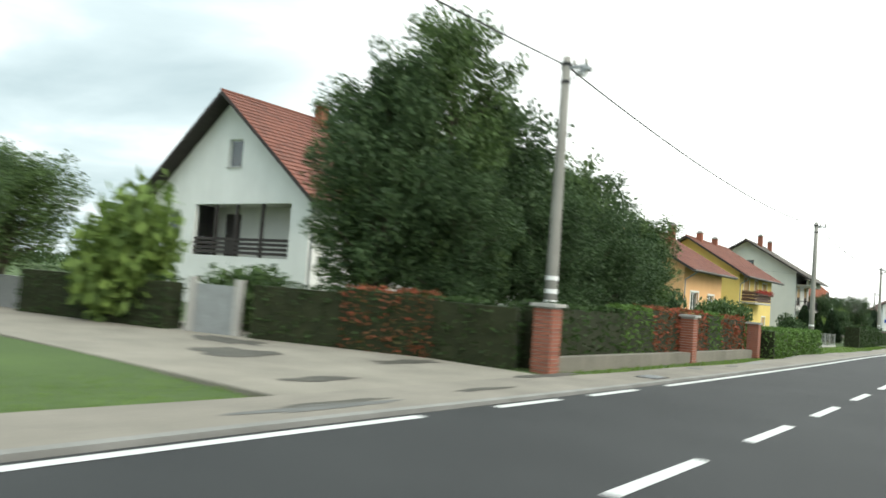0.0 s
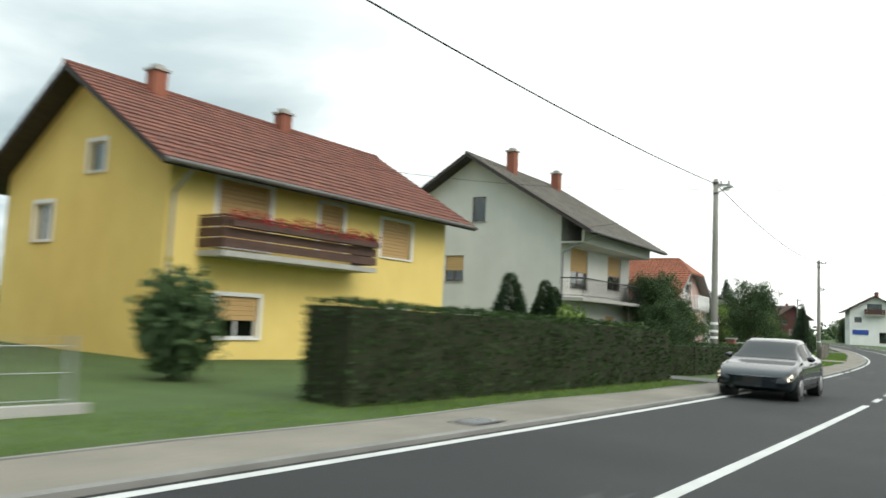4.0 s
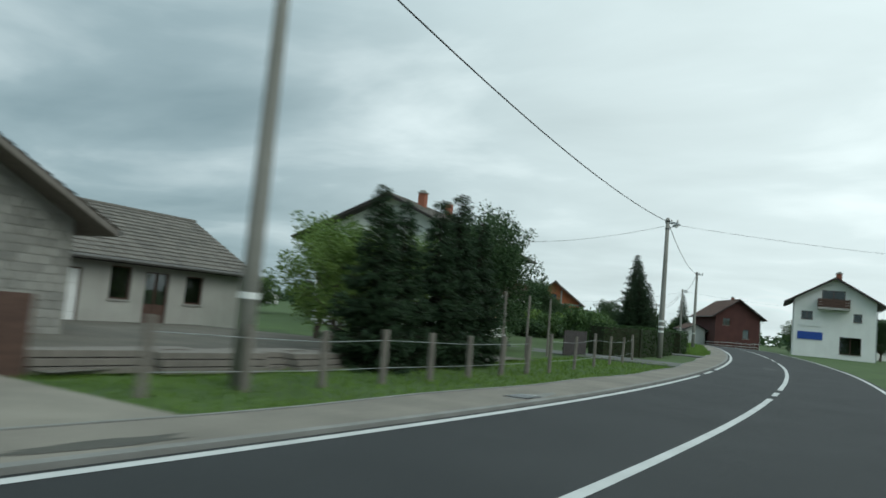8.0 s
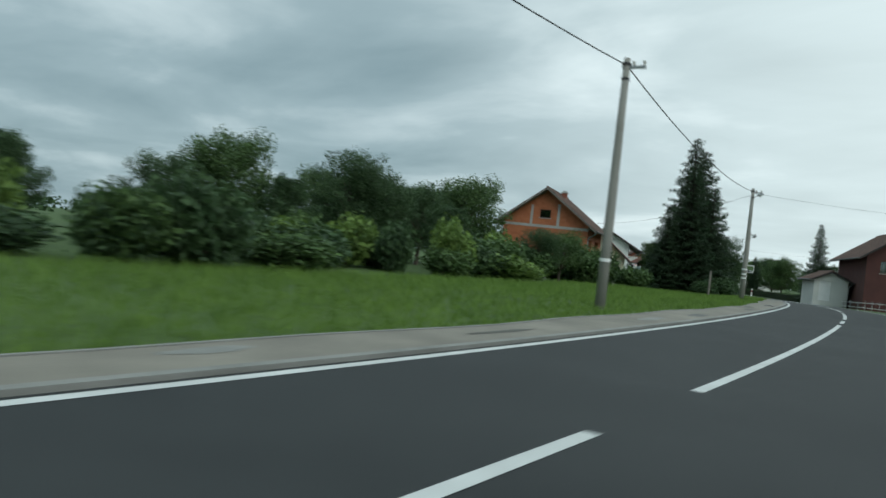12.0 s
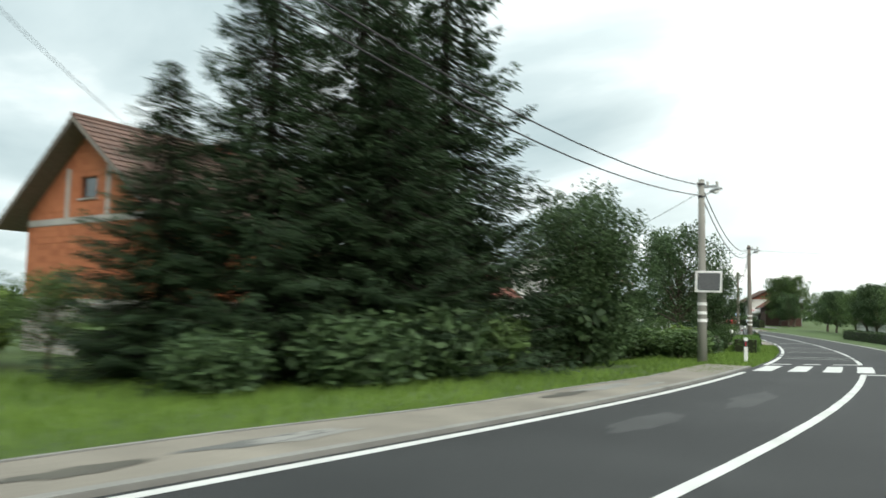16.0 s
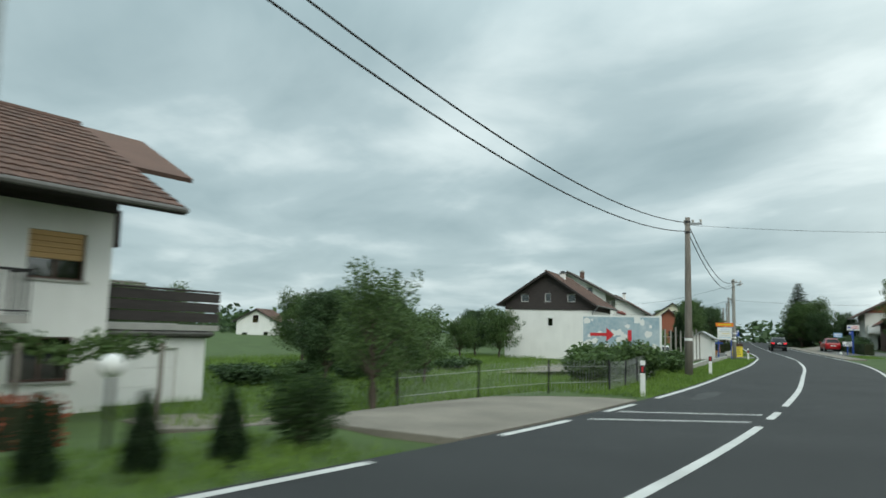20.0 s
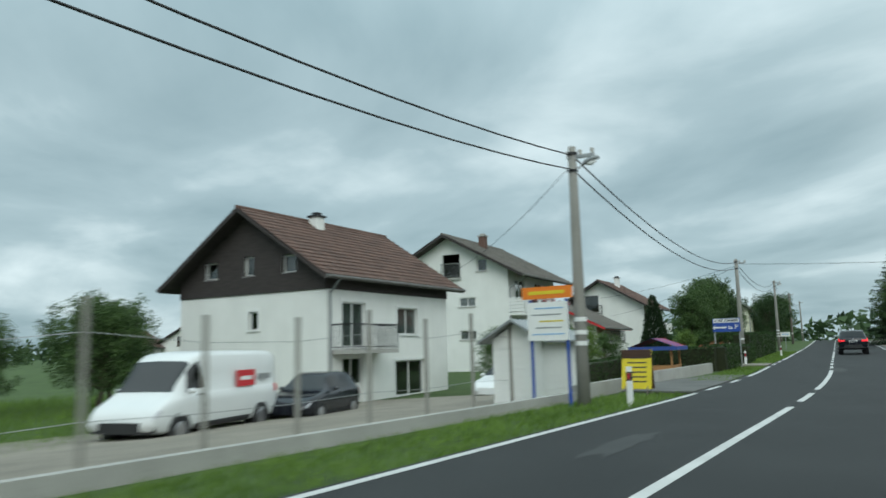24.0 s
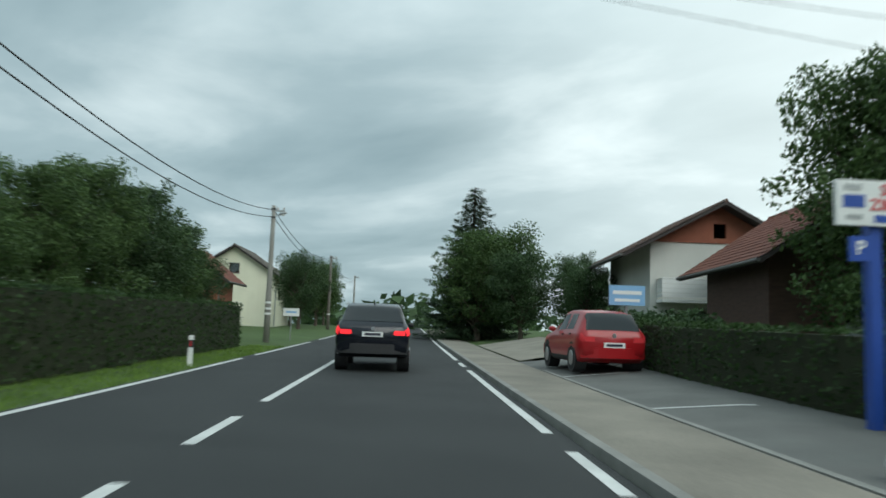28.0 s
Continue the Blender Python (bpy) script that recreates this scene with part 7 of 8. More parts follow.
for k in range(8):
    part("board", Mesh().box(-1.1 + k * 0.28, -1.1 + k * 0.28 + 0.25, -0.02, 0.02, 0.08, 1.1), BROWNWOOD, gate)
# meadow, its shrubs and the distant trees
rng = random.Random(77)
for k in range(44):
    s = 172 + k * 1.25
    kd = ("dark", "green", "dark", "light")[k % 4]
    deep = 15.5 + rng.uniform(-1.0, 3.5)
    bush(kd, s + rng.uniform(-.8, .8), deep, rng.uniform(1.0, 2.3), rng.uniform(1.1, 2.2), "wild shrub at the meadow's edge", rng.uniform(0, 360))
for s, lat, hh, kd in ((214.5, 16.0, 3.0, "fruit"), (218, 17.5, 2.8, "fruit"), (212, 16.0, 3.2, "fruit"), (209, 16.5, 3.0, "open"), (203, 20, 3.6, "round"), (197, 21, 4.2, "open"), (191, 22, 3.6, "round"), (185, 23, 3.6, "open"), (179, 24, 3.4, "round"), (227.0, 16.8, 2.4, "fruit")):
    tree(kd, s, lat, hh, "wild leafy tree at the meadow's edge", s * 31, rng.uniform(1.0, 1.3))
for s, lat, hh, kd, w in ((176, 29, 3.9, "wide", 1.5), (182, 32, 4.2, "round", 1.5), (190, 25, 5.4, "wide", 1.0), (196, 22, 5.4, "open", 1.0), (201, 27, 5.0, "wide", 1.2), (206.5, 27.5, 5.6, "round", 1.2), (209, 25, 5.0, "open", 1.1), (217.5, 25.5, 6.8, "wide", 1.1), (214, 29, 5.6, "wide", 1.1), (222, 29.5, 6.0, "wide", 1.0), (170, 37, 3.0, "round", 1.8), (164, 39, 2.9, "wide", 1.8)):
    tree(kd, s, lat, hh, "leafy tree beyond the meadow", s * 13, w)
for s, lat, hh, w in ((231.6, 10.4, 13.2, 1.0), (234.4, 9.6, 12.6, 1.12), (228.2, 10.2, 10.4, 1.05), (230.4, 8.6, 8.8, 1.05), (226.6, 11.6, 6.8, 1.2)):
    tree("spruce", s, lat, hh, "tall dark spruce in a close group", s * 29, w)
for s, lat, hh, w, kd in ((225.5, 8.4, 1.0, 1.2, "dark"), (228, 7.4, 1.3, 1.5, "dark"), (230.5, 7.5, 1.6, 1.6, "dark"), (233.5, 7.8, 1.5, 1.5, "green"), (222, 13, 1.4, 1.6, "green"), (228, 14.6, 1.2, 1.8, "green")):
    bush(kd, s, lat, hh, w, "dense dark shrub under the spruces", s * 7)
p = thing("wooden_stake", place(219.6, 7.7), "leaning pale wooden stake in the grass", "stake")
part("stake", Mesh().tube((0, 0, -0.2), (0.12, 0, 1.75), 0.075, 0.07), OLDWOOD, p)
# at the crossing
tree("fruit", 235.0, 9.4, 3.8, "leafy young tree beside the spruces", 75, 1.0)
tree("dense", 239.3, 7.5, 5.2, "dense round leafy tree by the crossing", 20, 0.95)
for s, lat, hh, w, kd in ((240.5, 9.0, 1.3, 1.8, "dark"), (244.5, 8.4, 1.9, 1.5, "dark"), (246.5, 7.6, 1.2, 1.5, "green"), (248.5, 8.6, 1.6, 1.6, "dark"), (245.8, 5.8, 1.0, 1.4, "green"), (248.0, 6.0, 1.0, 1.5, "green"), (250.2, 6.2, 1.1, 1.2, "light"), (251.5, 9.5, 1.2, 1.4, "dark"), (252.5, 6.0, 0.8, 1.3, "dark"), (262.0, 6.2, 1.4, 1.2, "trim"), (257.3, 5.7, 1.0, 0.8, "trim")):
    bush(kd, s, lat, hh, w, "garden shrub behind the verge", s * 19)
bush("dark", 239.0, 7.4, 2.4, 1.9, "dense shoots at the foot of the tree", 11)
mirror = thing("traffic_mirror", place(243.25, 4.4, 22, 0.15) @ Matrix.Translation((0, 0, 2.5)) @ Matrix.Rotation(radians(-9), 4, "Y") @ Matrix.Translation((0, 0, -2.5)), "square traffic mirror with a white frame on the pole", "traffic mirror")
part("frame", Mesh().box(-0.09, -0.03, -0.42, 0.42, 2.15, 2.85), SIGNWHITE, mirror)
part("mirror", Mesh().box(-0.10, -0.092, -0.36, 0.36, 2.21, 2.79), gloss("mirror_glass", (0.8, 0.82, 0.82), 0.04, 1.0, 0), mirror)
part("bracket", Mesh().box(-0.03, 0.14, -0.03, 0.03, 2.45, 2.55), STEEL, mirror)


def delineator(s, lat, hh=0.95):
    ob = thing("delineator_post", place(s, lat), "white plastic roadside delineator post with a black band", "road post", "delineator posts")
    part("post", Mesh().box(-0.03, 0.03, -0.06, 0.06, -0.1, hh), WHITEPVC, ob)
    part("band", Mesh().box(-0.033, 0.033, -0.063, 0.063, hh - 0.32, hh - 0.12), PLASTIC, ob)
    part("reflector", Mesh().box(-0.036, -0.03, -0.02, 0.02, hh - 0.29, hh - 0.15), SIGNRED, ob)


for s, lat in ((246.1, 3.57), (285.0, 3.4), (298.0, 3.4), (326.3, 3.35), (371.3, 3.5), (353.6, 4.2)):
    delineator(s, lat, 0.85 if s < 350 else 0.75)
tree("open", 262.0, 8.2, 7.0, "old spreading pear tree with a dark trunk", 200, 1.08)
tree("open", 264.2, 6.3, 4.8, "smaller pear tree beside the old one", 80, 0.85)
tree("wide", 262.0, 25.0, 7.6, "leafy tree beyond the cream house", 50, 0.9)
bush("dark", 253.6, 11.4, 2.0, 1.5, "round dark shrub in the garden", 60)
hedge([(255.6, 4.3), (266.5, 4.6)], 0.72, 1.1, HEDGE, "low clipped hedge along the verge", 17, 120)
post_fence("garden_fence", [(264.6, 17.0), (270.0, 14.2)], 1.15, 1.6, "thin rail fence on steel posts", GUTTER, 2, 0.035, GUTTER)
shed = thing("old_shed", place(256.2, 13.7, 6, -0.6), "low old grey shed with dark doorways and a flat edge", "shed")
part("back_wall", Mesh().box(0, 5.6, 2.0, 2.2, -0.3, 1.75), GREYBLOCK, shed)
for x in (0.0, 5.4):
    part("side_wall", Mesh().box(x, x + 0.2, 0.2, 2.0, -0.3, 1.75), GREYBLOCK, shed)
for x0, x1, z0 in ((0.0, 0.9, -0.3), (1.6, 2.3, -0.3), (2.9, 3.6, -0.3), (4.1, 5.6, -0.3), (0.9, 1.6, 1.45), (2.3, 2.9, 1.5), (3.6, 4.1, 1.35)):
    part("front_wall", Mesh().box(x0, x1, 0.0, 0.2, z0, 1.72), STAINED if x0 != 4.1 else GREYBLOCK, shed)
part("plank_door", Mesh().box(0.93, 1.57, 0.08, 0.12, -0.25, 1.44), OLDWOOD, shed, "weathered plank door")
part("roof", Mesh().box(-0.2, 5.8, -0.25, 2.35, 1.75, 1.83), CONCRETE, shed)
logs = thing("wood_stack", place(254.6, 5.5, 10, -0.1), "stack of dark old boards standing in the garden", "timber")
for k in range(7):
    part("board", Mesh().box(-0.55 + k * 0.16, -0.43 + k * 0.16, -0.1 + 0.03 * (k % 3), 0.0 + 0.03 * (k % 3), 0.0, 0.72 + 0.09 * ((k * 5) % 3)), DARKWOOD, logs)
doghouse = thing("kennel", place(259.3, 8.2, 20), "small kennel with an orange tiled roof", "kennel")
part("body", Mesh().box(-.4, .4, -.3, .3, 0, .5), DARKWOOD, doghouse)
part("roof", Mesh().face((-.5, -.45, .45), (.5, -.45, .45), (.5, 0, .75), (-.5, 0, .75)).face((.5, .45, .45), (-.5, .45, .45), (-.5, 0, .75), (.5, 0, .75)), TILE_ORANGE, doghouse)
# the white house's garden: pergola, ball bush, cones, lamp
per = thing("pergola", place(270.2, 12.4), "vine-covered pergola before the house", "pergola")
for x in (0, 3.2, 6.4):
    part("post", Mesh().tube((x, 0, -0.4), (x, 0, 1.65), 0.05), OLDWOOD, per)
vine = Mesh()
rg = random.Random(5)
for k in range(16):
    leaf_cloud(vine, (k * 0.45 - 0.2, 0.6 + 0.5 * math.sin(k), 1.55 + 0.15 * math.sin(k * 1.7)), 0.55, 150, 0.14, rg, 0.45, 0.3)
part("vine", vine, LEAF, per, "dense green vine leaves")
hedge([(266.6, 8.2), (272.0, 8.6)], 0.75, 0.7, HEDGE_RED, "low red-leaved hedge by the house", 18)
bush("trim", 272.6, 4.2, 0.85, 0.62, "round clipped box ball on the lawn", 0, "ball_bush", -0.05)
for s, lat in ((271.2, 3.95), (270.2, 4.0), (269.3, 4.2)):
    tree("column", s, lat, 0.78, "tiny conical conifer on the lawn", s, 1.5)
lamp = thing("garden_lamp", place(270.9, 5.6), "garden lamp with a white globe on a post", "lamp")
part("post", Mesh().tube((0, 0, -0.1), (0, 0, 0.8), 0.03), DARKSTEEL, lamp)
part("globe", Mesh().ball((0, 0, 0.92), 0.14, 14), SIGNWHITE, lamp, smoothed=True)
for s, lat, hh, kd in ((283.0, 10.4, 3.1, "fruit"), (280.3, 8.6, 3.3, "fruit"), (287, 12.0, 3.2, "fruit"), (290, 17, 3.6, "round"), (293, 14, 3.0, "fruit"), (297, 21, 4.0, "round"), (302, 27, 4.2, "wide"), (308, 25, 4.4, "wide"), (284, 22, 3.6, "wide"), (312, 31, 4.6, "round"), (296, 32, 4.2, "wide"), (326.5, 23.2, 4.3, "wide"), (329.5, 26.5, 4.2, "round"), (323, 25.5, 3.4, "wide")):
    tree(kd, s, lat, hh, "small orchard tree with a whitewashed stem" if kd == "fruit" else "leafy tree beyond the gardens", s * 41, 0.85 if kd == "fruit" else 1.0)
post_fence("mesh_fence", [(279.5, 7.4), (285.5, 4.4), (294, 4.9)], 0.8, 2.0, "low wire fence around the orchard", DARKSTEEL, 2, 0.025, STEEL, True)
for k in range(7):
    bush("green", 288 + k * 1.9, 5.6 + 0.6 * math.sin(k * 2), 0.9 + 0.3 * math.sin(k), 1.2, "overgrown green weeds by the roadside", k * 50, "weeds")
for s, lat, up in ((371, 74, -1.3), (377, 68.5, -1.1)):
    house("house", s, lat, 10, 6, 7, 3.6, 5.4, WHITE, TILE_BROWN, "small white twin house beyond the gardens", windows=[("l", 2.8, 3.3, 1.0, 1.2, "w"), ("l", 1.0, 0.4, 1.0, 1.2, "w"), ("l", 4.8, 1.0, .8, .8, "w")], trim="dark", over=(0.5, 0.5), h=up)

for k in range(16):
    bush(("dark", "green")[k % 2], 283 + k * 1.7, 19.5 + 2.2 * math.sin(k * 1.9), 0.5 + 0.25 * math.sin(k * 2.3) ** 2, 1.3, "dark green vegetable bush in the garden rows", k * 67)
# ---- billboard, signs ----


def words(parent, text, m, size, mat, depth=0.004):
    cu = bpy.data.curves.new("lettering", "FONT")
    cu.body, cu.size, cu.align_x, cu.align_y, cu.extrude = text, size, "CENTER", "CENTER", depth
    cu.offset = 0.012 * size
    tmp = bpy.data.objects.new("lettering", cu)
    scene.collection.objects.link(tmp)
    bpy.context.view_layer.update()
    me = bpy.data.meshes.new_from_object(tmp.evaluated_get(bpy.context.evaluated_depsgraph_get()))
    bpy.data.objects.remove(tmp)
    me.materials.clear()
    me.materials.append(mat)
    ob = new("lettering", me)
    ob.parent = parent
    ob.matrix_basis = m
    return ob


FACE = Matrix(((0, 0, -1, 0), (-1, 0, 0, 0), (0, 1, 0, 0), (0, 0, 0, 1)))  # lies on a board that faces the coming traffic

bb = thing("billboard", place(304.5, 8.55, 2, 0.0), "weathered billboard with peeling blue and red poster on steel posts", "billboard")
part("panel", Mesh().box(0.0, 0.07, -2.05, 2.05, 0.62, 2.5), SIGNWHITE, bb)
poster = paint("torn_poster", (0.50, 0.56, 0.58), (0.20, 0.32, 0.40), 0.7, 1.1, 5, 0.1)
part("poster", Mesh().box(-0.006, 0.0, -1.95, 1.98, 0.68, 2.42), poster, bb, "torn grey-blue poster")
rg = random.Random(9)
for k in range(26):
    sh = Mesh()
    y, z, r = rg.uniform(-1.8, 1.8), rg.uniform(0.8, 2.3), rg.uniform(0.05, 0.22)
    n = 7
    sh.face(*[(-0.010, y + r * rg.uniform(.6, 1.3) * math.cos(6.283 * i / n), z + r * rg.uniform(.6, 1.3) * math.sin(6.283 * i / n)) for i in range(n)])
    part("torn_patch", sh, SIGNWHITE, bb)
part("red_arrow", Mesh().box(-0.016, -0.012, 0.75, 1.6, 1.42, 1.58).face((-0.014, 0.75, 1.15), (-0.014, 0.75, 1.85), (-0.014, 0.35, 1.5)), SIGNRED, bb, "red arrow shape")
part("red_mark", Mesh().box(-0.016, -0.012, -0.55, -0.35, 1.2, 1.75), SIGNRED, bb)
for y in (-1.95, 1.95):
    part("post", Mesh().box(0.07, 0.17, y - 0.05, y + 0.05, -0.7, 2.55), SIGNWHITE, bb)
    part("brace", Mesh().tube((0.15, y, 1.9), (1.3, y, -0.4), 0.045), STEEL, bb)
lit = thing("litter_heap", place(302.2, 6.0), "white plastic bags lying in the grass", "litter")
part("bag", Mesh().ball((0, 0, 0.1), 0.22, 8, 0.5).ball((0.3, 0.1, 0.08), 0.18, 8, 0.5), SIGNWHITE, lit)
# low wall and fence of the car lot
wall_run("lot_wall", [(302.5, 4.75), (311, 5.15), (327, 4.95)], 0.22, 0.16, CONCRETE, "low pale concrete boundary wall")
wall_run("lot_wall", [(327, 4.95), (332.5, 5.15), (334.8, 5.9)], 0.38, 0.16, CONCRETE, "low pale concrete boundary wall")
wall_run("lot_wall", [(336.2, 5.3), (344.5, 4.75)], 0.42, 0.16, CONCRETE, "pale concrete wall stub by the road")
post_fence("lot_fence", [(305.5, 7.6), (327.5, 6.9)], 2.3, 1.85, "grey concrete post fence with thin wires", POLE, 2, 0.05, STEEL)
kiosk = thing("kiosk", place(327.5, 6.0, -2, -0.6), "small white boarded kiosk with a pitched roof", "kiosk")
part("body", Mesh().box(0, 2.2, 0, 1.45, -0.2, 2.15), WHITE, kiosk)
for k in range(12):
    part("board", Mesh().box(-0.02, 0.0, 0, 1.45, k * 0.18 - 0.1, k * 0.18 + 0.07), WHITE, kiosk)
    part("board", Mesh().box(0, 2.2, -0.02, 0, k * 0.18 - 0.1, k * 0.18 + 0.07), WHITE, kiosk)
for y0, y1 in ((-0.3, 0.72), (1.75, 0.72)):
    slope = Mesh()
    q = [Vector((-.35, y0, 2.08)), Vector((2.5, y0, 2.08)), Vector((2.5, y1, 2.66)), Vector((-.35, y1, 2.66))]
    slope.face(*q)
    slope.face(*[p - Vector((0, 0, .06)) for p in q[::-1]])
    for i in range(4):
        slope.face(q[i], q[i] - Vector((0, 0, .06)), q[(i + 1) % 4] - Vector((0, 0, .06)), q[(i + 1) % 4])
    part("roof_slope", slope, GUTTER, kiosk)
for x in (0.0, 2.2):
    part("gable", Mesh().face((x, 0, 2.15), (x, 0.72, 2.58), (x, 1.45, 2.15)), WHITE, kiosk)
part("counter", Mesh().box(2.2, 2.5, 0.1, 1.45, 1.0, 1.08), OLDWOOD, kiosk)
sg = thing("shop_sign", place(325.5, 4.95, 0, 0.0), "orange sign over a white notice board on blue posts", "sign")
part("header", Mesh().box(0, 0.06, -0.62, 0.62, 2.42, 2.70), SIGNORANGE, sg, "orange sign header")
part("header_text", Mesh().box(-0.006, 0, -0.45, 0.45, 2.52, 2.60), SIGNYELLOW, sg)
part("board", Mesh().box(0, 0.05, -0.5, 0.5, 1.45, 2.34), SIGNWHITE, sg)
for k in range(5):
    part("board_text", Mesh().box(-0.005, 0, -0.4 + 0.06 * (k % 2), 0.4 - 0.1 * (k % 3), 1.58 + k * 0.15, 1.61 + k * 0.15), (SKYBLUE, STEEL, SIGNYELLOW, STEEL, SKYBLUE)[k], sg)
for y in (-0.45, 0.45):
    part("post", Mesh().tube((0.09, y, -0.3), (0.09, y, 2.4), 0.04), BLUE, sg)
ab = thing("advertising_board", place(330.0, 4.25, 0, 0.0), "yellow A-shaped advertising board by the road", "sign")
part("front_panel", Mesh().box(-0.02, 0.02, -0.41, 0.41, 0.12, 1.2, Matrix.Translation((-0.2, 0, 0)) @ Matrix.Rotation(radians(12), 4, "Y")), SIGNYELLOW, ab)
part("back_panel", Mesh().box(-0.02, 0.02, -0.41, 0.41, 0.12, 1.2, Matrix.Translation((0.2, 0, 0)) @ Matrix.Rotation(radians(-12), 4, "Y")), BROWNWOOD, ab)
for k in range(6):
    part("text_bar", Mesh().box(-0.026, -0.02, -0.28, 0.25 - 0.09 * (k % 2), 0.3 + 0.13 * k, 0.335 + 0.13 * k, Matrix.Translation((-0.2, 0, 0)) @ Matrix.Rotation(radians(12), 4, "Y")), INK, ab)
for y in (-0.3, 0.3):
    part("leg", Mesh().tube((-0.22, y, -0.05), (-0.16, y, 0.2), 0.025).tube((0.22, y, -0.05), (0.16, y, 0.2), 0.025), OLDWOOD, ab)
# striped shelter
sh = thing("shelter", place(341.6, 5.6, 0, -0.15), "open timber stall with a red and blue striped roof", "shelter")
for x in (0.2, 1.9):
    for y in (0.3, 1.9):
        part("post", Mesh().tube((x, y, -0.2), (x, y, 1.4), 0.05), PINEWOOD, sh)
part("counter", Mesh().box(0.15, 1.95, 0.25, 0.33, 0.0, 0.55).box(0.15, 0.23, 0.33, 1.9, 0, 0.55), PINEWOOD, sh)
for k in range(10):
    x0, x1 = -0.2 + k * 0.24, -0.2 + (k + 1) * 0.24
    part("roof_stripe", Mesh().face((x0, 0.0, 1.32), (x1, 0.0, 1.32), (x1, 1.0, 1.7), (x0, 1.0, 1.7)).face((x1, 2.0, 1.32), (x0, 2.0, 1.32), (x0, 1.0, 1.7), (x1, 1.0, 1.7)), SHELTER_RED if k % 2 else SHELTER_BLUE, sh)
part("valance", Mesh().box(-0.2, 2.2, -0.02, 0.0, 1.18, 1.34).box(-0.22, -0.2, 0.0, 2.0, 1.18, 1.34), SHELTER_BLUE, sh)
hedge([(336, 9.2), (347, 7.6)], 1.05, 0.7, HEDGE_DARK, "dark clipped hedge behind the stall", 31)
hedge([(346.6, 7.6), (346.2, 4.7), (351.0, 4.6)], 1.15, 0.9, HEDGE_DARK, "dark clipped hedge beside the road", 32, 120)
for s, lat, hh, w, kd in ((338, 12, 2.4, 1.3, "fruit"), (341, 13, 2.6, 1.3, "fruit"), (345, 12.5, 2.8, 1.2, "fruit"), (349, 12, 2.6, 1.2, "light"), (352, 13.5, 2.6, 1.2, "fruit"), (357, 13.0, 2.2, 1.2, "fruit")):
    tree(kd, s, lat, hh, "young garden tree behind the hedge", s * 3, w)
bs = thing("lodging_sign", place(349.8, 4.6, 0, 0.0), "blue and white roadside lodging sign on two posts", "sign")
part("panel", Mesh().box(0, 0.06, -0.66, 0.66, 1.78, 2.46), BLUE, bs)
part("header", Mesh().box(-0.008, 0, -0.62, 0.62, 2.24, 2.44), SIGNWHITE, bs)
words(bs, "SOBE-ZIMMER", Matrix.Translation((-0.012, 0, 2.335)) @ FACE, 0.185, INK)
part("text_bar", Mesh().box(-0.008, 0, 0.0, 0.24, 1.95, 2.04), SIGNWHITE, bs)
part("bed_symbol", Mesh().box(-0.008, 0, -0.3, -0.08, 1.92, 1.97).box(-0.008, 0, -0.11, -0.08, 1.97, 2.1).box(-0.008, 0, -0.28, -0.13, 1.99, 2.03), SIGNWHITE, bs)
words(bs, "P", Matrix.Translation((-0.012, -0.47, 2.0)) @ FACE, 0.3, SIGNWHITE)
part("arrow", Mesh().box(-0.01, 0, 0.26, 0.56, 1.96, 2.04).face((-0.009, 0.56, 1.88), (-0.009, 0.66, 2.0), (-0.009, 0.56, 2.12)), SIGNWHITE, bs)
for y in (-0.6, 0.6):
    part("post", Mesh().tube((0.09, y, -0.3), (0.09, y, 2.45), 0.035), STEEL, bs)
hedge([(355.0, 4.6), (359.4, 4.7)], 1.05, 0.9, HEDGE_DARK, "clipped hedge by the driveway", 33, 120)
hedge([(354.8, 7.5), (360, 8.0)], 0.9, 0.7, HEDGE_DARK, "low hedge along the garden", 34)
hedge([(361.5, 5.2), (382, 5.1)], 1.75, 1.1, HEDGE_DARK, "tall dark hedge along the road", 35, 90)
for k in range(5):
    bush("trim", 354.6 + 0.25 * k, 5.2 + 0.7 * k, 0.4, 0.4, "small clipped ball bush on the lawn", k, "ball_bush")
tree("column", 360.0, 10.4, 4.7, "slim dark column-shaped conifer in a garden", 0, 1.25)
for s, lat, hh, kd, w in ((366, 9.5, 2.2, "light", 1.2), (371, 9.8, 5.2, "tall", 1.1), (375, 9.6, 6.0, "tall", 1.0), (379, 9.8, 6.9, "tall", 1.0), (383.5, 9.6, 6.6, "round", 1.0), (388, 9.4, 5.8, "tall", 1.0), (393, 9.6, 4.6, "round", 1.0), (418, 7.4, 6.6, "open", 1.0), (432, 7.6, 7.0, "wide", 0.9), (440, 7.6, 6.5, "open", 0.9), (430, 10, 6, "wide", 1), (445, 9, 5, "round", 1)):
    tree(kd, s, lat, hh, "leafy green tree by the roadside", s * 9, w)
ws = thing("small_sign", place(394, 4.4), "small white sign on a post by the hedge", "sign")
part("board", Mesh().box(0, 0.04, -0.45, 0.45, 1.3, 1.75), SIGNWHITE, ws)
part("text_bar", Mesh().box(-0.005, 0, -0.3, 0.3, 1.48, 1.58), SKYBLUE, ws)
part("post", Mesh().tube((0.06, 0, -0.2), (0.06, 0, 1.7), 0.03), STEEL, ws)
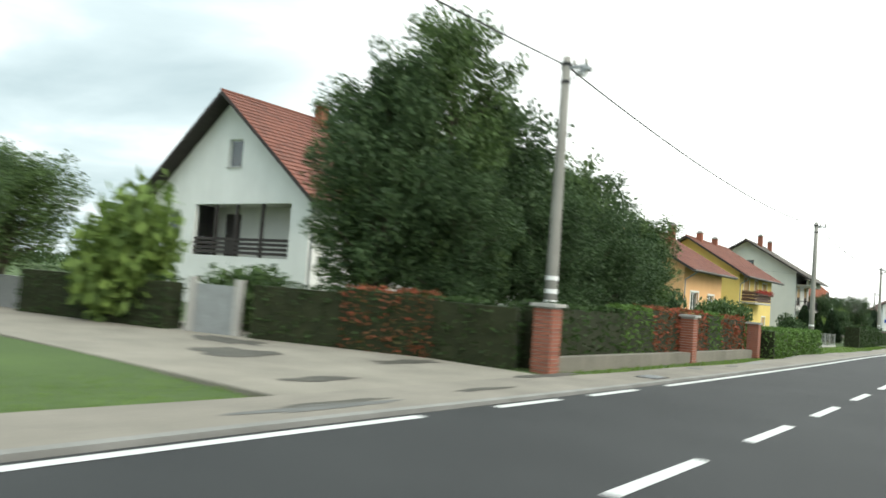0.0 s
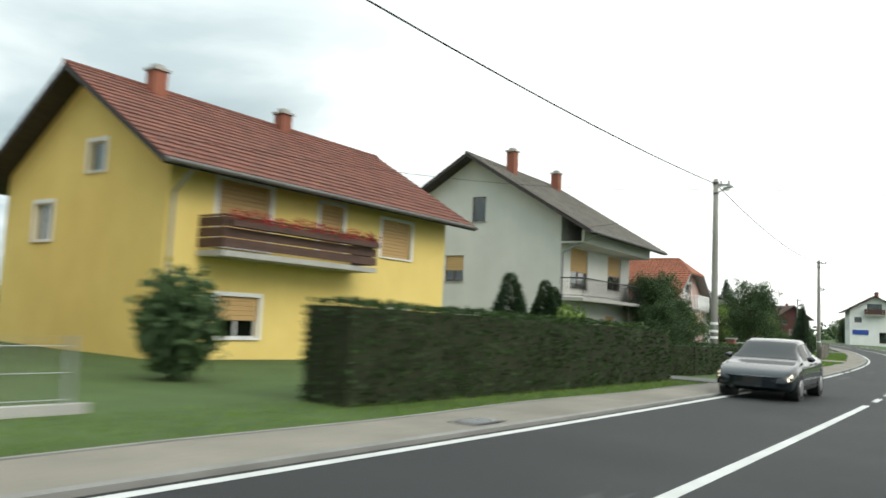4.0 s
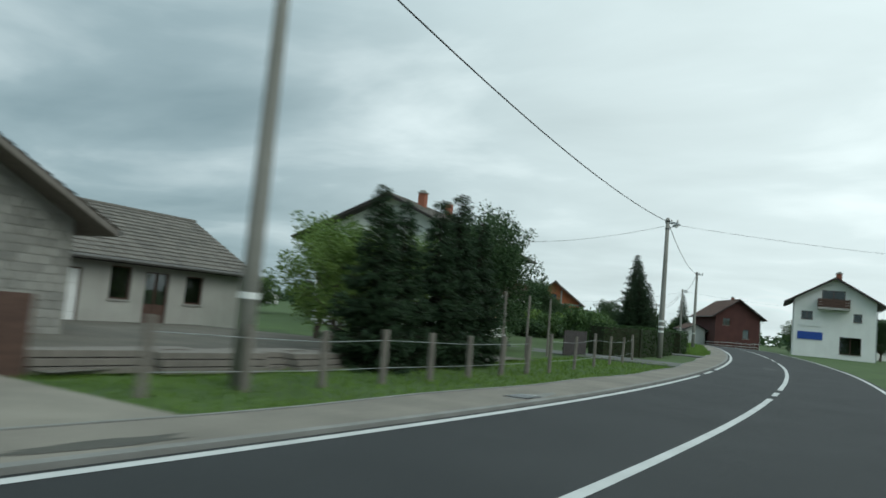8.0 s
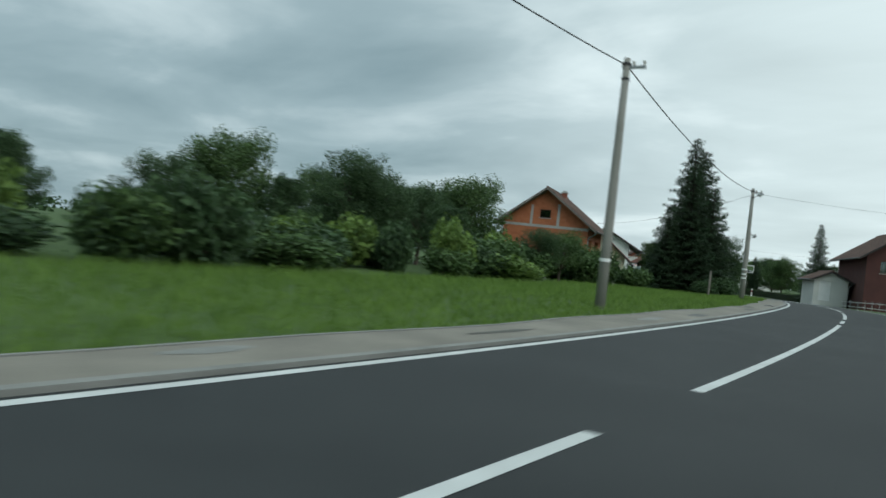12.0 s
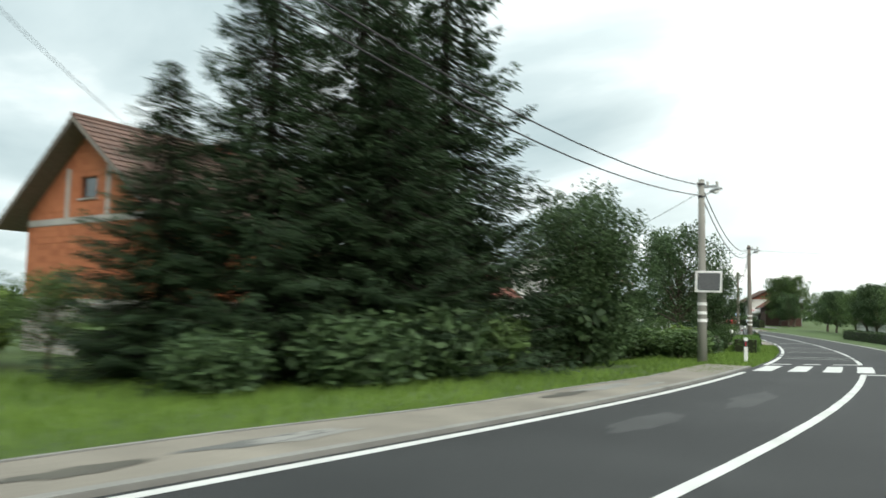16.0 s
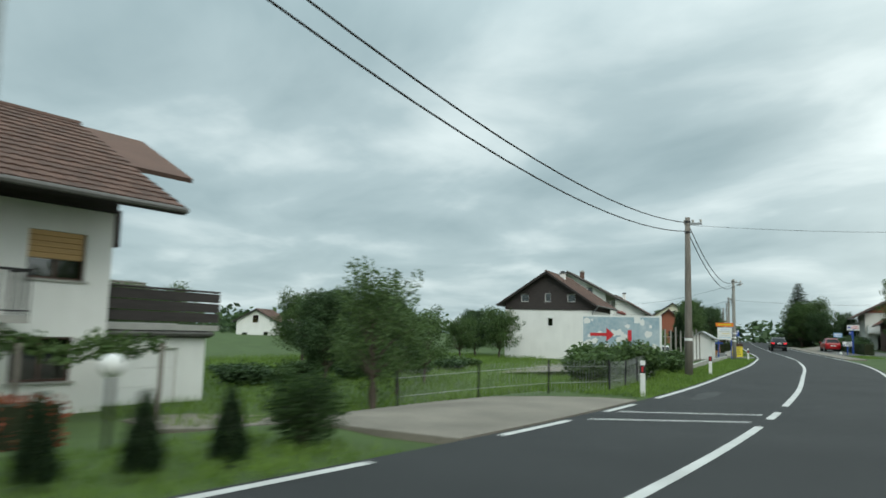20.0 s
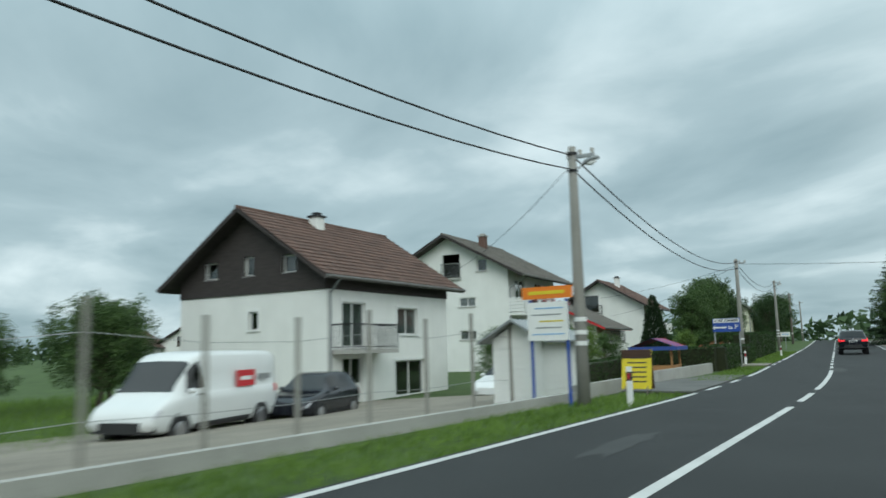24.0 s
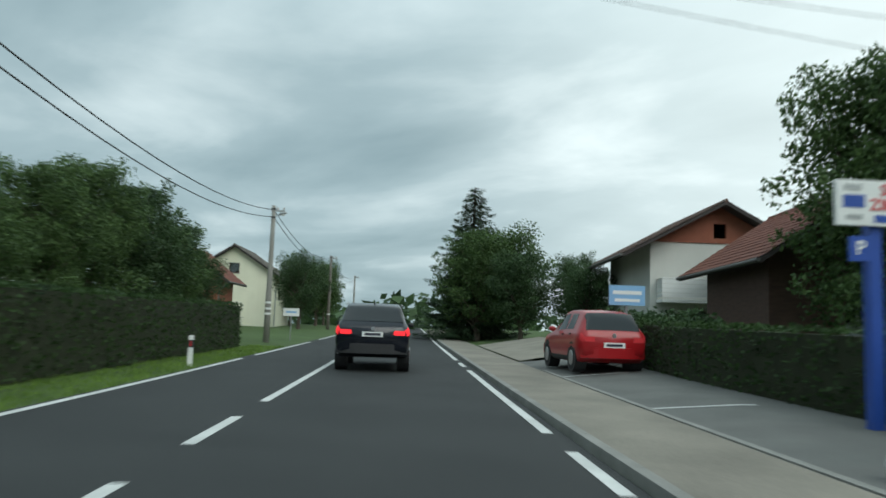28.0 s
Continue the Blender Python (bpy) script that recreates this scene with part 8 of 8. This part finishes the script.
# right side of the last stretch
hedge([(357.0, -9.2), (368, -9.0), (384, -9.6)], 1.30, 1.0, HEDGE_DARK, "dark clipped hedge along the parking bay", 41, 90)
zs = thing("lodging_sign", place(358.0, -7.3, 0, 0.0), "white lodging sign with blue letters on a short blue post", "sign")
part("board", Mesh().box(0, 0.05, -0.46, 0.46, 1.02, 1.5), SIGNWHITE, zs)
words(zs, "SOBE", Matrix.Translation((-0.008, -0.12, 1.40)) @ FACE, 0.19, INK)
words(zs, "ZIMMER", Matrix.Translation((-0.008, -0.10, 1.24)) @ FACE, 0.19, INK)
part("blue_box", Mesh().box(-0.006, 0, 0.27, 0.43, 1.05, 1.22), BLUE, zs)
words(zs, "P", Matrix.Translation((-0.011, 0.35, 1.135)) @ FACE, 0.16, SIGNWHITE)
part("arrow", Mesh().box(-0.006, 0, -0.34, 0.2, 1.08, 1.12).face((-0.005, -0.34, 1.05), (-0.005, -0.34, 1.15), (-0.005, -0.43, 1.10)), INK, zs)
part("post", Mesh().box(0.05, 0.11, -0.05, 0.05, 0.1, 1.4), BLUE, zs)
st = thing("round_stone", place(357.8, -6.6, 0, 0.06), "white painted round stone by the sign", "stone")
part("stone", Mesh().ball((0, 0, 0.13), 0.15, 12), SIGNWHITE, st, smoothed=True)
zs = thing("lodging_sign", place(360.6, -8.3, 0, 0.05), "white lodging sign with red letters on a tall blue post", "sign")
part("board", Mesh().box(0, 0.07, -0.62, 0.62, 2.72, 3.32), SIGNWHITE, zs)
words(zs, "SOBE", Matrix.Translation((-0.008, -0.22, 3.19)) @ FACE, 0.21, SIGNRED)
words(zs, "ZIMMER", Matrix.Translation((-0.008, -0.20, 2.99)) @ FACE, 0.21, SIGNRED)
part("blue_field", Mesh().box(-0.006, 0, 0.24, 0.54, 2.95, 3.12), BLUE, zs)
part("blue_field", Mesh().box(-0.006, 0, -0.12, 0.12, 2.76, 2.86), BLUE, zs)
part("text_bar", Mesh().box(-0.006, 0, 0.28, 0.52, 3.18, 3.26).box(-0.006, 0, 0.28, 0.5, 2.79, 2.86).box(-0.006, 0, -0.52, -0.2, 2.79, 2.84), STEEL, zs)
part("post", Mesh().box(0.08, 0.24, -0.02, 0.14, 0.0, 2.8), BLUE, zs)
part("parking_panel", Mesh().box(0.02, 0.06, 0.16, 0.44, 2.25, 2.58), BLUE, zs)
words(zs, "P", Matrix.Translation((0.012, 0.30, 2.415)) @ FACE, 0.26, SIGNWHITE)
bsn = thing("small_sign", place(371.5, -8.2, 0, 0.2), "pale blue board on a post behind the red car", "sign")
part("board", Mesh().box(0, 0.05, -0.5, 0.5, 1.75, 2.3), SKYBLUE, bsn)
part("text_bar", Mesh().box(-0.006, 0, -0.4, 0.4, 2.05, 2.15).box(-0.006, 0, -0.35, 0.35, 1.85, 1.93), SIGNWHITE, bsn)
part("post", Mesh().tube((0.08, 0, 0), (0.08, 0, 2.2), 0.04), STEEL, bsn)
for s, lat, hh, kd, w in ((402.5, -6.6, 10.8, "spruce", 1.45), (400, -6.8, 7.4, "tall", 1.15), (404, -8.6, 7.6, "wide", 1.05), (408, -7.4, 6.5, "round", 1.0), (397, -9.2, 5.4, "round", 1.1), (393, -12.4, 4.4, "open", 1.0), (396.5, -12.6, 5.2, "open", 1.0), (372, -16.0, 9.6, "tall", 1.0), (369.5, -17.8, 9.6, "tall", 1.0), (366, -16.0, 6, "open", 1.0), (416, -10, 6, "wide", 1), (426, -11, 6, "round", 1), (440, -12, 6, "wide", 1)):
    tree(kd, s, lat, hh, "leafy tree across the road" if kd != "spruce" else "tall dark conifer across the road", s * 5, w)
for k in range(6):
    bush("dark", 376 + k * 2.6, -11.5, 1.6, 1.6, "dark shrub behind the hedge", k * 70)
bank = Mesh()
bank.strip([at(s, -6.1, 0.06) for s in srange(377, 392)], [at(s, -9.5, 0.65) for s in srange(377, 392)])
setting("grass_bank", bank, GRAVEL, "gravel ramp across the road")
# right side behind the bends: trees and hedges that close the view
for s, lat, hh, kd in ((205, -22, 5, "wide"), (216, -18, 5, "round"), (228, -12, 5, "spruce"), (232, -14, 5, "wide"), (290, -12, 6, "wide"), (296, -13, 6, "round"), (302, -12, 6.5, "spruce"), (308, -14, 6, "wide"), (315, -13, 6, "round"), (284, -16, 5.5, "round"), (322, -14, 6, "wide"), (330, -15, 6, "wide"), (338, -15, 6, "round"), (345, -16, 6, "wide"), (278, -20, 5, "wide"), (264, -9.5, 3.0, "round"), (270, -12.5, 4.0, "round"), (280, -13, 4.4, "wide"), (252, -15, 3.6, "open"), (150, -16, 5, "wide"), (165, -15, 5, "round"), (130, -14, 5, "wide"), (100, -14, 5, "wide"), (60, -14, 5, "wide"), (20, -14, 5, "wide")):
    tree(kd, s, lat, hh, "leafy tree across the road", s * 3, 1.1)
hedge([(262, -6.2), (300, -6.4)], 0.9, 0.8, HEDGE_DARK, "low hedge across the road", 45, 60)
post_fence("road_fence", [(225, -6.0), (258, -6.2)], 0.9, 2.2, "pale low railing across the road", STEEL, 2, 0.03, SIGNWHITE)
# wooded rise on the horizon
rg = random.Random(33)
woods = Mesh()
for k in range(520):
    a = radians(rg.uniform(-40, 110))
    d = rg.uniform(230, 420)
    c = Vector((math.sin(-a) * d, 170 + math.cos(a) * d, -3 + rg.uniform(0, 2.5)))
    leaf_cloud(woods, c + Vector((0, 0, 3)), rg.uniform(3, 5.5), 46, 2.0, rg, 0.9, 0.4)
tagged(part("far_woods", woods, LEAF_DARK, None, "distant belt of dark trees"), category="woods", kind="stuff")
hill = Mesh()
for k in range(37):
    x = -100 + k * 14
    z = -6 + 20 * math.exp(-((x - 130) / 70) ** 2)
    hill.v += [(x, 380, -6), (x, 450, z), (x, 540, -6 + (z + 6) * 0.6)]
for k in range(36):
    for j in (0, 1):
        a = 3 * k + j
        hill.f.append((a, a + 3, a + 4, a + 1))
setting("backdrop", hill, HILL, "low green hill on the horizon", True)
# house connections
for (i, s, lat, h) in ((0, 21.5, 23, 6.0), (2, 90, 15, 6.6), (2, 67.5, 15.5, 6), (3, 111, 14.5, 6), (4, 155.5, 18, 6.0), (7, 254, 16, 3.6), (10, 340, 16.4, 4.6), (11, 372, 17.5, 3.4), (11, 356, 18, 4), (6, 235, 18.6, 5), (8, 271, 15, 4.4)):
    cable("service_cable", TOPS[i] - Vector((0, 0, 0.4)), at(s, lat, h), 0.5, 0.008, "thin black service cable to a house")
for i, s, lat in ((0, 20, -14), (2, 86, -16), (4, 158, -16), (6, 219, -16), (8, 268, -16), (9, 300, -14), (11, 362, -16), (11, 366, -26)):
    cable("service_cable", TOPS[i] - Vector((0, 0, 0.3)), at(s, lat, 6.0), 0.4, 0.007, "thin black cable crossing the road")
# verge grass
grass_band(-8, 6.3, 4.3, 9.5, 4200, 0.06, 61)
grass_band(30, 44, lambda s: pave_out(s) + 0.05, 4.55, 900, 0.09, 62)
grass_band(42.5, 64, lambda s: pave_out(s) + 0.05, 6.7, 3600, 0.07, 63)
grass_band(64, 78.6, lambda s: pave_out(s) + 0.05, 5.6, 2200, 0.08, 64)
grass_band(84, 95.6, lambda s: pave_out(s) + 0.05, 5.6, 1800, 0.08, 65)
grass_band(99, 115.6, lambda s: pave_out(s) + 0.05, 6.5, 3200, 0.09, 66)
grass_band(119.2, 147, lambda s: pave_out(s) + 0.05, 8.5, 8000, 0.10, 67)
grass_band(166, 236, lambda s: pave_out(s) + 0.05, 9.0, 20000, 0.17, 68)
grass_band(237, 273, 2.95, 5.6, 8000, 0.11, 69)
grass_band(284, 330, 2.95, 4.8, 9000, 0.10, 70)
grass_band(284, 303, 4.8, 9, 5000, 0.2, 71)
grass_band(337, 351, 2.95, 4.4, 1800, 0.08, 72)
grass_band(354, 384, 2.95, 4.6, 3600, 0.08, 73)
grass_band(276, 330, 9, 20, 16000, 0.22, 74)
grass_band(284, 334, 20, 34, 14000, 0.30, 75)
grass_band(240, 262, 5.6, 12, 7000, 0.16, 76)
grass_band(170, 232, 9.0, 14.5, 14000, 0.24, 77)
grass_band(13, 30, lambda s: pave_out(s) + 0.05, 4.85, 1100, 0.06, 78)
grass_band(346, 355, -6.3, -9.0, 1800, 0.07, 79)
